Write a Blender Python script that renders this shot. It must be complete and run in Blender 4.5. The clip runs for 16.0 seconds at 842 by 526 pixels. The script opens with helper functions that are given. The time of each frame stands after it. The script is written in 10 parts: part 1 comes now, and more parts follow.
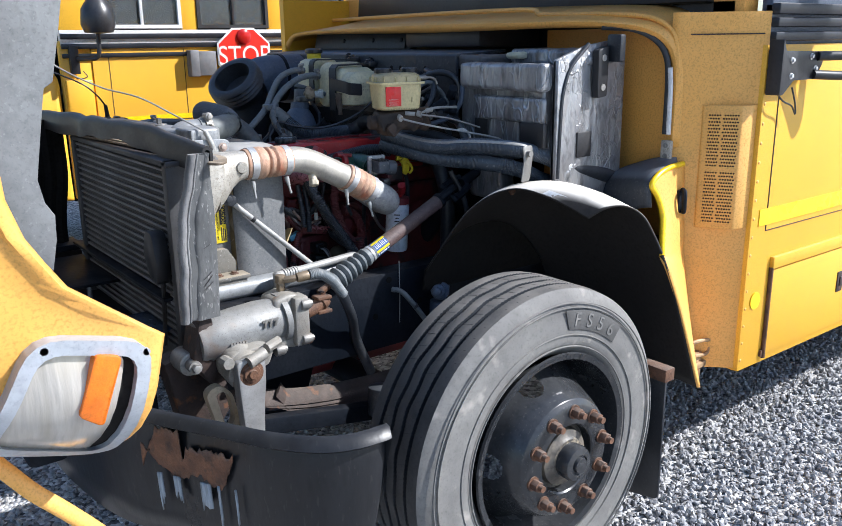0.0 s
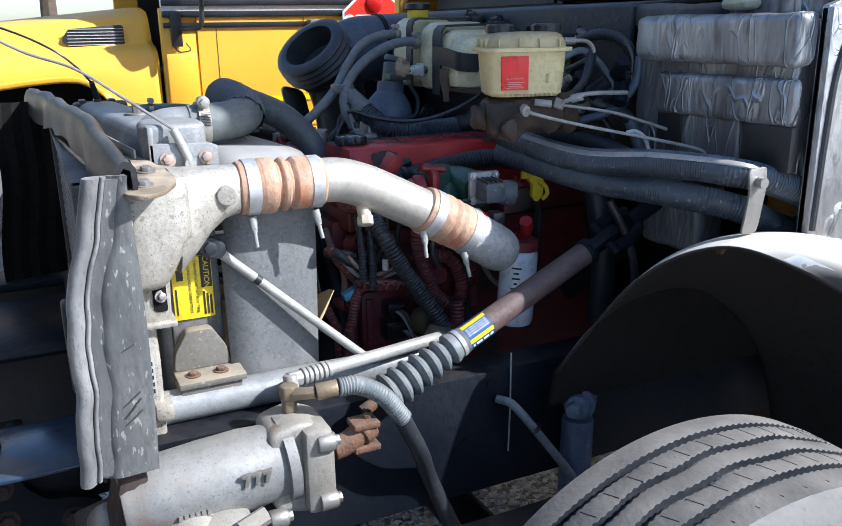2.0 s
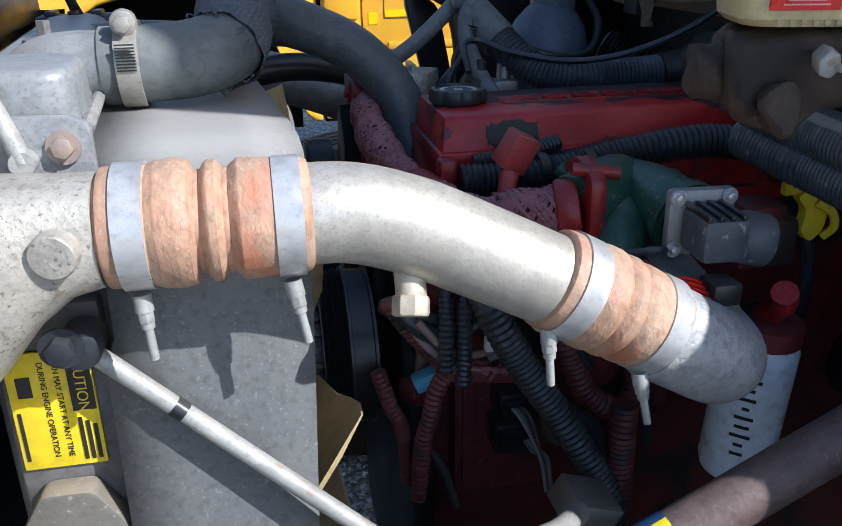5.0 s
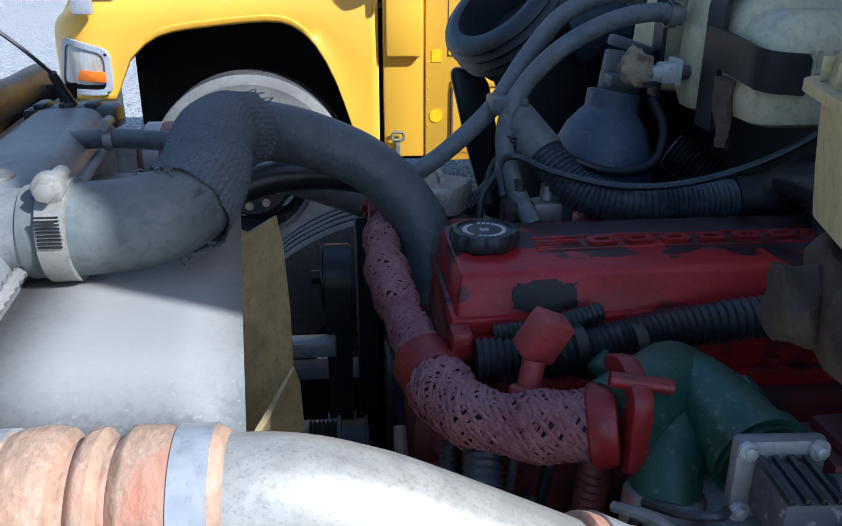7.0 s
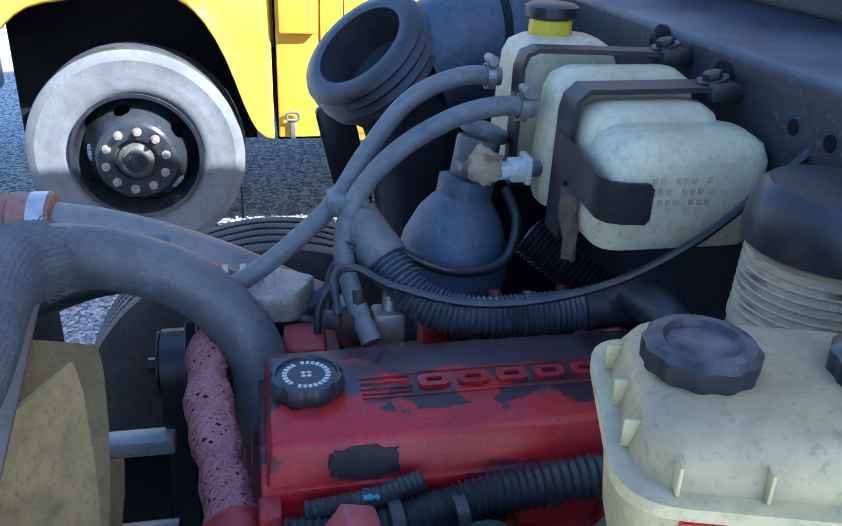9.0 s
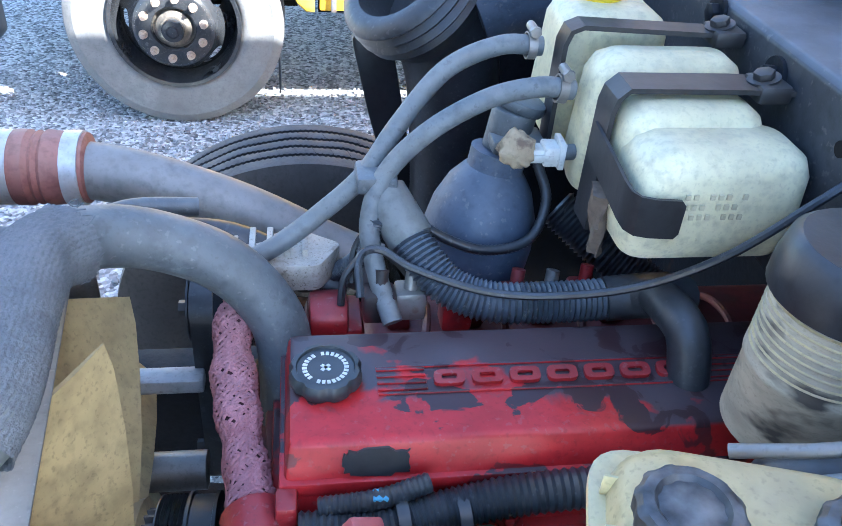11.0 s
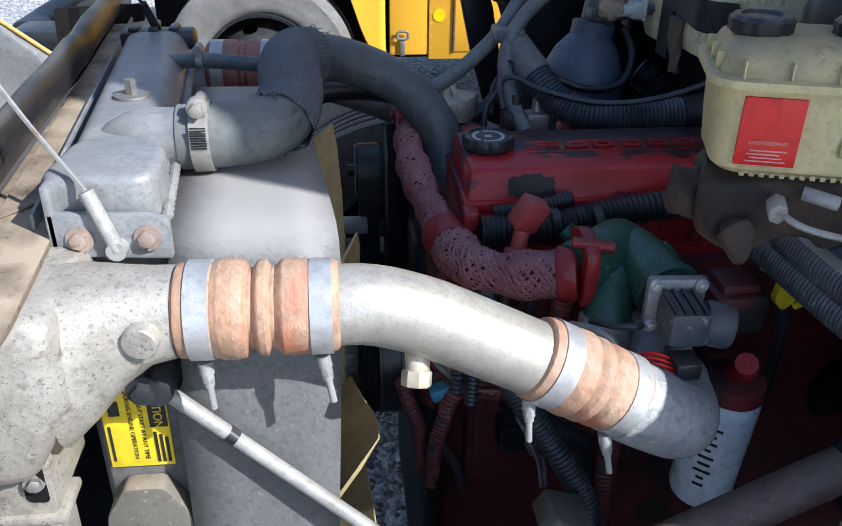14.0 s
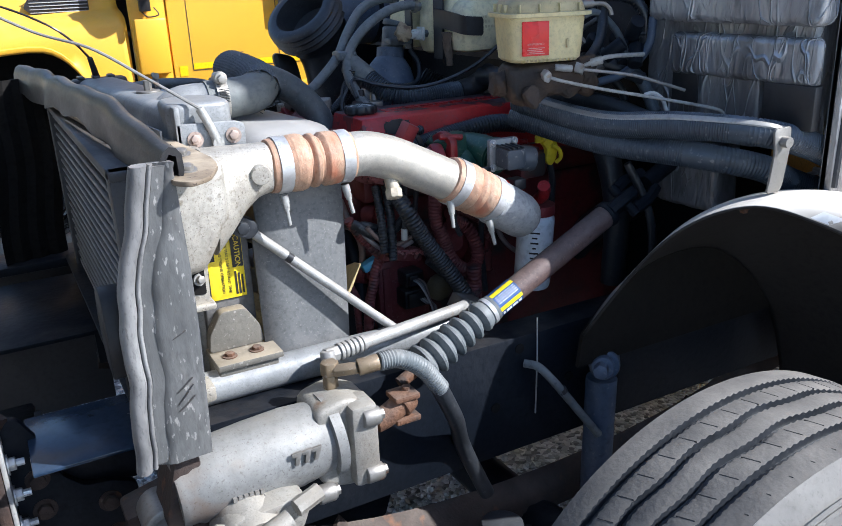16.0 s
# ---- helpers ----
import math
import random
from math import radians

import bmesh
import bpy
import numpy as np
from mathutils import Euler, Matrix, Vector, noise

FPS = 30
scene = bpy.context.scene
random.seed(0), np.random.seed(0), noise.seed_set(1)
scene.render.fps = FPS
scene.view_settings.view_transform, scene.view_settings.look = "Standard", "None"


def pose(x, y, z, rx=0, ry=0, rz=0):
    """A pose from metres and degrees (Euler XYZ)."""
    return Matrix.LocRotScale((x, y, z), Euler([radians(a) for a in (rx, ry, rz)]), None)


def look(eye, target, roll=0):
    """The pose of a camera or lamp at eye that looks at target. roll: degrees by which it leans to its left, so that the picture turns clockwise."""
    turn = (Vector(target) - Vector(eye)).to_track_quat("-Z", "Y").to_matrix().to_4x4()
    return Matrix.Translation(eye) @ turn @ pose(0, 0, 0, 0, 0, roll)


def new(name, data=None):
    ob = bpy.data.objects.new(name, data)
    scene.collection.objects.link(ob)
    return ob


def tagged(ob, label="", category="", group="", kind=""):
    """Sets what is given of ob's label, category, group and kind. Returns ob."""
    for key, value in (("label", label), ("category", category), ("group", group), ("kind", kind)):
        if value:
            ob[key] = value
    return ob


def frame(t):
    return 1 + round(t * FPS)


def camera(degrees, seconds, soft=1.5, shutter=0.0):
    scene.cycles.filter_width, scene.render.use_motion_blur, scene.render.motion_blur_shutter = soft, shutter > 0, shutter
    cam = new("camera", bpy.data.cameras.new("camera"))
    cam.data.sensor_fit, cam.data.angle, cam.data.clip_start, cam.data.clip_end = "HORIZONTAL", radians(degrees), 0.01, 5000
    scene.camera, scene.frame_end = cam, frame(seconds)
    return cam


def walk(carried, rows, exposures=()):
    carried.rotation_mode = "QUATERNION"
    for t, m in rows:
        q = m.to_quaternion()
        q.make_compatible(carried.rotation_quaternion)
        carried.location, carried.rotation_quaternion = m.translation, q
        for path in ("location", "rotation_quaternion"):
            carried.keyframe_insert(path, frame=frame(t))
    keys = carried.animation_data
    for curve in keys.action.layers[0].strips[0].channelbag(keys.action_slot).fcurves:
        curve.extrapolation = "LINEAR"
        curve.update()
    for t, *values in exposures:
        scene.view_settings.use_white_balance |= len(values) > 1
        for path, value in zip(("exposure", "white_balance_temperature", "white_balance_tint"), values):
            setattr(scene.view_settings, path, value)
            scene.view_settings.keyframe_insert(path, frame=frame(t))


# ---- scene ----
cam = camera(54.9, 16.0, 0.8)
PATH = [
    (0, (0.093, -0.01, 1.686), (1.265, 1.522, 1.158), -0.8),
    (0.5, (0.296, 0.168, 1.646), (1.332, 1.791, 1.106), -1.0),
    (1, (0.509, 0.412, 1.622), (1.473, 2.072, 1.058), -0.2),
    (1.5, (0.651, 0.669, 1.621), (1.6, 2.333, 1.046), -0.6),
    (2, (0.845, 0.865, 1.6), (1.669, 2.598, 1.037), -0.9),
    (2.5, (0.974, 1.071, 1.59), (1.698, 2.849, 1.026), -0.9),
    (3, (1.028, 1.28, 1.591), (1.738, 3.055, 1.005), -0.8),
    (3.2, (1.047, 1.32, 1.586), (1.732, 3.099, 0.98), -1.0),
    (5.3, (1.32, 1.673, 1.533), (1.546, 3.512, 0.781), -0.5),
    (5.5, (1.35, 1.693, 1.537), (1.482, 3.543, 0.787), -0.2),
    (6, (1.412, 1.735, 1.569), (1.41, 3.593, 0.83), -1.1),
    (6.5, (1.412, 1.788, 1.616), (1.407, 3.657, 0.905), -1.6),
    (7, (1.376, 1.851, 1.633), (1.565, 3.709, 0.915), -0.0),
    (7.5, (1.35, 1.876, 1.656), (1.677, 3.712, 0.935), 0.5),
    (8, (1.39, 1.912, 1.71), (1.785, 3.731, 0.98), 0.4),
    (8.5, (1.455, 1.954, 1.756), (1.86, 3.763, 1.006), 0.9),
    (8.7, (1.475, 1.965, 1.774), (1.876, 3.762, 0.993), 1.5),
    (10.8, (1.525, 2.06, 1.925), (1.823, 3.666, 0.77), 4.8),
    (11, (1.512, 2.052, 1.934), (1.795, 3.662, 0.78), 4.6),
    (11.5, (1.476, 2.04, 1.94), (1.701, 3.657, 0.785), 4.4),
    (12, (1.411, 1.988, 1.923), (1.602, 3.628, 0.796), 5.0),
    (12.5, (1.355, 1.899, 1.898), (1.506, 3.558, 0.792), 3.7),
    (13, (1.319, 1.827, 1.841), (1.467, 3.499, 0.753), 1.1),
    (13.5, (1.321, 1.699, 1.786), (1.48, 3.401, 0.748), 0.5),
    (14, (1.311, 1.563, 1.752), (1.502, 3.31, 0.797), 0.8),
    (14.5, (1.189, 1.41, 1.723), (1.553, 3.231, 0.98), 0.6),
    (15, (1.042, 1.256, 1.69), (1.624, 3.028, 0.966), -2.2),
    (15.5, (0.932, 1.058, 1.636), (1.635, 2.798, 0.945), -1.3),
    (16, (0.736, 0.927, 1.631), (1.624, 2.59, 0.963), -2.4),
]
# the clip's camera opens up over the shaded engine and settles again
GAIN = [(0, 0.70, 5700, 10.5), (0.7, 0.77, 5700, 10.5), (1.5, 0.92, 5650, 10.5), (2.4, 0.93, 5620, 10.5), (3.2, 0.86, 5600, 10.5), (5.3, 0.56, 5650, 10.5), (7.0, 0.55, 5250, 8.8), (8.0, 0.87, 4960, 8.7), (8.7, 1.42, 4850, 8.7), (10.8, 3.0, 5500, 8.5), (11.5, 2.4, 5480, 8.5), (12.0, 1.82, 5400, 8.5), (12.5, 1.36, 5350, 8.5), (13.0, 1.16, 5400, 9.0), (13.5, 0.74, 5650, 10.0), (15, 0.66, 5650, 10.3), (16, 0.88, 5650, 10.5)]
walk(cam, [(t, look(eye, target, roll)) for t, eye, target, roll in PATH], GAIN)

# ---- world and sun ----
SUN_TO = Vector((0.95, -0.80, 1.0)).normalized()
sky_world = bpy.data.worlds.new("sky")
scene.world = sky_world
sky_world.use_nodes = True
wn = sky_world.node_tree
sky = wn.nodes.new("ShaderNodeTexSky")
sky.sky_type = "NISHITA"
sky.sun_disc = False
sky.sun_elevation = math.asin(SUN_TO.z)
sky.sun_rotation = math.atan2(SUN_TO.x, SUN_TO.y)
wn.nodes["Background"].inputs[1].default_value = 0.116
wn.links.new(sky.outputs[0], wn.nodes["Background"].inputs[0])
sun_data = bpy.data.lights.new("sun", "SUN")
sun_data.energy, sun_data.angle, sun_data.color = 5.0, radians(0.53), (1.0, 0.93, 0.835)
sun = new("sun", sun_data)
sun.matrix_world = look(SUN_TO * 30, (0, 0, 0))

# ---- materials ----
def mat(name, c1, c2=None, rough=0.5, metal=0.0, scale=6.0, fine=70.0, bump=0.25, dust=0.0, dust_col=(0.36, 0.31, 0.26), dust_on=(0.12, 1.0), dust_noise=(14.0, 0.2, 0.75),
        spot=None, spot_scale=9.0, spot_at=0.6, spec=0.5, stretch=(1, 1, 1), rvar=0.15, edge=0.12, wear=0.3, island=0.0, trans=0.0, speck=0.0, speck_col=(0.4, 0.38, 0.35), depth=0.003):
    """A worn surface: two tones by coarse noise, fine grain as relief, dust on upward faces, spots of another colour."""
    c2 = c2 or tuple(0.7 * v for v in c1)
    m = bpy.data.materials.new(name)
    m.use_nodes = True
    t, n, l = m.node_tree, m.node_tree.nodes, m.node_tree.links
    b = n["Principled BSDF"]
    co = n.new("ShaderNodeTexCoord").outputs["Object"]
    mp = n.new("ShaderNodeMapping")
    mp.inputs["Scale"].default_value = stretch
    l.new(co, mp.inputs[0])

    def noise_at(s, detail=5.0):
        q = n.new("ShaderNodeTexNoise")
        q.inputs["Scale"].default_value, q.inputs["Detail"].default_value = s, detail
        l.new(mp.outputs[0], q.inputs["Vector"])
        return q.outputs["Fac"]

    def ramp(src, a, bb):
        r = n.new("ShaderNodeMapRange")
        r.inputs[1].default_value, r.inputs[2].default_value = a, bb
        l.new(src, r.inputs[0])
        return r.outputs[0]

    def mix(f, a, bb):
        x = n.new("ShaderNodeMix")
        x.data_type = "RGBA"
        for sock, v in ((x.inputs[0], f), (x.inputs[6], a), (x.inputs[7], bb)):
            if isinstance(v, (tuple, list)):
                sock.default_value = (*v, 1)
            elif isinstance(v, float):
                sock.default_value = v
            else:
                l.new(v, sock)
        return x.outputs[2]

    coarse, grain = noise_at(scale), noise_at(fine, 6.0)
    col = mix(ramp(coarse, 0.35, 0.65), c1, c2)
    col = mix(ramp(grain, 0.48, 0.75), col, tuple(0.72 * v for v in c1))
    grime = ramp(noise_at(max(12.0, fine * 0.3), 9.0), 0.42, 0.72)
    gm = n.new("ShaderNodeMath")
    gm.operation = "MULTIPLY"
    l.new(grime, gm.inputs[0])
    gm.inputs[1].default_value = wear
    col = mix(gm.outputs[0], col, tuple(0.45 * v for v in c2))
    if wear > 0.16:
        pit = n.new("ShaderNodeMath")
        pit.operation = "MULTIPLY"
        l.new(ramp(noise_at(fine * 2.6, 4.0), 0.56, 0.70), pit.inputs[0])
        pit.inputs[1].default_value = min(0.6, 1.2 * wear)
        col = mix(pit.outputs[0], col, tuple(0.5 * v for v in c2))
    if island:
        rnd = n.new("ShaderNodeNewGeometry").outputs["Random Per Island"]
        col = mix(ramp(rnd, 0.0, 1.0 / island), col, c2)
    if speck:
        tiny = ramp(noise_at(fine * 1.7, 3.0), 0.62, 0.68)
        sp = n.new("ShaderNodeMath")
        sp.operation = "MULTIPLY"
        l.new(tiny, sp.inputs[0])
        sp.inputs[1].default_value = speck
        col = mix(sp.outputs[0], col, speck_col)
    if spot:
        s = ramp(noise_at(spot_scale, 4.0), spot_at, spot_at + edge)
        col = mix(s, col, spot)
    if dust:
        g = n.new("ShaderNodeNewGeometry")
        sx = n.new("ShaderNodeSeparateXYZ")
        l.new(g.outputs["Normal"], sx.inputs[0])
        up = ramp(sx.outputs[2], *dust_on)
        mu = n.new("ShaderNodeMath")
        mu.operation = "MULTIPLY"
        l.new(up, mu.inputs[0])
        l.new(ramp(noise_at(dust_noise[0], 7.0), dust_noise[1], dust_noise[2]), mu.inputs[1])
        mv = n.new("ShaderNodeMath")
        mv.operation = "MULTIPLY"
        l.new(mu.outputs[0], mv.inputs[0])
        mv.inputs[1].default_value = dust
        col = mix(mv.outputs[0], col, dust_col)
    l.new(col, b.inputs["Base Color"])
    rr = n.new("ShaderNodeMapRange")
    rr.inputs[3].default_value, rr.inputs[4].default_value = max(0.04, rough - rvar), min(1.0, rough + rvar)
    l.new(coarse, rr.inputs[0])
    l.new(rr.outputs[0], b.inputs["Roughness"])
    b.inputs["Metallic"].default_value = metal
    b.inputs["Specular IOR Level"].default_value = spec
    if trans:
        b.inputs["Subsurface Weight"].default_value = trans
        b.inputs["Subsurface Radius"].default_value = (0.02, 0.016, 0.008)
    if bump:
        bp = n.new("ShaderNodeBump")
        bp.inputs["Strength"].default_value, bp.inputs["Distance"].default_value = bump, depth
        l.new(grain, bp.inputs["Height"])
        l.new(bp.outputs[0], b.inputs["Normal"])
    return m


YELLOW = mat("bus_yellow_paint", (0.87, 0.485, 0.035), (0.83, 0.44, 0.035), 0.36, scale=2.5, fine=220, bump=0.05, dust=0.25, dust_col=(0.66, 0.5, 0.25), wear=0.1)
YELLOW_OLD = mat("faded_yellow_paint", (0.82, 0.405, 0.075), (0.84, 0.46, 0.12), 0.48, scale=2.0, fine=160, bump=0.05, dust=0.2, dust_col=(0.74, 0.58, 0.38), wear=0.1)
YELLOW_TAPE = mat("reflective_yellow", (0.95, 0.62, 0.0), (0.9, 0.55, 0.0), 0.3, bump=0.05, wear=0.1)
BLACK = mat("black_paint", (0.018, 0.018, 0.02), (0.03, 0.03, 0.032), 0.45, dust=0.35, dust_col=(0.16, 0.15, 0.14), bump=0.12)
CHASSIS = mat("chassis_black", (0.007, 0.010, 0.016), (0.013, 0.016, 0.022), 0.5, dust=0.4, dust_on=(0.6, 1.0), dust_noise=(14.0, 0.4, 0.8), dust_col=(0.10, 0.09, 0.08), spot=(0.07, 0.035, 0.02), spot_scale=11, spot_at=0.7, bump=0.35, spec=0.15)
RUBBER = mat("black_rubber", (0.020, 0.023, 0.028), (0.034, 0.038, 0.045), 0.38, dust=0.35, dust_col=(0.17, 0.175, 0.18), bump=0.2, speck=0.25, speck_col=(0.12, 0.12, 0.12))
# dust_col leans blue to bring the skylight of shaded parts into the hose
HOSE = mat("dusty_rubber_hose", (0.075, 0.09, 0.102), (0.11, 0.125, 0.135), 0.44, dust=0.8, dust_noise=(11.0, 0.3, 0.65), dust_col=(0.21, 0.23, 0.238), scale=10, bump=0.4, speck=0.35, speck_col=(0.2, 0.21, 0.21), spot=(0.05, 0.056, 0.062), spot_scale=17, spot_at=0.6, wear=0.5)
# paler than HOSE: dust, plus the sun patch on the elbow
HOSE_ELBOW = mat("grey_hose_elbow", (0.115, 0.13, 0.132), (0.165, 0.178, 0.172), 0.55, dust=0.45, dust_noise=(9.0, 0.3, 0.7), dust_col=(0.27, 0.265, 0.24), scale=9, bump=0.25, wear=0.4)
HOSE_GREY = mat("grey_rubber_hose", (0.12, 0.14, 0.15), (0.17, 0.185, 0.19), 0.55, dust=0.6, dust_noise=(16.0, 0.35, 0.7), dust_col=(0.27, 0.26, 0.24), scale=14, bump=0.3, speck=0.45, speck_col=(0.05, 0.05, 0.055))
LOOM = mat("loom_plastic", (0.013, 0.016, 0.021), (0.028, 0.033, 0.04), 0.32, dust=0.5, dust_col=(0.13, 0.14, 0.15), bump=0.12, speck=0.3, speck_col=(0.15, 0.15, 0.15))
# blue dust also paints the skylit sheen along the loom's top
LOOM_DUSTY = mat("dusty_heater_loom", (0.035, 0.047, 0.063), (0.06, 0.075, 0.095), 0.38, dust=0.8, dust_noise=(12.0, 0.3, 0.6), dust_col=(0.22, 0.25, 0.29), bump=0.2, speck=0.4, speck_col=(0.3, 0.3, 0.3))
SLEEVE = mat("woven_sleeve", (0.10, 0.115, 0.13), (0.15, 0.165, 0.18), 0.8, fine=330, scale=40, bump=0.9, dust=0.5, dust_col=(0.22, 0.23, 0.24), wear=0.5)
SEAL = mat("weathered_seal", (0.10, 0.103, 0.103), (0.16, 0.16, 0.157), 0.55, dust=0.4, dust_col=(0.36, 0.35, 0.33), scale=12, fine=90, spot=(0.05, 0.05, 0.052), spot_scale=14, spot_at=0.6, bump=0.4, speck=0.5, speck_col=(0.42, 0.41, 0.39), wear=0.55, stretch=(1, 1, 0.35))
SEAL_PALE = mat("pale_seal_bead", (0.29, 0.29, 0.285), (0.15, 0.15, 0.152), 0.55, dust=0.4, scale=20, fine=90, spot=(0.05, 0.05, 0.052), spot_scale=17, spot_at=0.58, bump=0.4, speck=0.5, speck_col=(0.06, 0.06, 0.06), wear=0.6, stretch=(1, 1, 0.4))
# blue spots put reflected sky into the dark seal's colour
SEAL_DARK = mat("dark_seal", (0.03, 0.03, 0.033), (0.055, 0.053, 0.053), 0.5, dust=0.3, scale=18, spot=(0.02, 0.05, 0.12), spot_scale=12, spot_at=0.62, bump=0.4, speck=0.25)
ALU = mat("cast_aluminium", (0.51, 0.485, 0.43), (0.41, 0.375, 0.315), 0.5, metal=0.35, dust=0.25, dust_col=(0.5, 0.45, 0.38), fine=150, scale=9, bump=0.35, spot=(0.24, 0.21, 0.165), spot_scale=75, spot_at=0.61, speck=0.75, speck_col=(0.15, 0.13, 0.105), wear=0.4)
ALU_TANK = mat("radiator_grey", (0.31, 0.32, 0.325), (0.25, 0.26, 0.265), 0.46, metal=0.2, dust=0.35, dust_noise=(8.0, 0.3, 0.7), dust_col=(0.42, 0.40, 0.37), fine=120, bump=0.2, spot=(0.42, 0.41, 0.39), spot_scale=9, spot_at=0.62, speck=0.4, speck_col=(0.17, 0.165, 0.155), wear=0.4)
SHROUD = mat("shroud_grey_paint", (0.135, 0.14, 0.143), (0.17, 0.172, 0.17), 0.5, dust=0.85, dust_on=(0.55, 0.98), dust_noise=(5.0, 0.1, 0.5), dust_col=(0.39, 0.375, 0.35), fine=140, scale=4, bump=0.1, wear=0.2, spot=(0.20, 0.199, 0.195), spot_scale=6, spot_at=0.6, speck=0.3, speck_col=(0.36, 0.355, 0.34))
PIPE = mat("polished_pipe", (0.60, 0.57, 0.51), (0.50, 0.465, 0.40), 0.40, metal=0.5, fine=170, scale=9, bump=0.08, spot=(0.42, 0.37, 0.31), spot_scale=60, spot_at=0.68, speck=0.35, speck_col=(0.28, 0.24, 0.19), wear=0.35)
STEEL = mat("bright_steel", (0.66, 0.66, 0.65), (0.54, 0.54, 0.54), 0.33, metal=0.5, bump=0.1, scale=30)
STEEL_DULL = mat("dull_steel", (0.36, 0.35, 0.33), (0.25, 0.24, 0.22), 0.5, metal=0.6, dust=0.35, spot=(0.17, 0.07, 0.03), spot_scale=24, spot_at=0.66, bump=0.3)
RUST = mat("rusty_iron", (0.17, 0.08, 0.04), (0.09, 0.045, 0.027), 0.8, scale=22, fine=170, bump=0.7, dust=0.35, spot=(0.05, 0.03, 0.022), spot_scale=26, spot_at=0.56)
RUST_DARK = mat("dark_rusty_iron", (0.06, 0.036, 0.027), (0.03, 0.023, 0.021), 0.75, scale=20, fine=140, bump=0.6, dust=0.35, spot=(0.2, 0.08, 0.03), spot_scale=20, spot_at=0.6)
SHAFT = mat("brown_shaft_paint", (0.075, 0.045, 0.043), (0.11, 0.072, 0.067), 0.6, scale=25, fine=120, bump=0.35, dust=0.2, speck=0.4, speck_col=(0.2, 0.13, 0.11))
SILICONE = mat("orange_silicone", (0.45, 0.25, 0.155), (0.51, 0.345, 0.235), 0.6, scale=16, fine=120, bump=0.45, dust=0.25, dust_col=(0.55, 0.45, 0.35), stretch=(1.6, 1, 1), wear=0.6, spot=(0.42, 0.15, 0.08), spot_scale=12, spot_at=0.58, speck=0.3, speck_col=(0.6, 0.5, 0.42))
RED = mat("red_engine_paint", (0.40, 0.018, 0.02), (0.27, 0.014, 0.018), 0.38, dust=0.35, dust_col=(0.26, 0.12, 0.12), bump=0.25, speck=0.4, speck_col=(0.3, 0.16, 0.16), spot=(0.07, 0.015, 0.018), spot_scale=14, spot_at=0.6, wear=0.5)
RED_DULL = mat("dull_red_block", (0.19, 0.024, 0.027), (0.10, 0.016, 0.019), 0.55, dust=0.3, dust_col=(0.14, 0.09, 0.08), spot=(0.02, 0.018, 0.018), spot_scale=9, spot_at=0.52, bump=0.5)
RED_LOOM = mat("overpainted_loom", (0.21, 0.045, 0.045), (0.12, 0.03, 0.032), 0.55, dust=0.4, dust_col=(0.24, 0.13, 0.12), bump=0.3, scale=18, spot=(0.03, 0.025, 0.028), spot_scale=22, spot_at=0.58)
RED_MESH = mat("red_mesh_sleeve", (0.42, 0.17, 0.18), (0.29, 0.085, 0.095), 0.7, fine=240, scale=24, bump=1.0, dust=0.6, dust_col=(0.5, 0.3, 0.32), wear=0.4)
RED_CORE = mat("dark_red_core", (0.035, 0.01, 0.013), (0.08, 0.022, 0.028), 0.8, scale=40, fine=180, bump=0.8)
GREEN = mat("green_casting", (0.035, 0.125, 0.085), (0.022, 0.075, 0.052), 0.38, dust=0.35, dust_col=(0.14, 0.21, 0.17), bump=0.4, spot=(0.2, 0.19, 0.14), spot_scale=24, spot_at=0.68, wear=0.5, speck=0.3, speck_col=(0.3, 0.28, 0.2))
CREAM = mat("cream_plastic", (0.77, 0.67, 0.36), (0.66, 0.56, 0.29), 0.36, scale=5, fine=90, dust=0.7, dust_on=(0.3, 0.9), dust_noise=(16.0, 0.35, 0.68), dust_col=(0.27, 0.245, 0.19), bump=0.1, trans=0.15, wear=0.25, speck=0.3, speck_col=(0.38, 0.32, 0.2))
CREAM_TANK = mat("pale_tank_plastic", (0.73, 0.69, 0.46), (0.64, 0.59, 0.38), 0.36, scale=5, fine=90, dust=0.3, dust_noise=(14.0, 0.4, 0.75), dust_col=(0.3, 0.29, 0.24), bump=0.1, trans=0.15, wear=0.2, speck=0.25, speck_col=(0.36, 0.33, 0.24))
CREAM_DIRTY = mat("dirty_cream_plastic", (0.57, 0.47, 0.24), (0.46, 0.38, 0.2), 0.45, scale=9, fine=90, dust=0.45, dust_noise=(18.0, 0.35, 0.7), dust_col=(0.27, 0.25, 0.2), bump=0.15, spot=(0.26, 0.22, 0.14), spot_scale=14, spot_at=0.6, trans=0.1, wear=0.4)
FAN = mat("tan_fan_plastic", (0.50, 0.39, 0.19), (0.40, 0.31, 0.15), 0.45, dust=0.3, bump=0.15, wear=0.45, spot=(0.2, 0.15, 0.08), spot_scale=12, spot_at=0.66)
PLASTIC = mat("black_plastic", (0.014, 0.015, 0.018), (0.024, 0.025, 0.029), 0.36, dust=0.4, dust_col=(0.15, 0.15, 0.15), bump=0.15)
# tones and dust pushed bluer to carry the skylight in shade
BLUEGREY = mat("dusty_blue_plastic", (0.055, 0.08, 0.125), (0.08, 0.105, 0.15), 0.5, dust=0.55, dust_noise=(9.0, 0.3, 0.7), dust_col=(0.17, 0.19, 0.225), bump=0.2, speck=0.4, speck_col=(0.2, 0.21, 0.22))
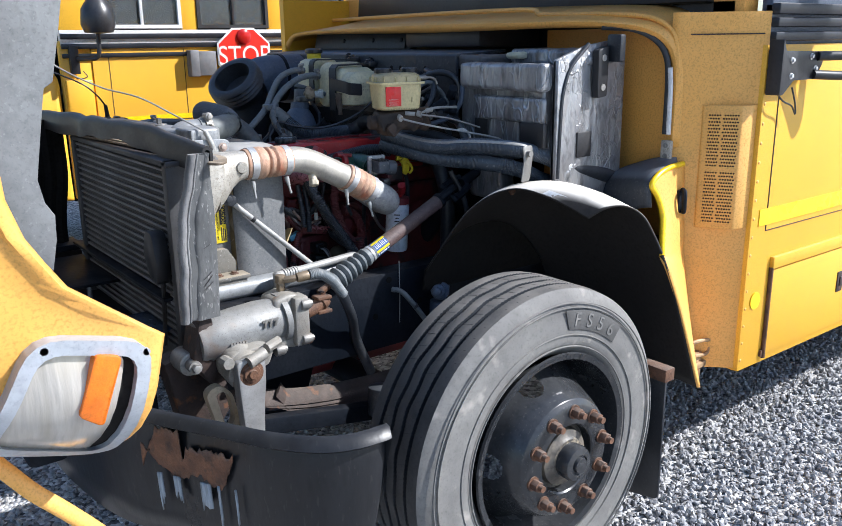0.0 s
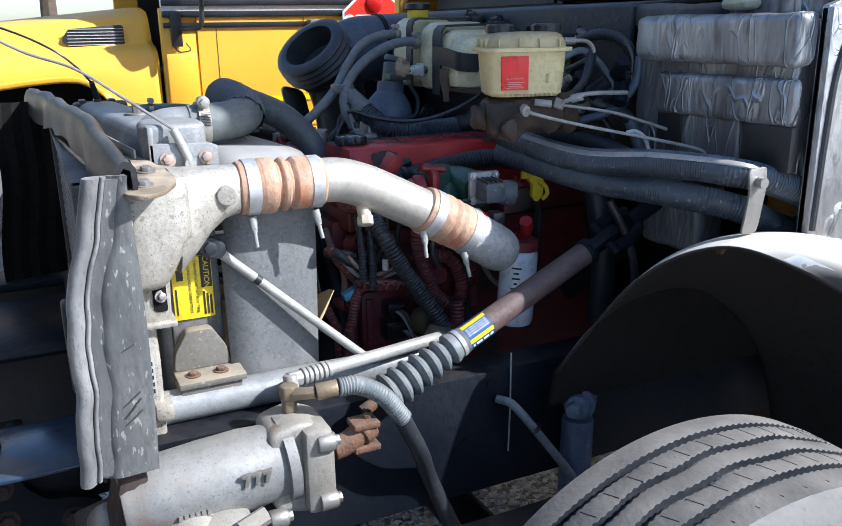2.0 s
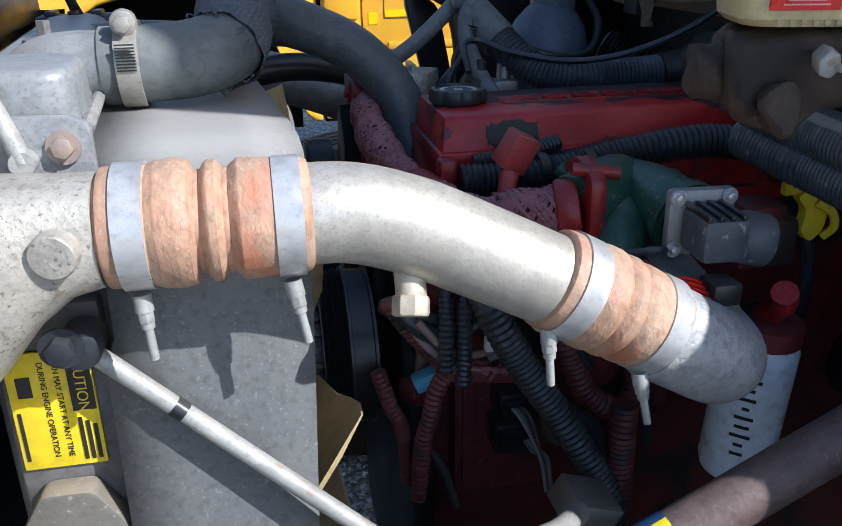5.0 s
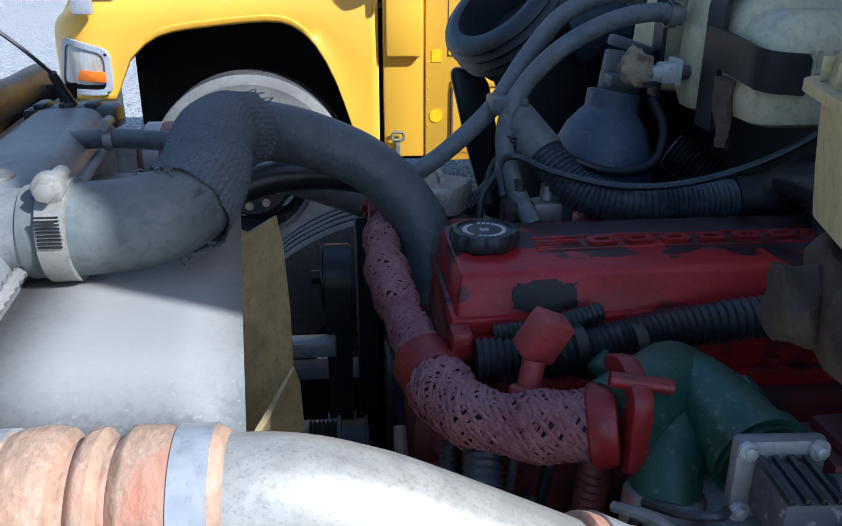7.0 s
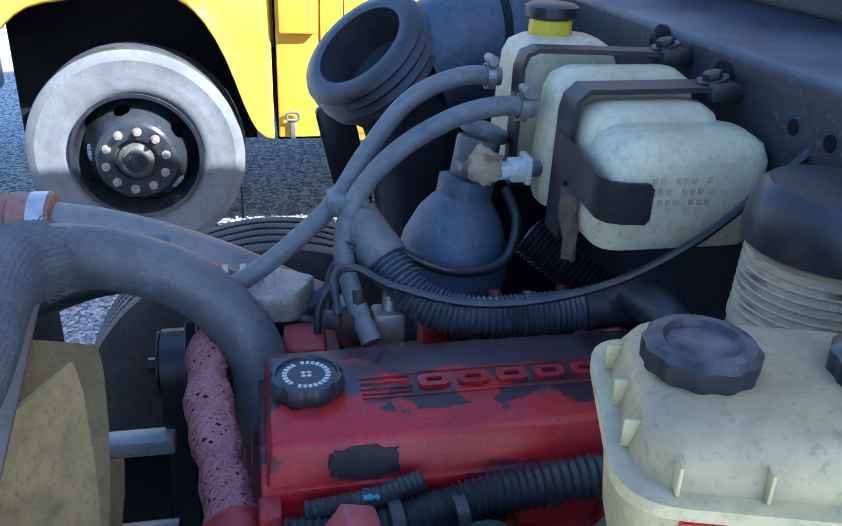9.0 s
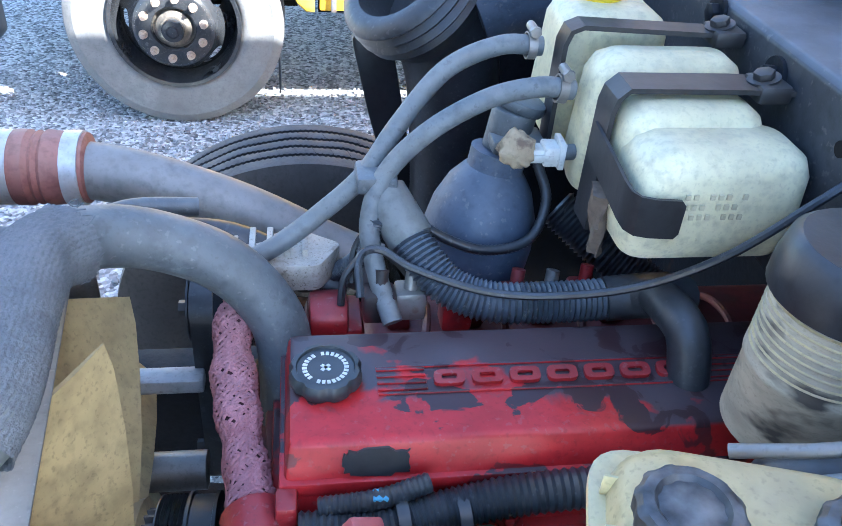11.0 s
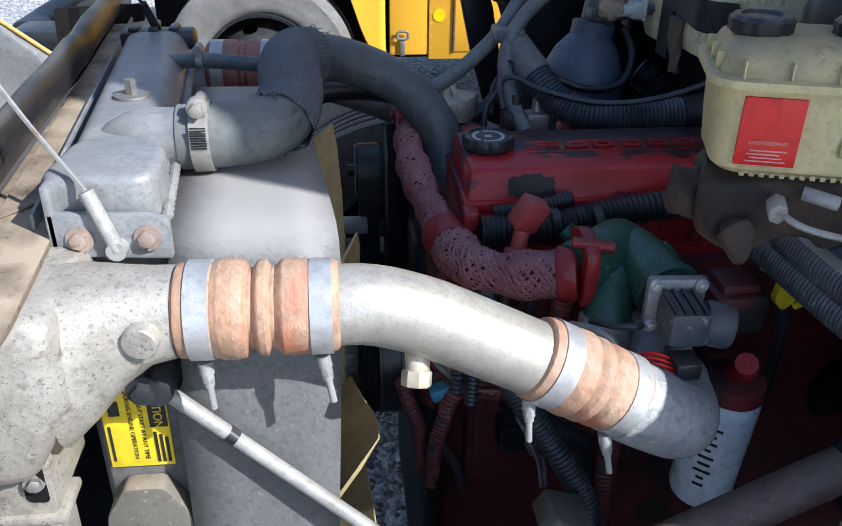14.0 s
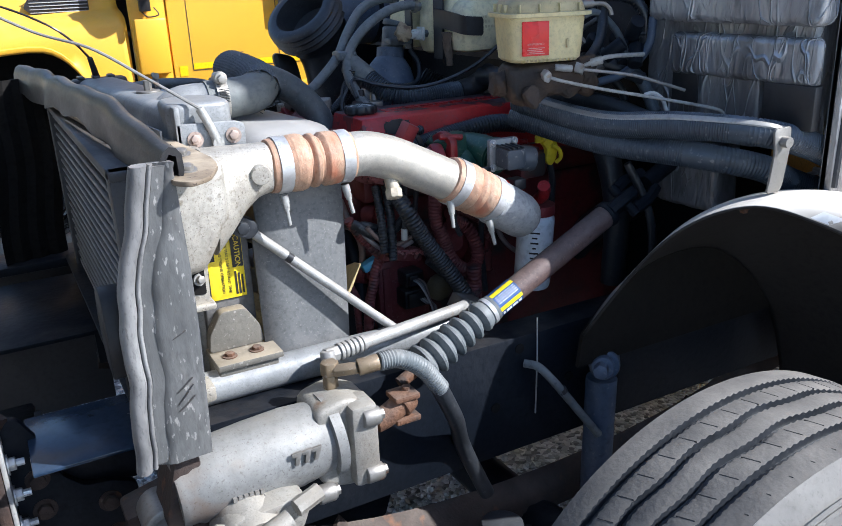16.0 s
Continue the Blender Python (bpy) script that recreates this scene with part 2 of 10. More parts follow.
SHEET = mat("grey_sheet_metal", (0.55, 0.55, 0.545), (0.42, 0.415, 0.405), 0.42, metal=0.3, scale=5, fine=60, bump=0.15, dust=0.3, spot=(0.3, 0.29, 0.27), spot_scale=14, spot_at=0.62, speck=0.4, speck_col=(0.2, 0.19, 0.17))
# pale blue dust on upward faces also holds the skylit shelf top
DUSTY_SHELF = mat("dusty_blue_shelf", (0.022, 0.027, 0.036), (0.04, 0.045, 0.054), 0.5, dust=0.9, dust_on=(0.55, 0.95), dust_noise=(7.0, 0.2, 0.65), dust_col=(0.2, 0.22, 0.25), bump=0.25, speck=0.35, speck_col=(0.15, 0.14, 0.13), spot=(0.075, 0.055, 0.04), spot_scale=9, spot_at=0.64)
TREAD = mat("tyre_rubber", (0.04, 0.04, 0.042), (0.07, 0.068, 0.066), 0.7, dust=0.4, dust_col=(0.2, 0.19, 0.175), scale=8, fine=90, bump=0.35)
# dust on upward faces also carries the contrast of sunlit top and shaded front
TREAD_DUSTY = mat("dusty_tyre_tread", (0.07, 0.068, 0.066), (0.045, 0.045, 0.045), 0.75, dust=0.7, dust_on=(0.45, 1.0), dust_col=(0.27, 0.25, 0.22), scale=14, fine=110, bump=0.4, speck=0.6, speck_col=(0.04, 0.04, 0.04), spot=(0.05, 0.05, 0.05), spot_scale=18, spot_at=0.62)
SIDEWALL = mat("grey_tyre_sidewall", (0.21, 0.205, 0.19), (0.155, 0.15, 0.142), 0.8, scale=5, fine=60, dust=0.1, bump=0.3, spot=(0.31, 0.29, 0.26), spot_scale=14, spot_at=0.63, speck=0.3, speck_col=(0.14, 0.13, 0.12))
SIDEWALL_PALE = mat("pale_tyre_sidewall", (0.23, 0.225, 0.21), (0.17, 0.165, 0.155), 0.8, scale=5, fine=60, bump=0.3, speck=0.3, speck_col=(0.1, 0.1, 0.1))
RIM = mat("black_wheel_paint", (0.022, 0.024, 0.027), (0.036, 0.038, 0.041), 0.24, scale=8, dust=0.2, dust_col=(0.2, 0.2, 0.2), bump=0.06, spot=(0.10, 0.10, 0.10), spot_scale=14, spot_at=0.68, speck=0.3, speck_col=(0.12, 0.11, 0.10), rvar=0.1)
HUBCAST = mat("hub_grease", (0.05, 0.046, 0.04), (0.2, 0.17, 0.13), 0.5, scale=22, spot=(0.48, 0.4, 0.28), spot_scale=20, spot_at=0.62, bump=0.4)
BUMPER = mat("bumper_grey_black", (0.008, 0.009, 0.011), (0.016, 0.017, 0.020), 0.34, scale=5, fine=60, dust=0.2, dust_col=(0.15, 0.15, 0.15), bump=0.2, stretch=(1, 1, 0.25), spec=0.35, speck=0.2, speck_col=(0.08, 0.075, 0.07), wear=0.5)
WHITE_FILTER = mat("white_filter_paint", (0.84, 0.88, 0.92), (0.8, 0.84, 0.9), 0.3, bump=0.04, wear=0.08)
LABEL_YELLOW = mat("label_yellow", (0.88, 0.68, 0.01), (0.78, 0.58, 0.02), 0.35, scale=30, bump=0.08, wear=0.1)
LABEL_RED = mat("label_red", (0.80, 0.018, 0.012), (0.70, 0.016, 0.012), 0.3, bump=0.05, wear=0.15)
LABEL_BLUE = mat("label_blue", (0.03, 0.1, 0.3), (0.03, 0.08, 0.22), 0.4, bump=0.05)
INK = mat("ink_black", (0.015, 0.015, 0.015), (0.02, 0.02, 0.02), 0.5, bump=0)
WHITE = mat("white_paint", (0.75, 0.75, 0.73), (0.66, 0.66, 0.64), 0.45, bump=0.08, wear=0.12)
GREY_BEZEL = mat("grey_bezel_plastic", (0.42, 0.45, 0.48), (0.36, 0.38, 0.41), 0.4, bump=0.1, dust=0.2)
HOOD_IN = mat("hood_inner_grey", (0.2, 0.21, 0.215), (0.155, 0.16, 0.165), 0.6, scale=3, fine=50, bump=0.3, speck=0.35, speck_col=(0.28, 0.29, 0.29))
AMBER = mat("amber_lens", (0.9, 0.22, 0.01), (0.8, 0.17, 0.008), 0.2, bump=0.35, fine=120, stretch=(1, 1, 1))
LENS = mat("cloudy_headlight_lens", (0.56, 0.53, 0.48), (0.42, 0.39, 0.33), 0.14, metal=0.3, scale=5, fine=16, bump=0.35, stretch=(6, 1, 0.6), wear=0.15)
STOP_RED = mat("sign_red", (0.72, 0.025, 0.012), (0.66, 0.02, 0.012), 0.35, bump=0.03, wear=0.12)
RAIL_BLACK = mat("rub_rail_black", (0.015, 0.017, 0.022), (0.025, 0.027, 0.033), 0.35, bump=0.05)
YELLOW_CLIP = mat("yellow_clip_plastic", (0.75, 0.6, 0.02), (0.65, 0.5, 0.02), 0.45, bump=0.1)
BLUE_CONN = mat("blue_connector", (0.08, 0.3, 0.5), (0.1, 0.35, 0.5), 0.45, bump=0.1)
PALE_CONN = mat("pale_connector", (0.42, 0.42, 0.40), (0.31, 0.31, 0.30), 0.5, metal=0.2, dust=0.35, bump=0.2, fine=120, spot=(0.25, 0.19, 0.13), spot_scale=40, spot_at=0.62, speck=0.4, speck_col=(0.2, 0.17, 0.13))
BRASS = mat("dirty_brass", (0.27, 0.2, 0.12), (0.19, 0.15, 0.1), 0.5, metal=0.35, dust=0.4, bump=0.3, speck=0.4)
DIRTY_CAST = mat("dirty_casting", (0.33, 0.32, 0.29), (0.24, 0.22, 0.19), 0.6, metal=0.25, fine=140, scale=14, bump=0.3, dust=0.5, dust_col=(0.5, 0.46, 0.38), spot=(0.15, 0.08, 0.04), spot_scale=16, spot_at=0.62, speck=0.5, speck_col=(0.12, 0.1, 0.08))
# near-black for the shade in holes and cavities; also the far baffle's rubber
INSIDE = mat("shade_and_rubber_black", (0.012, 0.012, 0.012), (0.018, 0.017, 0.016), 0.9, spec=0.1)


def glass(name, tint):
    m = bpy.data.materials.new(name)
    m.use_nodes = True
    b = m.node_tree.nodes["Principled BSDF"]
    b.inputs["Base Color"].default_value = (*tint, 1)
    b.inputs["Roughness"].default_value, b.inputs["Transmission Weight"].default_value, b.inputs["IOR"].default_value = 0.03, 0.9, 1.45
    return m


GLASS = glass("window_glass", (0.5, 0.55, 0.58))


def node_math(nt, op, a, b):
    q = nt.nodes.new("ShaderNodeMath")
    q.operation = op
    for k, v in enumerate((a, b)):
        if isinstance(v, (int, float)):
            q.inputs[k].default_value = v
        else:
            nt.links.new(v, q.inputs[k])
    return q.outputs[0]


def node_range(nt, src, a, b, c=0.0, d=1.0):
    q = nt.nodes.new("ShaderNodeMapRange")
    for k, v in enumerate((a, b, c, d)):
        q.inputs[k + 1].default_value = v
    nt.links.new(src, q.inputs[0])
    return q.outputs[0]


def node_mix(nt, f, a, b):
    q = nt.nodes.new("ShaderNodeMix")
    q.data_type = "RGBA"
    nt.links.new(f, q.inputs[0])
    for k, v in ((6, a), (7, b)):
        if isinstance(v, tuple):
            q.inputs[k].default_value = (*v, 1)
        else:
            nt.links.new(v, q.inputs[k])
    return q.outputs[2]


def node_noise(nt, vec, scale, detail=4.0, warp=0.0):
    q = nt.nodes.new("ShaderNodeTexNoise")
    q.inputs["Scale"].default_value, q.inputs["Detail"].default_value, q.inputs["Distortion"].default_value = scale, detail, warp
    nt.links.new(vec, q.inputs["Vector"])
    return q.outputs["Fac"]


def creased_foil(name, dark, pale, lines=13.0, tall=0.3):
    """Aluminium foil on padding: a web of sharp folds, glints painted on their crests, grimy between."""
    m = bpy.data.materials.new(name)
    m.use_nodes = True
    nt = m.node_tree
    n, l, b = nt.nodes, nt.links, nt.nodes["Principled BSDF"]
    mp = n.new("ShaderNodeMapping")
    mp.inputs["Scale"].default_value = (1, 1, tall)
    l.new(n.new("ShaderNodeTexCoord").outputs["Object"], mp.inputs[0])
    vec = mp.outputs[0]
    wob = n.new("ShaderNodeTexNoise")
    wob.inputs["Scale"].default_value = 9.0
    l.new(vec, wob.inputs["Vector"])
    add = n.new("ShaderNodeMixRGB")
    add.blend_type = "ADD"
    add.inputs[0].default_value = 0.09
    l.new(vec, add.inputs[1])
    l.new(wob.outputs["Color"], add.inputs[2])
    folds = []
    for sc in (lines, lines * 2.3):
        v = n.new("ShaderNodeTexVoronoi")
        v.feature = "DISTANCE_TO_EDGE"
        v.inputs["Scale"].default_value = sc
        l.new(add.outputs[0], v.inputs["Vector"])
        folds.append(v.outputs["Distance"])
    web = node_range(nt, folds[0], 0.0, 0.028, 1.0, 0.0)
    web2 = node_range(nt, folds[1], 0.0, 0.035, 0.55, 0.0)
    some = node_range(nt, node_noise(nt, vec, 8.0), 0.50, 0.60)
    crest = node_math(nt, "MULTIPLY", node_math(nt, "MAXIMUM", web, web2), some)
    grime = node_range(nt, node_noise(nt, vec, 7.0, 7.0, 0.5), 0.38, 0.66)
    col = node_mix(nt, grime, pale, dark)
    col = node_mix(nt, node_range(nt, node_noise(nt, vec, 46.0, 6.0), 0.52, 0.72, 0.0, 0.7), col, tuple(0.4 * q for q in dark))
    # pale crest lines put the folds' glints into the base colour
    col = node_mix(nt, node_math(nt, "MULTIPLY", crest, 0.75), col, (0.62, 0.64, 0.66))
    l.new(col, b.inputs["Base Color"])
    b.inputs["Metallic"].default_value = 0.5
    l.new(node_range(nt, grime, 0.0, 1.0, 0.28, 0.55), b.inputs["Roughness"])
    h = node_math(nt, "ADD", node_math(nt, "MULTIPLY", crest, 0.7), node_math(nt, "MULTIPLY", node_noise(nt, vec, 30.0, 3.0, 1.0), 0.9))
    bp = n.new("ShaderNodeBump")
    bp.inputs["Strength"].default_value, bp.inputs["Distance"].default_value = 1.0, 0.008
    l.new(h, bp.inputs["Height"])
    l.new(bp.outputs[0], b.inputs["Normal"])
    return m


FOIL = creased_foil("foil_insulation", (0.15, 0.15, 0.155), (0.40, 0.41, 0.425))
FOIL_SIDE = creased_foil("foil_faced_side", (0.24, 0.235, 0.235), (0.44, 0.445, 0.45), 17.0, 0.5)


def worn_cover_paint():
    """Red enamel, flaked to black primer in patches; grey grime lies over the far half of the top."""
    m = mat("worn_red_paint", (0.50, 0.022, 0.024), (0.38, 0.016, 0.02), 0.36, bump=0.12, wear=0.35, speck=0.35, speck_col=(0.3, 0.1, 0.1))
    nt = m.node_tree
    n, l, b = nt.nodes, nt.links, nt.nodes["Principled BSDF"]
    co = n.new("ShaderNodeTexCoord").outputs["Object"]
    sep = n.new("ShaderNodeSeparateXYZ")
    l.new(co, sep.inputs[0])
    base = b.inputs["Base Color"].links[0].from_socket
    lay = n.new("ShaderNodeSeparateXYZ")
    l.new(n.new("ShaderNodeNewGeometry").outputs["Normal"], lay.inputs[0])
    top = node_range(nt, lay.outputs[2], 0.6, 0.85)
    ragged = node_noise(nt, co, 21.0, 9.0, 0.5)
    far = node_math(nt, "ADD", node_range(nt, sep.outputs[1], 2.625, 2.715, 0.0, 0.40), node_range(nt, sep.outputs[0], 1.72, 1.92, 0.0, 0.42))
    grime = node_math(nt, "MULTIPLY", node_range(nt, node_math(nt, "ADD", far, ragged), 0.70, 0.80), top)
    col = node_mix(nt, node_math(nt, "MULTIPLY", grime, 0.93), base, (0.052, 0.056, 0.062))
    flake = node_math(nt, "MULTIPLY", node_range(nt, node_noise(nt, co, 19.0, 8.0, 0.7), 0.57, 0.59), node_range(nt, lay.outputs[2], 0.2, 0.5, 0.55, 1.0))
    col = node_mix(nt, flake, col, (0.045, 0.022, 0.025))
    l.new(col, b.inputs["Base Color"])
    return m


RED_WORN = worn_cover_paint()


# ---- mesh helpers ----
def part(name, bm, material, parent=None, label="", smooth=38, second=None):
    """Links a bmesh, built in world places, as one mesh object under a thing or a part."""
    lim = radians(smooth)
    for f in bm.faces:
        f.smooth = True
    for e in bm.edges:
        if len(e.link_faces) == 2 and e.calc_face_angle(0) > lim:
            e.smooth = False
    me = bpy.data.meshes.new(name)
    bm.to_mesh(me)
    bm.free()
    me.materials.append(material)
    if second:
        me.materials.append(second)
    ob = new(name, me)
    if parent:
        ob.parent = parent
        if parent.type == "EMPTY":
            ob.matrix_parent_inverse = Matrix.Translation(parent.location).inverted()
    if label:
        ob["label"] = label
    return ob


def thing(name, label, category, base=(0, 0, 0), group="", kind=""):
    ob = new(name)
    ob.empty_display_size = 0.05
    ob.location = base
    return tagged(ob, label, category, group, kind)


def B():
    return bmesh.new()


def join(bm, other):
    me = bpy.data.meshes.new("tmp")
    other.to_mesh(me)
    other.free()
    bm.from_mesh(me)
    bpy.data.meshes.remove(me)
    return bm


def soften(bm, bev, seg=2, angle=30):
    if bev:
        es = [e for e in bm.edges if len(e.link_faces) == 2 and e.calc_face_angle(0) > radians(angle)]
        bmesh.ops.bevel(bm, geom=es, offset=bev, segments=seg, affect="EDGES", profile=0.5, clamp_overlap=True)
    return bm


def box(bm, lo, hi, bev=0.0, m=None, seg=2):
    t = B()
    c, s = [(a + b) / 2 for a, b in zip(lo, hi)], [abs(b - a) for a, b in zip(lo, hi)]
    bmesh.ops.create_cube(t, size=1, matrix=Matrix.Translation(c) @ Matrix.Diagonal((*s, 1)))
    soften(t, bev, seg)
    if m is not None:
        bmesh.ops.transform(t, matrix=m, verts=t.verts)
    return join(bm, t)


def ring_frame(d):
    d = Vector(d).normalized()
    a = d.orthogonal().normalized()
    return a, d.cross(a).normalized()


def rings(bm, loops, caps=True, closed=False):
    vs = [[bm.verts.new(p) for p in loop] for loop in loops]
    n = len(vs[0])
    pairs = list(zip(vs, vs[1:])) + ([(vs[-1], vs[0])] if closed else [])
    for a, b in pairs:
        for i in range(n):
            bm.faces.new((a[i], a[(i + 1) % n], b[(i + 1) % n], b[i]))
    if caps and not closed:
        bm.faces.new(vs[0][::-1])
        bm.faces.new(vs[-1])
    return bm


def done(t):
    bmesh.ops.recalc_face_normals(t, faces=t.faces)
    return t


def cyl(bm, p0, p1, r0, r1=None, seg=20, bev=0.0):
    p0, p1 = Vector(p0), Vector(p1)
    r1 = r0 if r1 is None else r1
    a, b = ring_frame(p1 - p0)
    t = B()
    ang = [2 * math.pi * i / seg for i in range(seg)]
    rings(t, [[p + r * (a * math.cos(q) + b * math.sin(q)) for q in ang] for p, r in ((p0, r0), (p1, r1))])
    done(t)
    soften(t, bev, 2, 50)
    return join(bm, t)


def lathe(bm, prof, origin, axis, seg=32, caps=True):
    """prof: (radius, height along the axis)."""
    o, ax = Vector(origin), Vector(axis).normalized()
    a, b = ring_frame(ax)
    t = B()
    ang = [2 * math.pi * i / seg for i in range(seg)]
    rings(t, [[o + ax * h + max(r, 1e-4) * (a * math.cos(q) + b * math.sin(q)) for q in ang] for r, h in prof], caps)
    done(t)
    return join(bm, t)


def curve_points(pts, step):
    """Catmull-Rom through the points, in about even steps."""
    P = [Vector(p) for p in pts]
    if len(P) == 2:
        n = max(1, round((P[1] - P[0]).length / step))
        return [P[0].lerp(P[1], i / n) for i in range(n + 1)]
    Q = [2 * P[0] - P[1]] + P + [2 * P[-1] - P[-2]]
    dense = []
    for i in range(1, len(Q) - 2):
        a, b, c, d = Q[i - 1:i + 3]
        for k in range(72):
            t = k / 72
            dense.append(0.5 * (2 * b + (c - a) * t + (2 * a - 5 * b + 4 * c - d) * t * t + (3 * b - a - 3 * c + d) * t ** 3))
    dense.append(P[-1])
    out, gone = [dense[0]], 0.0
    for a, b in zip(dense, dense[1:]):
        gone += (b - a).length
        if gone >= step:
            out.append(b)
            gone = 0.0
    if (out[-1] - dense[-1]).length > step * 0.3:
        out.append(dense[-1])
    else:
        out[-1] = dense[-1]
    return out


def tube(bm, pts, r, seg=12, step=None, prof=None, caps=True, flat=1.0):
    """A hose along a smooth line. prof(i, n, s) scales the radius at ring i, s metres along."""
    line = curve_points(pts, step or max(0.006, r * 0.7))
    n, t, s = len(line), B(), 0.0
    d0 = (line[1] - line[0]).normalized()
    a = d0.orthogonal().normalized()
    loops = []
    for i, p in enumerate(line):
        d = (line[min(i + 1, n - 1)] - line[max(i - 1, 0)]).normalized()
        a = (a - d * a.dot(d)).normalized()
        b = d.cross(a)
        if i:
            s += (p - line[i - 1]).length
        k = r * (prof(i, n, s) if prof else 1.0)
        loops.append([p + k * (a * math.cos(q) + flat * b * math.sin(q)) for q in (2 * math.pi * j / seg for j in range(seg))])
    rings(t, loops, caps)
    done(t)
    return join(bm, t)


def ribbed(bm, pts, r, pitch=0.006, depth=0.12, seg=12):
    return tube(bm, pts, r, seg, pitch / 2, lambda i, n, s: 1.0 if i % 2 else 1.0 - depth)


def prism(bm, poly, axis, lo, hi, bev=0.0, seg=2, angle=30):
    """A plate: the outline poly in the two other axes, from lo to hi along the axis."""
    t = B()
    put = {"x": lambda u, v, w: (w, u, v), "y": lambda u, v, w: (u, w, v), "z": lambda u, v, w: (u, v, w)}[axis]
    f = t.faces.new([t.verts.new(put(u, v, lo)) for u, v in poly])
    r = bmesh.ops.extrude_face_region(t, geom=[f])
    d = Vector(put(0, 0, hi)) - Vector(put(0, 0, lo))
    bmesh.ops.translate(t, vec=d, verts=[v for v in r["geom"] if isinstance(v, bmesh.types.BMVert)])
    done(t)
    soften(t, bev, seg, angle)
    return join(bm, t)


def ball(bm, c, r, sx=1, sy=1, sz=1, seg=16):
    t = B()
    bmesh.ops.create_uvsphere(t, u_segments=seg, v_segments=max(6, seg // 2), radius=r, matrix=Matrix.Translation(c) @ Matrix.Diagonal((sx, sy, sz, 1)))
    return join(bm, t)


def hexbolt(bm, c, d, r=0.009, h=0.007, washer=True):
    c, d = Vector(c), Vector(d).normalized()
    if washer:
        cyl(bm, c - d * 0.001, c + d * 0.002, r * 1.5, seg=16)
    cyl(bm, c, c + d * h, r, seg=6, bev=r * 0.12)
    return bm


def turned(bm, m):
    bmesh.ops.transform(bm, matrix=m, verts=bm.verts)
    return bm


def text_mesh(bm, body, size, m, depth=0.0006, space=1.0):
    cu = bpy.data.curves.new("words", "FONT")
    cu.body, cu.size, cu.extrude, cu.align_x, cu.align_y, cu.space_character = body, size, depth, "CENTER", "CENTER", space
    ob = bpy.data.objects.new("words", cu)
    me = bpy.data.meshes.new_from_object(ob)
    me.transform(m)
    bm.from_mesh(me)
    bpy.data.objects.remove(ob)
    bpy.data.curves.remove(cu)
    bpy.data.meshes.remove(me)
    return bm


def clampband(bm, p, d, r, w=0.014):
    """A worm-drive hose clamp: band, screw housing and screw head."""
    p, d = Vector(p), Vector(d).normalized()
    lathe(bm, [(r, -w / 2), (r + 0.0025, -w / 2), (r + 0.0025, w / 2), (r, w / 2)], p, d, 28, caps=False)
    a, b = ring_frame(d)
    up = Vector((0, 0, 1))
    n = (up - d * up.dot(d))
    n = n.normalized() if n.length > 0.2 else a
    s = d.cross(n)
    c = p + n * (r + 0.007)
    cyl(bm, c - s * 0.012, c + s * 0.012, 0.006, seg=10)
    cyl(bm, c + s * 0.012, c + s * 0.018, 0.0075, seg=6)
    return bm


def bolts(name, places, d, material, parent, r=0.009, h=0.008, label=""):
    """One part for each bolt head."""
    for c in places:
        part(name, hexbolt(B(), c, d, r, h), material, parent, label)


def braid(bm, pts, r, n, turn, w, thick=0.0011, step=0.006, lump=0.0, uneven=0.0):
    """Flat strands wound both ways round a smooth line: a braided sleeve. turn: radians for each metre."""
    line = curve_points(pts, step)
    m = len(line)
    a = (line[1] - line[0]).normalized().orthogonal().normalized()
    frames, s = [], 0.0
    for i, p in enumerate(line):
        d = (line[min(i + 1, m - 1)] - line[max(i - 1, 0)]).normalized()
        a = (a - d * a.dot(d)).normalized()
        if i:
            s += (p - line[i - 1]).length
        frames.append((p, d, a.copy(), d.cross(a), s))
    rnd = random.Random(n * 7 + 1)
    for way in (1, -1):
        for k in range(n):
            prev = None
            ph, fq, am = rnd.uniform(0, 6.28), rnd.uniform(60, 190), uneven * rnd.uniform(0.4, 1.0)
            for i, (p, d, u, v, s) in enumerate(frames):
                q = 2 * math.pi * k / n + way * turn * s + am * math.sin(fq * s + ph)
                o = u * math.cos(q) + v * math.sin(q)
                side = (u * -math.sin(q) + v * math.cos(q)) * (0.7 if way > 0 else -0.7) - d * 0.7
                wob = 1.0 + lump * math.sin(s * 75) * math.sin(s * 31 + 1)
                rr = r * wob + (thick if (k + i // 2) % 2 else -thick * 0.3) * way
                c = p + o * rr
                ww = w * (1.0 + 1.6 * am * math.sin(1.7 * fq * s + 2 * ph))
                o = o * (1.0 + 1.5 * am * math.sin(2.3 * fq * s))
                cur = [bm.verts.new(c + side * ww), bm.verts.new(c + o * thick), bm.verts.new(c - side * ww)]
                if prev:
                    for j in (0, 1):
                        bm.faces.new((prev[j], prev[j + 1], cur[j + 1], cur[j]))
                prev = cur
    return bm


def ridged(prof, pitch=0.0042, h=0.0004):
    """Adds fine steps to a lathe outline, as of wound layers."""
    out = []
    for (r0, z0), (r1, z1) in zip(prof, prof[1:]):
        n = max(1, round(abs(z1 - z0) / pitch * 2))
        for i in range(n):
            t = i / n
            out.append((r0 + (r1 - r0) * t + (h if i % 2 else 0), z0 + (z1 - z0) * t))
    out.append(prof[-1])
    return out


# ---- ground ----
GZ = 0.05
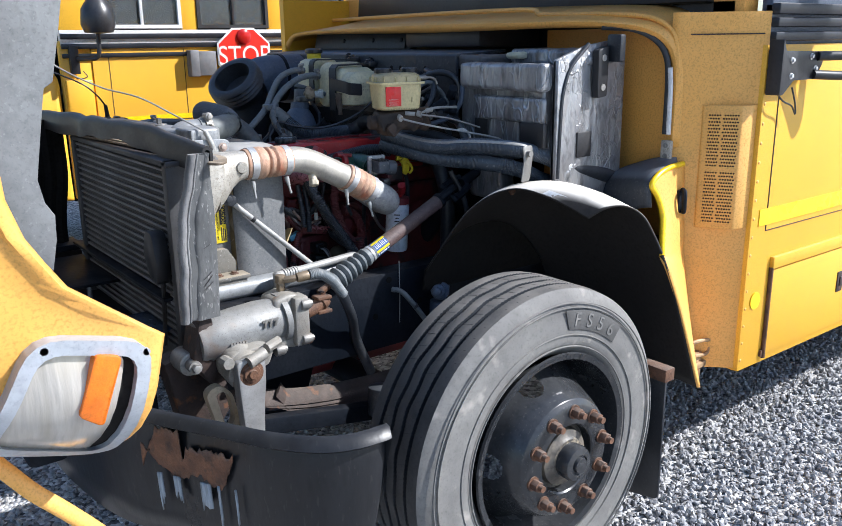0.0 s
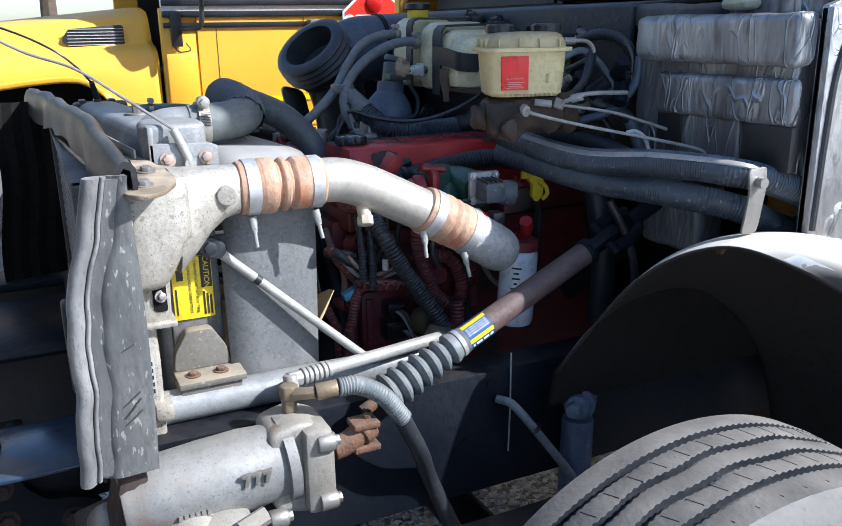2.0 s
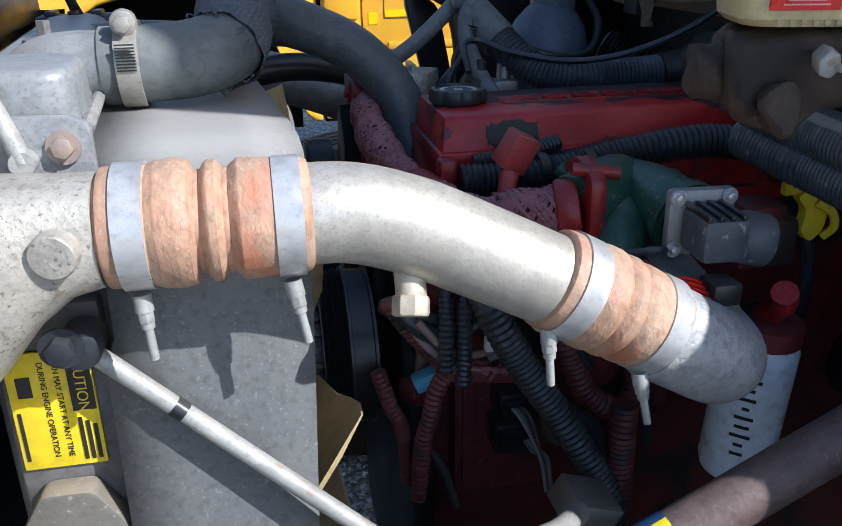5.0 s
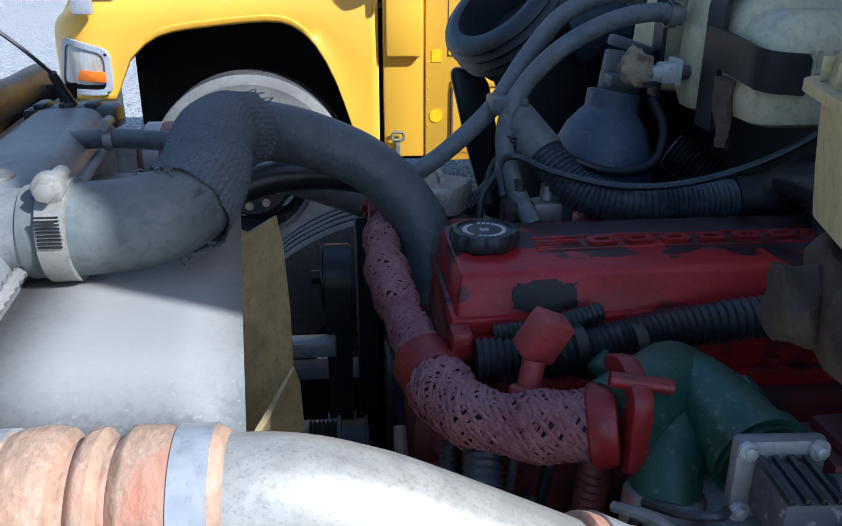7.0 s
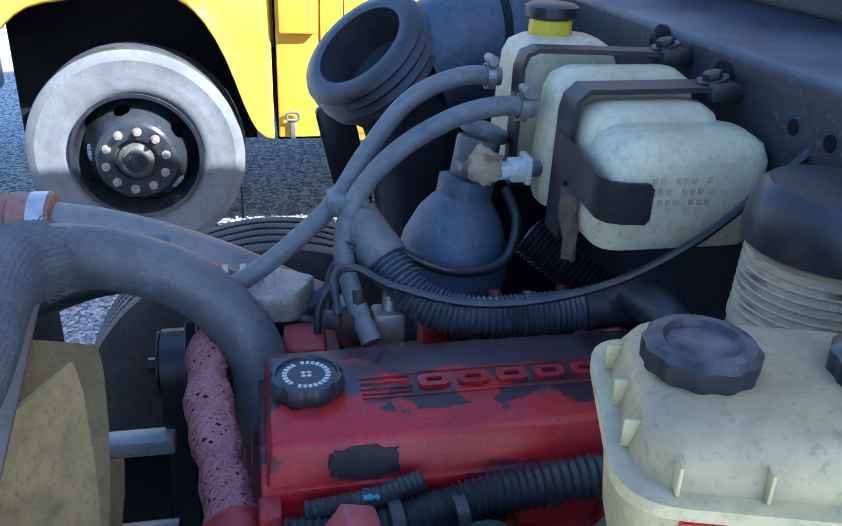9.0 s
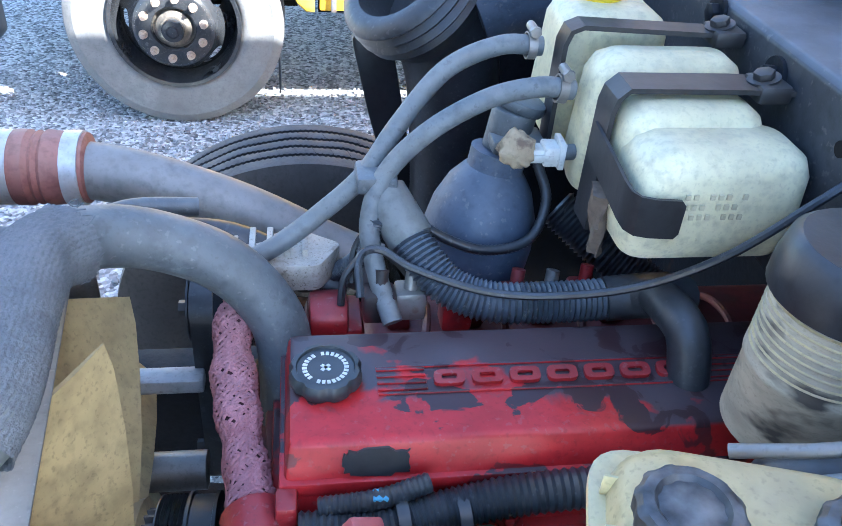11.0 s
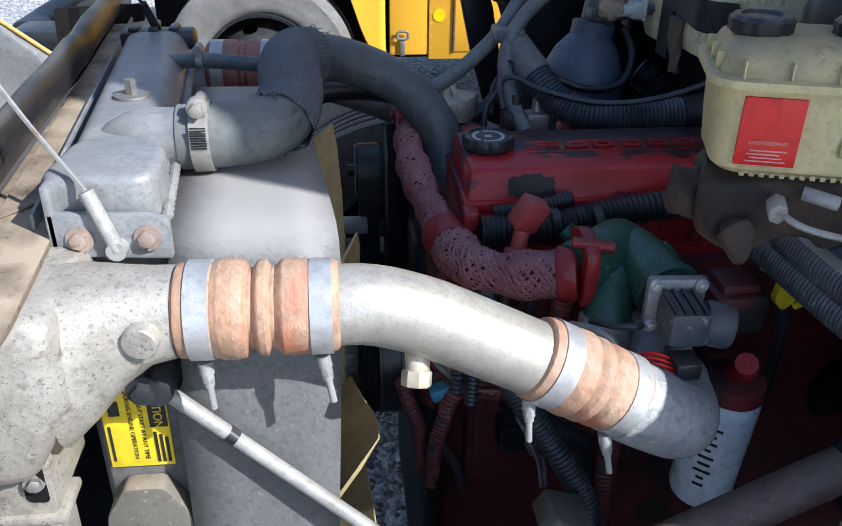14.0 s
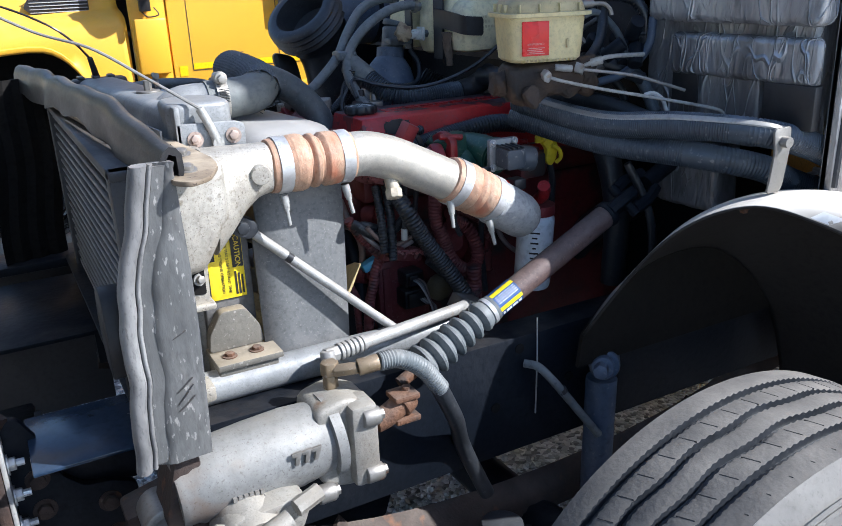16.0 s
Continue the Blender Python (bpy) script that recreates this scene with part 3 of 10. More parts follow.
SIDEWALL_DARK = mat("dark_sidewall", (0.1, 0.097, 0.092), (0.075, 0.073, 0.07), 0.8, bump=0.2)


def gravel_material():
    m = mat("gravel", (0.35, 0.34, 0.33), (0.28, 0.275, 0.27), 0.85, scale=1.2, fine=55, bump=0.0)
    n, l = m.node_tree.nodes, m.node_tree.links
    co = n.new("ShaderNodeTexCoord").outputs["Object"]
    v = n.new("ShaderNodeTexVoronoi")
    v.inputs["Scale"].default_value = 62.0
    l.new(co, v.inputs["Vector"])
    r = n.new("ShaderNodeValToRGB")
    r.color_ramp.elements[0].color, r.color_ramp.elements[1].color = (0.1, 0.1, 0.105, 1), (0.75, 0.74, 0.72, 1)
    sep = n.new("ShaderNodeSeparateColor")
    l.new(v.outputs["Color"], sep.inputs[0])
    l.new(sep.outputs[0], r.inputs[0])
    l.new(r.outputs[0], n["Principled BSDF"].inputs["Base Color"])
    b = n.new("ShaderNodeBump")
    b.inputs["Strength"].default_value, b.inputs["Distance"].default_value, b.invert = 1.0, 0.012, True
    l.new(v.outputs["Distance"], b.inputs["Height"])
    l.new(b.outputs[0], n["Principled BSDF"].inputs["Normal"])
    return m


GRAVEL = gravel_material()
STONE = mat("crushed_stone", (0.82, 0.81, 0.79), (0.22, 0.22, 0.23), 0.85, scale=40, fine=160, bump=0.3, island=1.0)
bm = B()
N = 60
gv = {}
for i in range(N + 1):
    for j in range(N + 1):
        u, v = (i / N - 0.5) * 2, (j / N - 0.5) * 2
        x, y = 1.5 + 900 * u * abs(u) ** 2.2, 3.0 + 900 * v * abs(v) ** 2.2
        near = math.exp(-((x - 1.5) ** 2 + (y - 3) ** 2) / 60)
        gv[i, j] = bm.verts.new((x, y, GZ - 0.012 + 0.015 * near * noise.noise((x * 0.9, y * 0.9, 0))))
for i in range(N):
    for j in range(N):
        bm.faces.new((gv[i, j], gv[i + 1, j], gv[i + 1, j + 1], gv[i, j + 1]))
tagged(part("ground", bm, GRAVEL), "grey crushed-stone gravel lot", "ground", kind="structure")


def stone_field():
    """Loose stones lying where the ground is seen near by."""
    rng = random.Random(5)
    tmpl = []
    for k in range(6):
        t = B()
        bmesh.ops.create_icosphere(t, subdivisions=1, radius=1.0)
        for v in t.verts:
            v.co *= 0.65 + 0.6 * rng.random()
        t.verts.index_update()
        tmpl.append(([v.co.copy() for v in t.verts], [[v.index for v in f.verts] for f in t.faces]))
        t.free()
    verts, faces = [], []

    def put(x, y, r):
        vs, fs = rng.choice(tmpl)
        m = Euler((rng.random() * 6, rng.random() * 6, rng.random() * 6)).to_matrix()
        s = (r, r * (0.6 + 0.5 * rng.random()), r * (0.5 + 0.4 * rng.random()))
        k = len(verts)
        for c in vs:
            w = m @ Vector((c.x * s[0], c.y * s[1], c.z * s[2]))
            verts.append((x + w.x, y + w.y, GZ - 0.006 + w.z + r * 0.25))
        faces.extend([[k + i for i in f] for f in fs])

    for x0, x1, y0, y1, n in ((2.0, 5.2, 0.5, 2.4, 15000), (-0.6, 2.2, 0.9, 4.2, 6500), (-1.5, 4.0, 4.2, 6.6, 6000), (5.2, 9.0, 0.2, 3.0, 3500)):
        for _ in range(n):
            put(rng.uniform(x0, x1), rng.uniform(y0, y1), rng.uniform(0.006, 0.0155))
    me = bpy.data.meshes.new("gravel_stones")
    me.from_pydata(verts, [], faces)
    me.materials.append(STONE)
    tagged(new("gravel_stones", me), "loose grey and white crushed stones on the lot", "gravel", kind="stuff")


stone_field()


# ---- wheels ----
def tyre_mesh(c, face_y, inner_y, R, rim_r, sgn, tread_cuts):
    """Tyre round the y axis; face_y is the outer sidewall."""
    w = abs(inner_y - face_y)
    cy = (face_y + inner_y) / 2
    f = lambda k: cy + sgn * k * w
    prof = [(rim_r - 0.005, f(0.36)), (rim_r + 0.012, f(0.44)), (rim_r + 0.045, f(0.5)), (rim_r + 0.06, f(0.493)), (rim_r + 0.075, f(0.503)),
            (rim_r + 0.1, f(0.5)), (R - 0.055, f(0.485)), (R - 0.05, f(0.49)), (R - 0.035, f(0.465)), (R - 0.012, f(0.425)), (R - 0.004, f(0.40))]
    edges = [(R - 0.004, f(0.40))]
    side = list(prof)
    tread, kinds = [(R - 0.004, f(0.40))], [0]
    for k0, k1 in ((0.258, 0.219), (0.097, 0.058), (-0.058, -0.097), (-0.219, -0.258)):
        tread += [(R, f(k0 + 0.026)), (R, f(k0 + 0.004)), (R - 0.013, f(k0)), (R - 0.013, f(k1)), (R, f(k1 - 0.004)), (R, f(k1 - 0.026))]
        kinds += [0, 1, 2, 2, 1, 0]
    tread += [(R - 0.004, f(-0.40))]
    kinds += [0]
    back = [(R - 0.004, f(-0.40)), (R - 0.05, f(-0.47)), (rim_r + 0.06, f(-0.5)), (rim_r, f(-0.4))]

    def spin(prof, seg, cut=False):
        t = B()
        loops = []
        for i in range(seg):
            q = 2 * math.pi * i / seg
            loops.append([Vector((c[0] + r * math.cos(q), y, c[1] + r * math.sin(q))) for r, y in prof])
        vs = [[t.verts.new(p) for p in lp] for lp in loops]
        for i in range(seg):
            a, b = vs[i], vs[(i + 1) % seg]
            for k in range(len(prof) - 1):
                fc = t.faces.new((a[k], a[k + 1], b[k + 1], b[k]))
                # groove faces take black rubber, which also stands in for their shade
                if cut and max(kinds[k], kinds[k + 1]) == 2:
                    fc.material_index = 1
        if cut:
            # zig-zag groove edges with short cuts into the ribs
            for i in range(seg):
                for k, v in enumerate(vs[i]):
                    if kinds[k] and abs(v.co.y - cy) < 0.17 * w:
                        v.co.y += 0.0028 * math.sin(2 * math.pi * i / 20)
                    if kinds[k] == 1 and i % 2:
                        v.co -= Vector((v.co.x - c[0], 0, v.co.z - c[1])).normalized() * 0.003
        return done(t)

    return spin(side, 96), spin(tread, 480 if tread_cuts else 120, tread_cuts), spin(back, 72)


def wheel(parent, cx, cz, face_y, width, R, rim_r, sgn, sidewall, nuts=10, cuts=True, nut_mat=RUST, tread_mat=TREAD, hole=32):
    """Disc wheel > tyre tread and sidewall, hub, lug nuts. sgn -1: the outer side looks towards -y."""
    o = Vector((cx, face_y, cz))
    ax = Vector((0, -sgn, 0))
    # the disc, with hand holes
    bm = B()
    prof = [(rim_r, 0.012), (rim_r + 0.012, 0.0), (rim_r + 0.01, -0.008), (rim_r - 0.008, -0.004), (rim_r - 0.014, 0.035), (rim_r - 0.02, 0.1), (rim_r - 0.03, 0.125)]
    lathe(bm, [(r, h) for r, h in prof], o, ax, 72, caps=False)
    knots = ((rim_r - 0.124, -0.052), (rim_r - 0.112, -0.044), (rim_r - 0.098, -0.018), (rim_r - 0.08, 0.026), (rim_r - 0.06, 0.072), (rim_r - 0.045, 0.102), (rim_r - 0.03, 0.125))
    rr = [rim_r - 0.03 - 0.094 * i / 48 for i in range(49)]
    hh = [float(np.interp(r, [k[0] for k in knots], [k[1] for k in knots])) for r in rr]
    seg = 360
    vs = [[bm.verts.new(o + ax * h + Vector((r * math.cos(2 * math.pi * i / seg), 0, r * math.sin(2 * math.pi * i / seg)))) for i in range(seg)] for r, h in zip(rr, hh)]
    for k in range(len(rr) - 1):
        for i in range(seg):
            a = ((i + 0.5 + 36 - hole) % (seg / 5)) / (seg / 5) - 0.5
            rm = (rr[k] + rr[k + 1]) / 2 - (rim_r - 0.072)
            if (a * 7.0) ** 2 + (rm / 0.0175) ** 2 > 1.0:
                bm.faces.new((vs[k][i], vs[k][(i + 1) % seg], vs[k + 1][(i + 1) % seg], vs[k + 1][i]))
    lathe(bm, [(rim_r - 0.124, -0.052), (rim_r - 0.13, -0.056), (0.106, -0.056), (0.102, -0.052), (0.1, -0.02)], o, ax, 72, caps=False)
    w = part("wheel", done(bm), RIM, parent, "black painted steel disc wheel")
    side, tread, back = tyre_mesh((cx, cz), face_y, face_y + sgn * -width, R, rim_r, sgn, cuts)
    part("tyre_sidewall", side, sidewall, w, "grey dusty sidewall")
    part("tyre_tread", tread, tread_mat, w, "ribbed dusty tread", second=RUBBER)
    if cuts:
        bm = B()
        for k in range(72):
            for u, off in ((0.155, 0.0), (-0.155, 0.4), (0.33, 0.2)):
                q = 2 * math.pi * (k + off) / 72
                t = box(B(), (-0.0006, -0.013 if u < 0.3 else -0.008, -0.002), (0.0006, 0.013 if u < 0.3 else 0.008, 0.0004), 0.0, Matrix.Rotation(0.35, 4, "Z"))
                M = Matrix.Translation((cx + (R - (0.0 if u < 0.3 else 0.0022)) * math.sin(q), face_y - sgn * width * (0.5 - u), cz + (R - (0.0 if u < 0.3 else 0.0022)) * math.cos(q))) @ Matrix.Rotation(q, 4, "Y")
                join(bm, turned(t, M))
        sip = part("tread_siping", bm, INK, w, "fine dark cuts across the tread")
        sip["kind"] = "stuff"
    part("tyre_back", back, TREAD, w)
    bm = B()
    lathe(bm, [(0.101, -0.022), (0.088, -0.026), (0.083, -0.044), (0.066, -0.05), (0.06, -0.058), (0.001, -0.06)], o, ax, 40, caps=False)
    part("hub", bm, HUBCAST, w, "greasy hub with a dented cap")
    bm = B()
    lathe(bm, [(0.052, -0.055), (0.053, -0.085), (0.048, -0.098), (0.03, -0.102), (0.028, -0.098), (0.024, -0.098), (0.022, -0.108), (0.001, -0.11)], o, ax, 32, caps=False)
    part("hub_cap", bm, RIM, w)
    bm = B()
    cyl(bm, (0, 0, 0), (0, -0.006, 0), 0.021, seg=20)
    cyl(bm, (0, -0.004, 0), (0, -0.03, 0), 0.0165, seg=6, bev=0.002)
    cyl(bm, (0, -0.03, 0), (0, -0.044, 0), 0.0095, seg=12)
    if sgn > 0:
        turned(bm, pose(0, 0, 0, 0, 0, 180))
    me = None
    for k in range(nuts):
        q = 2 * math.pi * (k + 0.3) / nuts
        if me is None:
            ob = part("lug_nut", bm, nut_mat, w)
            me = ob.data
        else:
            ob = new("lug_nut", me)
            ob.parent = w
        rb = 0.143
        ob.location = o + Vector((rb * math.cos(q), 0, rb * math.sin(q))) - ax * 0.054
        ob.rotation_euler = (0, k * 1.3, 0)
    return w


# ---- hood, the same shell on both buses ----
def arch_low(u):
    """Height of the hood's lower edge over the axle, u metres behind it."""
    pts = [(-2, 0.381), (-0.615, 0.381), (-0.598, 0.42), (-0.53, 0.565), (-0.45, 0.655), (-0.32, 0.70), (0.0, 0.735), (0.2, 0.745), (0.29, 0.70), (0.36, 0.63), (0.45, 0.46), (0.52, 0.25), (0.555, 0.06), (2, 0.05)]
    for (a, b), (c, d) in zip(pts, pts[1:]):
        if a <= u <= c:
            return b + (d - b) * (u - a) / (c - a)
    return 0.05


def hood_section(u):
    front = max(0.0, (-0.70 - u) / 0.26)
    v0 = 0.30 * front ** 2.2
    low = arch_low(u) if u < -0.5 else sum(arch_low(u + q * 0.02) for q in range(-3, 4)) / 7
    top = 0.97 + 0.16 * (u + 0.96) / 1.62 - 0.16 * front ** 2
    shelf = 0.80 + 0.05 * (u + 0.96)
    shelf -= 0.10 * front
    low2 = min(low, shelf - 0.04)
    f = lambda k: low2 + (shelf - 0.06 - low2) * k
    pr = [(v0, low2), (v0 - 0.012, low2 + 0.012), (v0 - 0.012, low2 + 0.03), (v0, f(0.25) if f(0.25) > low2 + 0.035 else low2 + 0.036), (v0, max(f(0.6), low2 + 0.038)), (v0 + 0.006, shelf - 0.03), (v0 + 0.035, shelf + 0.015),
          (v0 + 0.1, shelf + 0.045), (v0 + 0.19, shelf + 0.06), (v0 + 0.23, shelf + 0.08), (v0 + 0.26, (shelf + top) / 2 + 0.03), (v0 + 0.30, top - 0.035), (v0 + 0.37, top), (v0 + 0.6, top + 0.03)]
    half = [(v, w) for v, w in pr]
    wide = 2.44
    return half + [(wide / 2, top + 0.045)] + [(wide - v, w) for v, w in half[::-1]]


def hood_shell():
    bm = B()
    us = [-0.96, -0.95, -0.93, -0.9, -0.86, -0.82, -0.77, -0.72, -0.67, -0.63, -0.615, -0.6, -0.565, -0.53, -0.49, -0.45, -0.39, -0.32, -0.24, -0.15, -0.06, 0.03, 0.12, 0.2, 0.245, 0.29, 0.325, 0.36, 0.405, 0.45, 0.485, 0.52, 0.54, 0.556, 0.58, 0.62, 0.66]
    vs = [[bm.verts.new((u, v, w)) for v, w in hood_section(u)] for u in us]
    for a, b in zip(vs, vs[1:]):
        for k in range(len(a) - 1):
            bm.faces.new((a[k], b[k], b[k + 1], a[k + 1]))
    bm.faces.new(vs[0])
    return done(bm)


def rounded(pts, r, n=4):
    """Rounds the corners of an outline."""
    out = []
    k = len(pts)
    for i in range(k):
        p, a, b = Vector(pts[i]), Vector(pts[i - 1]), Vector(pts[(i + 1) % k])
        ra = min(r, (a - p).length * 0.45, (b - p).length * 0.45)
        s, e = p + (a - p).normalized() * ra, p + (b - p).normalized() * ra
        for j in range(n + 1):
            t = j / n
            q = s.lerp(p, t).lerp(p.lerp(e, t), t)
            out.append((q.x, q.y))
    return out


def dense(pts, n=5):
    """The outline with n steps along every side."""
    return [(a[0] + (b[0] - a[0]) * j / n, a[1] + (b[1] - a[1]) * j / n) for a, b in zip(pts, pts[1:] + pts[:1]) for j in range(n)]


def frame_ring(bm, outer, inner, y0, y1, yi):
    """A raised ring between two outlines of equal count (x, z); y0 wall, y1 face, yi the inner edge's depth."""
    k = len(outer)
    loops = [[Vector((x, y0, z)) for x, z in outer], [Vector((x, y1, z)) for x, z in outer], [Vector((x, y1, z)) for x, z in inner], [Vector((x, yi, z)) for x, z in inner]]
    rings(bm, loops, caps=False)
    return done(bm)


def scaled(pts, s, shift=(0, 0)):
    cx, cz = sum(p[0] for p in pts) / len(pts), sum(p[1] for p in pts) / len(pts)
    return [(cx + (x - cx) * s + shift[0], cz + (z - cz) * s + shift[1]) for x, z in pts]


def add_hood(m, parent, paint, lone=False):
    """Hood with its near headlight, in axle coordinates (u, v inwards, w), laid by m."""
    bm = turned(hood_shell(), m)
    hood = part("hood", bm, paint, parent, "" if lone else "closed yellow hood and fender", second=HOOD_IN, smooth=50)
    so = hood.modifiers.new("thick", "SOLIDIFY")
    so.thickness, so.material_offset = 0.012, 1
    so.offset = -1
    quad = [(-0.925, 0.414), (-0.62, 0.411), (-0.616, 0.622), (-0.85, 0.685)]
    outer = dense(rounded(quad, 0.055))
    inner = dense(rounded(scaled(quad, 0.80), 0.04))
    bm = frame_ring(B(), outer, inner, 0.05, -0.034, -0.010)
    for x, z in ((-0.637, 0.60), (-0.64, 0.424)):
        cyl(bm, (x, -0.026, z), (x, -0.034, z), 0.007, seg=12)
    for v in bm.verts:
        v.co.y += 0.30 * max(0.0, (-0.70 - v.co.x) / 0.26) ** 2.2
    bez = part("headlight_bezel", turned(bm, m), GREY_BEZEL, hood, "grey plastic headlight surround with screws")
    bm = B()
    n = 14
    # near-black plate behind the lens holds the shade of the gap
    well = dense(rounded(scaled(quad, 0.86), 0.04))
    wx, wz = sum(p[0] for p in well) / len(well), sum(p[1] for p in well) / len(well)
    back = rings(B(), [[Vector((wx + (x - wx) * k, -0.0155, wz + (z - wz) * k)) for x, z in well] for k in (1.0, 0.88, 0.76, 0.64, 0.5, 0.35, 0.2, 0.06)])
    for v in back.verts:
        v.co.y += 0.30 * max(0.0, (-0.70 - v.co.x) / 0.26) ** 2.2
    part("lens_gap_shade", turned(done(back), m), INSIDE, hood, "dark backing plate for the shade in the lens gap")
    full = rounded([(-0.90, 0.462), (-0.642, 0.458), (-0.638, 0.60), (-0.835, 0.655)], 0.03)
    full = dense(full)
    cx, cz = sum(p[0] for p in full) / len(full), sum(p[1] for p in full) / len(full)
    loops = [[Vector((cx + (x - cx) * k, -0.020 - 0.016 * math.cos(k * math.pi / 2), cz + (z - cz) * k)) for x, z in full] for k in (1.0, 0.9, 0.8, 0.7, 0.6, 0.5, 0.4, 0.3, 0.2, 0.08)]
    rings(bm, loops)
    for v in bm.verts:
        v.co.y += 0.30 * max(0.0, (-0.70 - v.co.x) / 0.26) ** 2.2
    part("headlight_lens", turned(done(bm), m), LENS, hood, "cloudy yellowed headlight lens")
    bm = B()
    sig = [(-0.785, 0.481), (-0.644, 0.471), (-0.642, 0.519), (-0.759, 0.531)]
    prism(bm, rounded(sig, 0.012), "y", 0.0, -0.042, 0.004)
    for v in bm.verts:
        v.co.y += 0.30 * max(0.0, (-0.70 - v.co.x) / 0.26) ** 2.2 - 0.004
    part("turn_signal", turned(bm, m), AMBER, hood, "amber turn signal lens")
    return hood


# ---- own bus ----
HX, HZ = 1.685, 0.53
bus = thing("school_bus", "faded yellow school bus with its hood tilted open", "bus", (1.685, 1.5, GZ))
tilt = Matrix.Translation((0.67, 0, 0.73)) @ Matrix.Rotation(radians(-77), 4, "Y") @ Matrix.Translation((-0.67, 0, -0.73)) @ Matrix.Translation((HX, 1.43, HZ))
open_hood = thing("tilted_hood", "faded yellow hood tilted forward, grey inside", "hood", (0.67, 1.5, 0.73))
add_hood(tilt, open_hood, YELLOW_OLD, True)
# grey inner splash panel of the tilted hood
bm = B()
prism(bm, [(0.685, 1.86), (0.66, 1.74), (0.628, 1.60), (0.605, 1.585), (0.6, 1.56), (0.575, 1.43), (0.562, 1.36), (0.572, 1.30), (0.592, 1.266), (0.588, 1.2), (0.57, 1.12), (0.45, 1.1), (0.2, 1.25), (0.05, 1.6), (0.05, 2.2), (0.5, 2.3), (0.72, 2.2)], "y", 2.19, 2.202, 0.003)
part("inner_splash_panel", bm, HOOD_IN, open_hood, "grey fibreglass inner panel")

bm = B()
tube(bm, [(0.16, 1.80, 1.02), (0.25, 1.74, 0.93), (0.31, 1.71, 0.856), (0.362, 1.70, 0.783), (0.409, 1.70, 0.727), (0.458, 1.70, 0.667), (0.51, 1.70, 0.60)], 0.019, 12, flat=0.6)
part("nose_lip", bm, YELLOW_OLD, open_hood, "pale tan lip of the hood's nose")

wheel(bus, HX, HZ, 1.45, 0.285, 0.485, 0.288, -1, SIDEWALL, tread_mat=TREAD_DUSTY, hole=34)
# far front wheel of the same bus, seen past the engine
wheel(bus, HX - 0.165, HZ + 0.02, 3.94, 0.255, 0.485, 0.288, 1, SIDEWALL, cuts=True)

# raised letters and rings on the near sidewall
arc = [(HX + 0.425 * math.cos(q), HZ + 0.425 * math.sin(q)) for q in np.linspace(radians(86), radians(50), 14)]
arc += [(HX + 0.367 * math.cos(q), HZ + 0.367 * math.sin(q)) for q in np.linspace(radians(50), radians(83), 14)]
part("tyre_badge", prism(B(), arc, "y", 1.4495, 1.446, 0.0015), SIDEWALL_DARK, bus, "darker raised badge on the tyre")
bm = B()
for k, ch in enumerate("FS56"):
    q = radians(78.5 - 7.6 * k)
    m = Matrix.Translation((HX + 0.395 * math.cos(q), 1.4452, HZ + 0.395 * math.sin(q))) @ Matrix.Rotation(math.pi / 2 - q, 4, "Y") @ Matrix.Rotation(radians(90), 4, "X")
    text_mesh(bm, ch, 0.058, m, 0.0012)
part("tyre_lettering", bm, SIDEWALL, bus, "raised lettering on the tyre")
for r in (0.318, 0.352, 0.432, 0.446):
    bm = lathe(B(), [(r - 0.002, 0.002), (r - 0.001, -0.0022), (r + 0.001, -0.0022), (r + 0.002, 0.002)], (HX, 1.4495, HZ), (0, 1, 0), 96, caps=False)
    part("sidewall_ring", bm, SIDEWALL, bus)

# bumper
bm = B()
line = [(0.52, 2.69), (0.53, 2.3), (0.58, 2.0), (0.67, 1.82), (0.758, 1.664), (0.828, 1.54), (0.907, 1.445), (0.98, 1.405), (1.05, 1.392), (1.075, 1.39)]
pts = curve_points([(x, y, 0) for x, y in line], 0.025)
loops = []
for i, p in enumerate(pts):
    d = (pts[min(i + 1, len(pts) - 1)] - pts[max(i - 1, 0)]).normalized()
    nrm = Vector((d.y, -d.x, 0))
    nrm = -nrm if nrm.y > 0 and abs(nrm.y) > abs(nrm.x) else nrm
    if nrm.x > 0.01:
        nrm = -nrm
    e = max(0.0, (i - len(pts) + 9) / 9.0)
    lowz = 0.47 + 0.04 * e
    inset = -0.012 * e * e
    prof = [(0.03, 0.80), (0.016, 0.822), (0.0, 0.826), (-0.006, 0.812), (0.004, 0.79), (0.012, 0.74), (0.008, 0.66), (0.0, 0.55), (-0.012, lowz), (-0.03, lowz - 0.012), (-0.03, lowz + 0.01), (-0.012, 0.56), (-0.006, 0.70), (0.0, 0.78)]
    prof = [(o * 1.0, z) for o, z in prof]
    loops.append([p + nrm * (-(0.03 - o) + 0.012 + inset) + Vector((0, 0, z)) for o, z in prof])
rings(bm, loops)
for v in bm.verts:
    k = max(0.0, (v.co.x - 0.97) / 0.1)
    v.co.x -= 0.05 * k * max(0.0, (0.826 - v.co.z) / 0.35)
bumper = thing("front_bumper", "black steel front bumper with peeling paint and rust", "bumper", (0.6, 2.0, 0.46))
part("bumper_bar", done(bm), BUMPER, bumper, smooth=60)
rng = random.Random(3)
bd = Vector((0.828 - 0.67, 1.54 - 1.82, 0)).normalized()
bn = Vector((bd.y, -bd.x, 0))
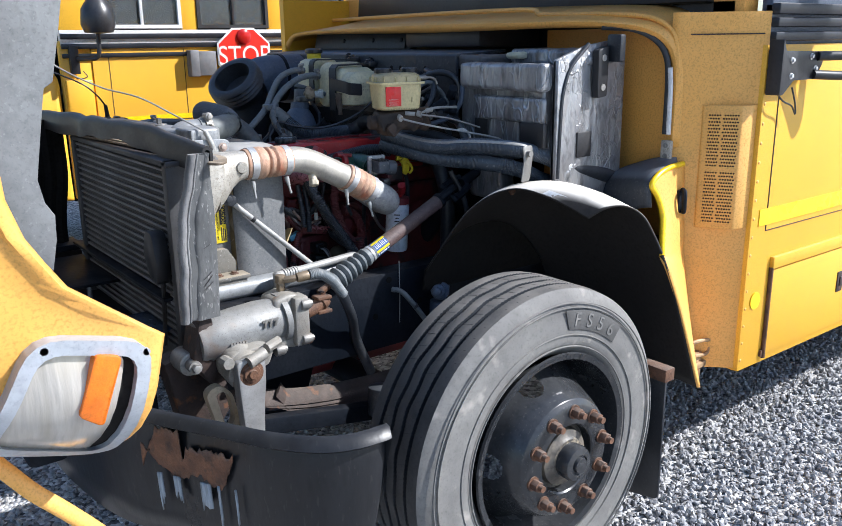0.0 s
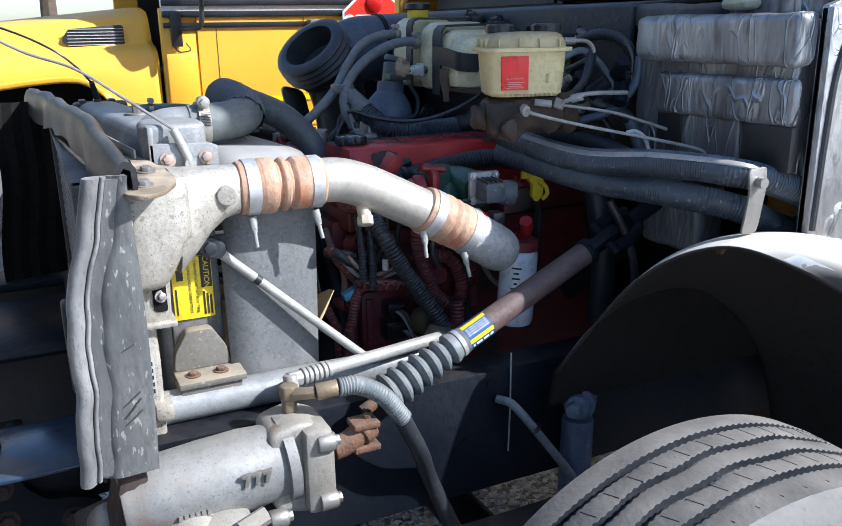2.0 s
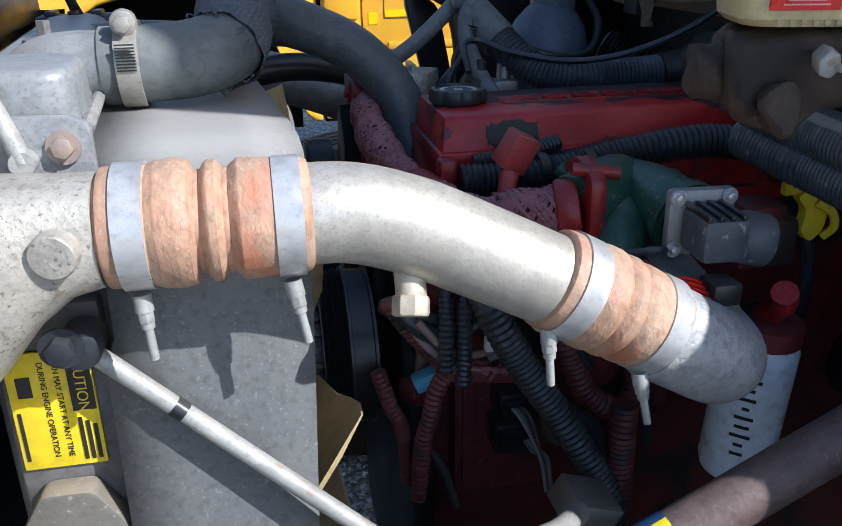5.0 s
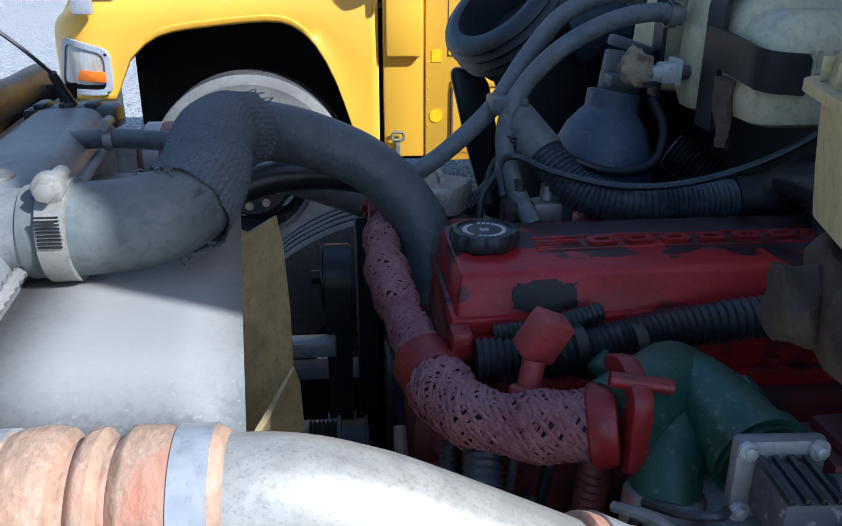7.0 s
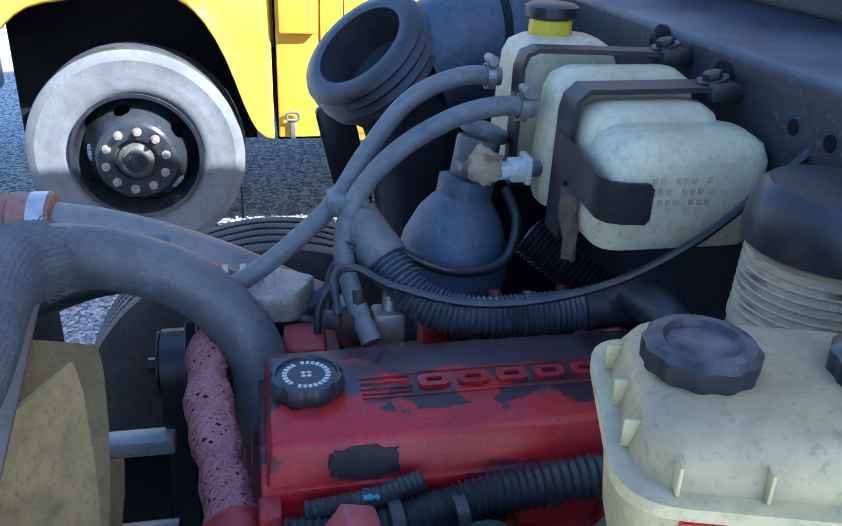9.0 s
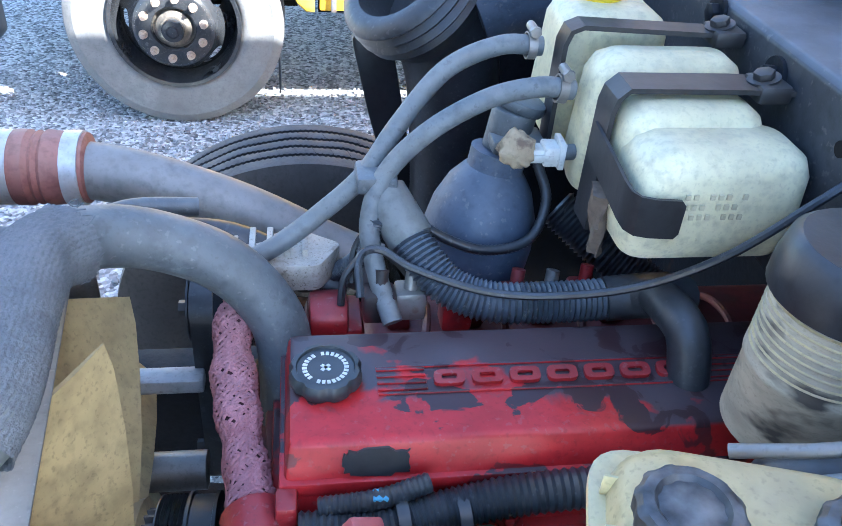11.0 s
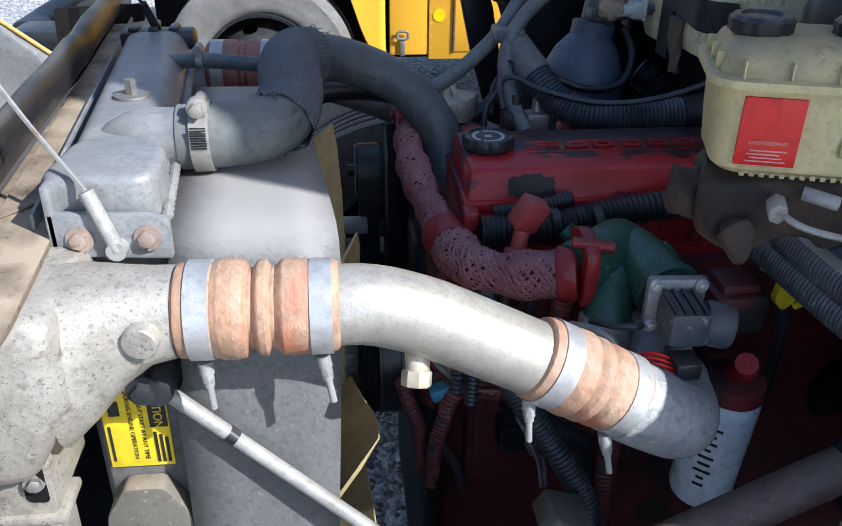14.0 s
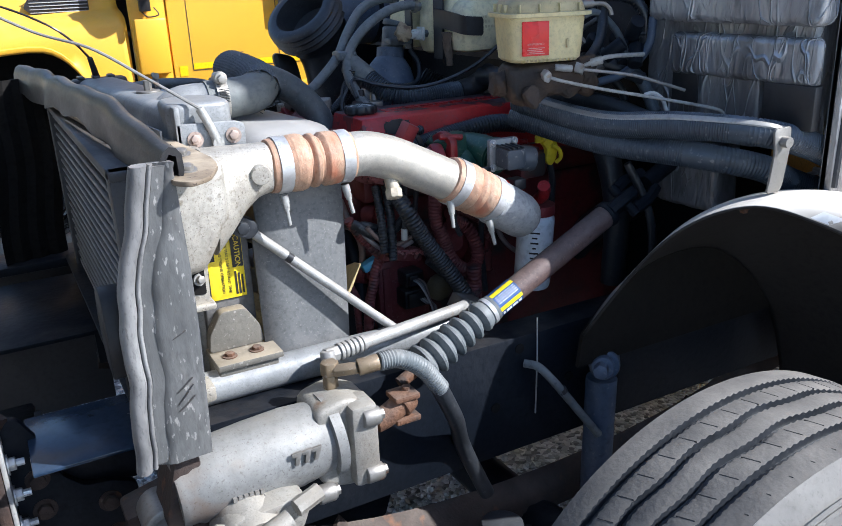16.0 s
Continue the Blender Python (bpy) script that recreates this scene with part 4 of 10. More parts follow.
BC = Vector((0.715, 1.74, 0))


def on_bumper(u, z, out):
    """A place u metres along the bumper's oblique face, at height z, out from the steel."""
    bulge = 0.008 - 0.012 * max(0.0, (0.70 - z) / 0.2)
    return BC + bd * u + bn * (out + bulge - 0.008) + Vector((0, 0, z))


def flake(us, top, low, out, material, name, label=""):
    """A ragged thin patch between two height profiles."""
    bm = B()
    n = len(us)
    rows = [[bm.verts.new(on_bumper(u, z + (t - z) * k, out)) for k in (0, 0.25, 0.5, 0.75, 1)] for u, t, z in zip(us, top, low)]
    for a_, b_ in zip(rows, rows[1:]):
        for k in range(4):
            bm.faces.new((a_[k], b_[k], b_[k + 1], a_[k + 1]))
    ob = part(name, done(bm), material, bumper, label)
    ob.modifiers.new("thick", "SOLIDIFY").thickness = 0.004
    return ob


n = 40
us = [-0.135 + 0.27 * i / n for i in range(n + 1)]
top = [(0.79 if u < -0.02 else 0.752) + 0.008 * rng.uniform(-1, 1) - (0.035 if -0.02 < u < 0.0 else 0) - 0.06 * max(0, (-0.09 - u) / 0.025) for u in us]
low = [0.672 + 0.012 * math.sin(u * 55) + 0.007 * rng.uniform(-1, 1) + (0.05 * max(0, (-0.085 - u) / 0.03)) + 0.03 * max(0, (u - 0.1) / 0.02) for u in us]
flake(us, top, low, 0.0075, RUST, "rust_patch", "bare rust where the paint has peeled")
SCRAPE = mat("pale_scrape", (0.3, 0.36, 0.42), (0.16, 0.18, 0.2), 0.6, scale=60, fine=150, bump=0.3, stretch=(3, 3, 0.2))
for u0, w0, h0 in ((-0.095, 0.014, 0.11), (-0.045, 0.02, 0.075), (0.035, 0.03, 0.085), (0.085, 0.006, 0.14), (0.135, 0.004, 0.12)):
    us = [u0 + w0 * i / 6 for i in range(7)]
    flake(us, [0.668] * 7, [0.668 - h0 * rng.uniform(0.55, 1) for _ in us], 0.0068, SCRAPE, "paint_scrape", "pale scraped streak")

# wheel arch: a black shell with an oblique front edge, its rim running back and down to the fender's foot
ARCH_RIM = [(2.042, 1.66, 1.135), (2.082, 1.625, 1.168), (2.145, 1.60, 1.171), (2.203, 1.58, 1.14), (2.237, 1.56, 1.085), (2.278, 1.53, 0.976), (2.328, 1.50, 0.807), (2.417, 1.47, 0.521)]
ARCH_CREST = [(1.905, 1.88, 1.217), (1.965, 1.865, 1.231), (2.05, 1.85, 1.231), (2.14, 1.83, 1.205), (2.205, 1.81, 1.15), (2.275, 1.79, 1.03), (2.33, 1.78, 0.85), (2.41, 1.77, 0.52)]
ARCH_BACK = [(1.725, 2.095, 0.93), (1.80, 2.10, 1.0), (1.90, 2.10, 1.05), (2.02, 2.10, 1.06), (2.12, 2.10, 1.03), (2.24, 2.10, 0.93), (2.33, 2.10, 0.78), (2.40, 2.10, 0.52)]


def spline(pts, k):
    """Catmull-Rom through the points, k 0..1."""
    P = [Vector(q) for q in pts]
    n_ = len(P) - 1
    i = min(n_ - 1, int(k * n_))
    t = k * n_ - i
    a, b, c, d = P[max(0, i - 1)], P[i], P[i + 1], P[min(n_, i + 2)]
    return 0.5 * (2 * b + (c - a) * t + (2 * a - 5 * b + 4 * c - d) * t * t + (3 * b - a - 3 * c + d) * t ** 3)


def arch_point(k, w, lift=0.0):
    """k 0 at the free front edge .. 1 at the rear foot, w 0 at the near rim .. 1 at the inner wall."""
    r_, c_, b_ = spline(ARCH_RIM, k), spline(ARCH_CREST, k), spline(ARCH_BACK, k)
    soft_ = 1.0 - 0.75 * k
    q1 = r_.lerp(c_, 0.5) + Vector((0.004, 0, 0.018 * soft_))
    q2 = c_.lerp(b_, 0.5) + Vector((0.004, 0, 0.064 * soft_))
    return spline([r_, q1, c_, q2, b_], w) + Vector((0, 0, lift))


bm = B()
grid = [[bm.verts.new(arch_point(i / 44, j / 32)) for j in range(33)] for i in range(45)]
for a, b in zip(grid, grid[1:]):
    for k in range(32):
        bm.faces.new((a[k], a[k + 1], b[k + 1], b[k]))
# dust on upward faces, made paler to hold the sun's glare as well
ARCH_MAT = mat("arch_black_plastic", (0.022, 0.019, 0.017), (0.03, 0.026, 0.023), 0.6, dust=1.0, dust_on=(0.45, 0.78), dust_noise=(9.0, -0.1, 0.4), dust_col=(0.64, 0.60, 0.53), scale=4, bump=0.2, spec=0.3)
arch = part("wheel_arch", done(bm), ARCH_MAT, bus, "black plastic wheel arch, dusty top with sun glare in its colour", smooth=60)
sol = arch.modifiers.new("thick", "SOLIDIFY")
sol.thickness, sol.offset = 0.006, 0
WALL_LOW = 0.86
bm = B()
wall_line = [spline(ARCH_BACK, i / 30) for i in range(31)]
prism(bm, [(q.x, q.z) for q in wall_line if q.z > WALL_LOW] + [(2.30, WALL_LOW), (1.715, WALL_LOW)], "y", 2.095, 2.105)
# the wall's shade is put into this near-black base colour
part("arch_inner_wall", bm, mat("shade_black_liner", (0.014, 0.012, 0.010), (0.018, 0.015, 0.012), 0.9, spec=0.1), bus)
bm = B()
loops = [[arch_point(k, w, l) for k, l in ((0.012, 0.0035), (0.012, 0.0055), (0.075, 0.0055), (0.075, 0.0035))] for w in np.linspace(0.03, 0.30, 10)]
rings(bm, loops)
part("arch_sticker", done(bm), WHITE, bus, "worn white sticker on the arch")
bm = cyl(B(), (1.965, 1.93, 1.213), (1.965, 1.93, 1.195), 0.012, seg=14)
hexbolt(bm, (1.965, 1.93, 1.196), (0, 0, -1), 0.008, 0.01)
part("arch_bolt", bm, RUST, bus, "small rusty bolt under the arch")
# yellow cowl fender behind the arch
FEN_NEAR = [(2.458, 1.62, 1.274), (2.377, 1.615, 1.270), (2.315, 1.61, 1.254), (2.275, 1.605, 1.224), (2.30, 1.60, 1.186), (2.315, 1.585, 1.123), (2.294, 1.565, 1.057), (2.272, 1.545, 1.0), (2.285, 1.524, 0.95), (2.332, 1.493, 0.80), (2.421, 1.463, 0.52)]
FEN_FAR = [(2.489, 1.631, 1.270), (2.489, 1.631, 1.262), (2.491, 1.628, 1.245), (2.492, 1.627, 1.215), (2.494, 1.625, 1.168), (2.497, 1.622, 1.10), (2.501, 1.618, 1.03), (2.503, 1.616, 0.97), (2.507, 1.612, 0.92), (2.525, 1.593, 0.75), (2.561, 1.555, 0.455)]
bm = B()
grid = []
for i in range(41):
    a, b = spline(FEN_NEAR, i / 40), spline(FEN_FAR, i / 40)
    grid.append([bm.verts.new(a.lerp(b, j / 6) + Vector((-0.3, -1, 0)).normalized() * 0.010 * math.sin(math.pi * j / 6)) for j in range(7)])
for a, b in zip(grid, grid[1:]):
    for k in range(6):
        bm.faces.new((a[k], a[k + 1], b[k + 1], b[k]))
fender = part("cowl_fender", done(bm), YELLOW_OLD, bus, "faded yellow cowl fender edge", smooth=60)
fender.modifiers.new("thick", "SOLIDIFY").thickness = 0.008
part("fender_bead", tube(B(), [Vector(q) + Vector((0, -0.004, 0)) for q in FEN_NEAR[:8]], 0.0095, 10), YELLOW_TAPE, bus, "bright yellow rolled bead")
bm = B()
near = [(2.44, 1.624, 1.278), (2.377, 1.622, 1.273), (2.315, 1.618, 1.257), (2.28, 1.612, 1.224), (2.275, 1.60, 1.15)]
far = [(2.50, 1.68, 1.285), (2.47, 1.75, 1.278), (2.407, 1.85, 1.235), (2.354, 1.95, 1.17), (2.273, 1.75, 1.09)]
grid = []
for i in range(21):
    a, b = spline(near, i / 20), spline(far, i / 20)
    grid.append([bm.verts.new(a.lerp(b, j / 8) + Vector((0, 0, 0.012 * math.sin(math.pi * j / 8)))) for j in range(9)])
for a, b in zip(grid, grid[1:]):
    for k in range(8):
        bm.faces.new((a[k], a[k + 1], b[k + 1], b[k]))
liner = part("fender_liner", done(bm), DUSTY_SHELF, bus, "dusty dark liner behind the arch", smooth=60)
liner.modifiers.new("thick", "SOLIDIFY").thickness = 0.006
part("liner_clip", ball(B(), (2.287, 1.607, 1.232), 0.011, 1, 0.7, 0.7, 12), WHITE, bus, "small pale clip")
# mud flap
flap = thing("mud_flap", "black rubber mud flap on a rusty bracket behind the wheel", "mud flap", (2.25, 1.62, 0.12))
bm = B()
prism(bm, rounded([(1.47, 0.6), (1.75, 0.6), (1.75, 0.17), (1.62, 0.12), (1.47, 0.15)], 0.02), "x", 2.235, 2.245, 0.002)
part("flap", turned(bm, Matrix.Translation((0, 0, 0))), RUBBER, flap)
bm = B()
box(bm, (2.22, 1.46, 0.59), (2.27, 1.76, 0.635), 0.004)
part("flap_bracket", bm, RUST, flap, "rusty steel bracket")

# cowl and cab
edge = [(3.93, 1.32), (3.93, 1.60), (3.86, 1.70), (3.72, 1.735), (3.2, 1.745), (2.69, 1.748), (2.2, 1.745), (1.95, 1.742), (1.82, 1.735), (1.73, 1.715), (1.68, 1.67), (1.66, 1.60), (1.655, 1.5), (1.655, 1.33)]
ep = curve_points([(0, y, z) for y, z in edge], 0.03)
bm = B()
loops = []
for p in ep:
    c = Vector((0, 2.69, 1.45))
    o = Vector((0, p.y - c.y, (p.z - c.z) * 2.2)).normalized()
    up = max(0.0, (p.z - 1.55) / 0.2)
    sw = 0.24 * min(1.0, max(0.0, (2.0 - p.y) / 0.34)) ** 1.4
    loops.append([Vector((x_ + sw * w_, p.y, p.z + 0.06 * up * lift_)) + o * out_ for x_, w_, lift_, out_ in ((2.215, 1, 0, -0.03), (2.205, 1, 0, -0.012), (2.205, 1, 0, 0), (2.215, 1, 0, 0.008), (2.25, 1, 0, 0.014), (2.45, 0.5, 0.5, 0.016), (2.62, 0.2, 1, 0.02))])
vs = [[bm.verts.new(q) for q in lp] for lp in loops]
for a, b in zip(vs, vs[1:]):
    for k in range(len(a) - 1):
        bm.faces.new((a[k], a[k + 1], b[k + 1], b[k]))
cowl = part("cowl", done(bm), YELLOW_OLD, bus, "faded yellow cowl over the engine bay", smooth=45)
cowl.modifiers.new("thick", "SOLIDIFY").thickness = 0.006
# drip rib along the cowl's top
bm = B()
tube(bm, [(2.50, 3.9, 1.80), (2.36, 3.0, 1.797), (2.33, 2.4, 1.795), (2.34, 2.22, 1.79), (2.33, 2.16, 1.772), (2.36, 1.9, 1.766), (2.42, 1.76, 1.752), (2.448, 1.69, 1.71), (2.452, 1.665, 1.64), (2.455, 1.658, 1.5)], 0.009, 8)
part("cowl_rib", bm, YELLOW_OLD, cowl)
# sloping dash panel above, up to the windscreen
bm = B()
prism(bm, [(2.56, 1.80), (2.575, 1.96), (2.62, 1.96), (2.64, 1.79)], "y", 1.64, 3.74, 0.01)
part("windscreen_base", bm, BLACK, bus, "black windscreen gasket")
bm = B()
prism(bm, [(2.58, 1.95), (2.42, 2.42), (2.432, 2.425), (2.595, 1.955)], "y", 1.62, 3.76)
part("windscreen", bm, GLASS, bus)
# corner posts and the panels over the cowl's corners
# mostly out of view: post and roof outlines are set by the shadow they cast
for y0, y1 in ((1.527, 1.64), (3.74, 3.914)):
    bm = B()
    prism(bm, [(2.6, 1.74), (2.6, 1.93), (2.58, 2.02), (2.53, 2.13), (2.44, 2.33), (2.36, 2.49), (2.31, 2.58), (2.32, 2.72), (2.39, 2.84), (2.41, 3.0), (2.48, 3.12), (2.6, 3.18), (2.72, 3.18), (2.72, 2.6), (2.68, 2.5), (2.68, 1.80), (2.68, 1.74)], "y", y0, y1, 0.0)
    part("corner_post", bm, YELLOW_OLD, bus, "faded yellow windscreen corner post")
bm = B()
prism(bm, [(2.43, 2.40), (2.365, 2.5), (2.315, 2.58), (2.325, 2.72), (2.39, 2.84), (2.41, 2.98), (2.48, 3.1), (2.6, 3.16), (2.74, 3.16), (2.8, 3.06), (6.5, 3.06), (6.5, 2.62), (2.72, 2.62), (2.46, 2.45)], "y", 1.527, 3.915, 0.0)
part("cab_roof", bm, YELLOW, bus, "yellow roof cap over the windscreen")
# firewall
bm = B()
box(bm, (2.60, 1.56, 0.6), (2.63, 3.9, 1.80))
part("firewall", bm, BLACK, bus, "dark firewall at the back of the engine bay")
bm = B()
prism(bm, [(1.665, 1.0), (1.665, 1.56), (1.69, 1.66), (1.75, 1.70), (1.9, 1.72), (2.3, 1.72), (2.3, 1.0)], "x", 2.50, 2.51, 0.0)
part("cowl_front_panel", bm, YELLOW_OLD, bus, "yellow front face of the cowl")
bm = B()
box(bm, (2.30, 2.32, 0.6), (2.32, 3.87, 1.60))
# dark side panel added to hide the yellow wall in the dark bay
box(bm, (1.95, 3.86, 0.55), (2.30, 3.875, 1.5))
part("bay_bulkhead", bm, CHASSIS, bus, "dark grimy bulkhead below the shelf with an added side panel")
# cab side
# oblique cowl panel from the corner of the opening back to the body side
bm = B()
prism(bm, [(2.452, 1.69), (2.449, 1.672), (2.455, 1.66), (2.466, 1.649), (2.56, 1.555), (2.645, 1.468), (2.66, 1.462), (2.66, 1.50), (2.48, 1.68), (2.475, 1.69)], "z", 0.53, 1.765, 0.0)
part("cowl_side", bm, YELLOW_OLD, bus, "faded yellow cowl side below the mirror", smooth=50)
bm = B()
prism(bm, [(2.478, 1.634), (2.642, 1.470), (2.640, 1.468), (2.476, 1.632)], "z", 1.693, 1.697)
part("cowl_seam", bm, RUST_DARK, bus)
bm = B()
box(bm, (2.641, 1.455, 0.52), (6.5, 1.50, 1.66), 0.003)
side = part("body_side", bm, YELLOW, bus, "pale yellow riveted side panel")
bm = B()
for i, z in enumerate(np.linspace(0.56, 1.47, 15)):
    ball(bm, (2.655, 1.455, z), 0.006, 1, 0.6, 1, 8)
for x in np.linspace(2.83, 3.5, 8):
    ball(bm, (x, 1.445, 0.905), 0.005, 1, 0.6, 1, 8)
tagged(part("rivets", bm, YELLOW_OLD, side), kind="stuff")
bm = B()
box(bm, (2.686, 1.4515, 1.05), (6.5, 1.456, 1.108), 0.0)
part("reflective_stripe", bm, YELLOW_TAPE, side, "bright reflective stripe")
bm = B()
cyl(bm, (2.712, 1.456, 0.775), (2.712, 1.451, 0.775), 0.032, seg=28)
part("reflector_dot", bm, YELLOW_TAPE, side, "round yellow reflector")
bm = B()
for x0, x1, z0, z1 in ((2.735, 2.7385, 1.03, 1.66), (2.735, 6.4, 1.027, 1.030)):
    box(bm, (x0, 1.4525, z0), (x1, 1.456, z1))
part("door_seam", bm, RUST_DARK, side, "dark panel seam")
bm = B()
box(bm, (2.80, 1.446, 0.55), (3.9, 1.456, 0.875), 0.003)
hatch = part("hatch_door", bm, YELLOW, side, "yellow lower hatch door")
bm = B()
cyl(bm, (2.792, 1.447, 0.54), (2.792, 1.447, 0.885), 0.008, seg=10)
box(bm, (2.775, 1.445, 0.545), (2.80, 1.456, 0.57), 0.002)
part("hatch_hinge", bm, RUST, hatch, "rusty piano hinge")
bm = B()
box(bm, (2.79, 1.438, 0.88), (3.9, 1.456, 0.925), 0.004)
part("hatch_rail", bm, YELLOW, side)
bm = B()
box(bm, (3.30, 1.442, 0.69), (3.345, 1.447, 0.775), 0.004)
box(bm, (3.315, 1.438, 0.715), (3.33, 1.443, 0.755), 0.003)
part("hatch_latch", bm, RUST_DARK, hatch, "recessed hatch latch")
bm = B()
for z0, z1, p in ((1.67, 1.70, 0.02), (1.715, 1.745, 0.03), (1.755, 1.79, 0.03)):
    box(bm, (2.66, 1.45 - p * 0.5, z0), (6.5, 1.49, z1), 0.006)
part("rub_rail", bm, RAIL_BLACK, side, "black rub rails under the windows")
bm = B()
box(bm, (2.66, 1.462, 1.66), (6.5, 1.50, 1.86), 0.003)
part("rail_band", bm, BLUEGREY, side)
bm = B()
box(bm, (2.66, 1.47, 1.86), (6.5, 1.475, 2.6))
part("side_window", bm, GLASS, side)
bm = B()
box(bm, (2.2, 3.88, 0.52), (6.5, 3.92, 1.9))
part("body_far_side", bm, YELLOW, bus)
bm = B()
box(bm, (2.64, 1.52, 0.6), (6.4, 3.88, 0.66))
part("cab_floor", bm, INSIDE, bus)
# perforated vent box, a wedge on the oblique panel
VA, VB = Vector((2.519, 1.596, 0)), Vector((2.578, 1.485, 0))
bm = B()
prism(bm, [(2.519, 1.600), (2.516, 1.592), (2.572, 1.487), (2.580, 1.482), (2.640, 1.470), (2.655, 1.485)], "z", 1.05, 1.468, 0.006)
vent = part("vent_box", bm, YELLOW_OLD, bus, "faded yellow perforated vent box")
# flat near-black discs carry the shade of the vent's holes
bm = B()
vd = (VB - VA).normalized()
vn = Vector((vd.y, -vd.x, 0))
for col in range(2):
    for row in range(2):
        for i in range(6):
            for j in range(16):
                p = VA + vd * (0.012 + col * 0.057 + i * 0.0082 + (0.004 if j % 2 else 0)) + Vector((0, 0, 1.075 + row * 0.192 + j * 0.0112)) + vn * 0.0035
                cyl(bm, p - vn * 0.002, p + vn * 0.001, 0.0034, seg=6)
part("vent_perforation", bm, INSIDE, vent, "rows of dark discs for the shade in round holes")
# hood latch on the cowl
bm = B()
tube(bm, [(2.43, 1.43, 0.665), (2.43, 1.43, 0.70), (2.44, 1.43, 0.71), (2.52, 1.43, 0.70), (2.53, 1.43, 0.69), (2.525, 1.43, 0.66), (2.51, 1.43, 0.648), (2.45, 1.43, 0.655), (2.43, 1.43, 0.665)], 0.007, 8)
box(bm, (2.455, 1.435, 0.565), (2.50, 1.462, 0.66), 0.006)
box(bm, (2.44, 1.425, 0.60), (2.515, 1.445, 0.625), 0.006)
cyl(bm, (2.478, 1.44, 0.54), (2.478, 1.44, 0.60), 0.012, seg=10)
part("hood_latch", turned(bm, Matrix.Translation((0.055, 0.11, -0.065))), mat("latch_pale_rust", (0.5, 0.36, 0.2), (0.3, 0.17, 0.08), 0.6, metal=0.2, scale=30, bump=0.3), bus, "over-centre hood latch, lightly rusted")
bm = B()
box(bm, (2.262, 1.435, 1.12), (2.30, 1.46, 1.20), 0.006)
tube(bm, [(2.285, 1.44, 1.20), (2.27, 1.42, 1.195), (2.265, 1.415, 1.16), (2.272, 1.42, 1.13), (2.29, 1.44, 1.125)], 0.008, 8)
part("hood_catch", turned(bm, Matrix.Translation((0.165, 0.165, -0.012))), CHASSIS, bus, "dark hood catch hook")
# weatherstrip
bm = B()
tube(bm, [(2.30, 1.86, 1.724), (2.37, 1.78, 1.715), (2.415, 1.725, 1.68), (2.435, 1.695, 1.63), (2.44, 1.684, 1.55), (2.44, 1.682, 1.37)], 0.011, 10)
part("weatherstrip", bm, RUBBER, bus, "black hood weatherstrip")
bm = B()
tube(bm, [(2.436, 1.676, 1.59), (2.434, 1.668, 1.52), (2.435, 1.666, 1.37)], 0.008, 8)
part("weatherstrip_tail", bm, WHITE, bus)
bm = B()
prism(bm, rounded([(1.652, 1.28), (1.692, 1.28), (1.692, 1.35), (1.652, 1.35)], 0.005), "x", 2.432, 2.447, 0.003)
cb = part("corner_bracket", bm, ALU, bus)
bolts("corner_bolt", [(2.432, 1.672, z) for z in (1.297, 1.333)], (-1, 0, 0), STEEL_DULL, cb, 0.006)
# mirror bracket
bm = B()
prism(bm, rounded([(2.64, 1.50), (2.66, 1.50), (2.72, 1.545), (2.86, 1.545), (2.90, 1.60), (2.90, 1.635), (2.66, 1.64), (2.64, 1.68)], 0.008), "y", 1.40, 1.45, 0.004)
part("mirror_bracket", bm, BLACK, bus, "black mirror bracket with tube arms")
bm = B()
tube(bm, [(2.86, 1.40, 1.62), (2.98, 1.33, 1.62), (3.08, 1.28, 1.615), (3.11, 1.265, 1.64), (3.115, 1.262, 1.75), (3.115, 1.262, 1.95)], 0.016, 10)
tube(bm, [(2.84, 1.40, 1.56), (2.97, 1.34, 1.555), (3.07, 1.285, 1.575), (3.11, 1.265, 1.64)], 0.016, 10)
part("mirror_arm", bm, BLACK, bus)
bolts("mirror_bolt", [(dx, 1.40, dz) for dx, dz in ((2.70, 1.61), (2.82, 1.62), (2.85, 1.58), (2.70, 1.56))], (0, -1, 0), STEEL, bus, 0.007)
bm = B()
tube(bm, [(2.66, 1.43, 1.52), (2.70, 1.42, 1.48), (2.76, 1.42, 1.46), (2.79, 1.42, 1.43), (2.78, 1.42, 1.47), (2.77, 1.43, 1.52)], 0.003, 6)
part("mirror_cable", bm, BLACK, bus)
bm = B()
lathe(bm, [(0.002, -0.012), (0.08, -0.01), (0.1, 0.02), (0.095, 0.1), (0.06, 0.15), (0.001, 0.16)], (3.10, 1.22, 1.92), (0.1, -0.2, 1), 28)
part("convex_mirror", bm, PLASTIC, bus)

# ---- chassis ----
frame_thing = thing("chassis_frame", "dusty black steel chassis rails and cross members", "chassis", (1.7, 2.15, 0.62))
for y0, y1, lo in ((2.17, 2.25, 2.17), (3.13, 3.21, 3.13)):
    bm = B()
    prism(bm, [(y0, 0.66), (y0, 0.925), (y1, 0.925), (y1, 0.917), (y0 + 0.01, 0.917), (y0 + 0.01, 0.668), (y1, 0.668), (y1, 0.66)], "x", 0.90, 3.2, 0.003)
    part("side_rail", bm, CHASSIS, frame_thing)
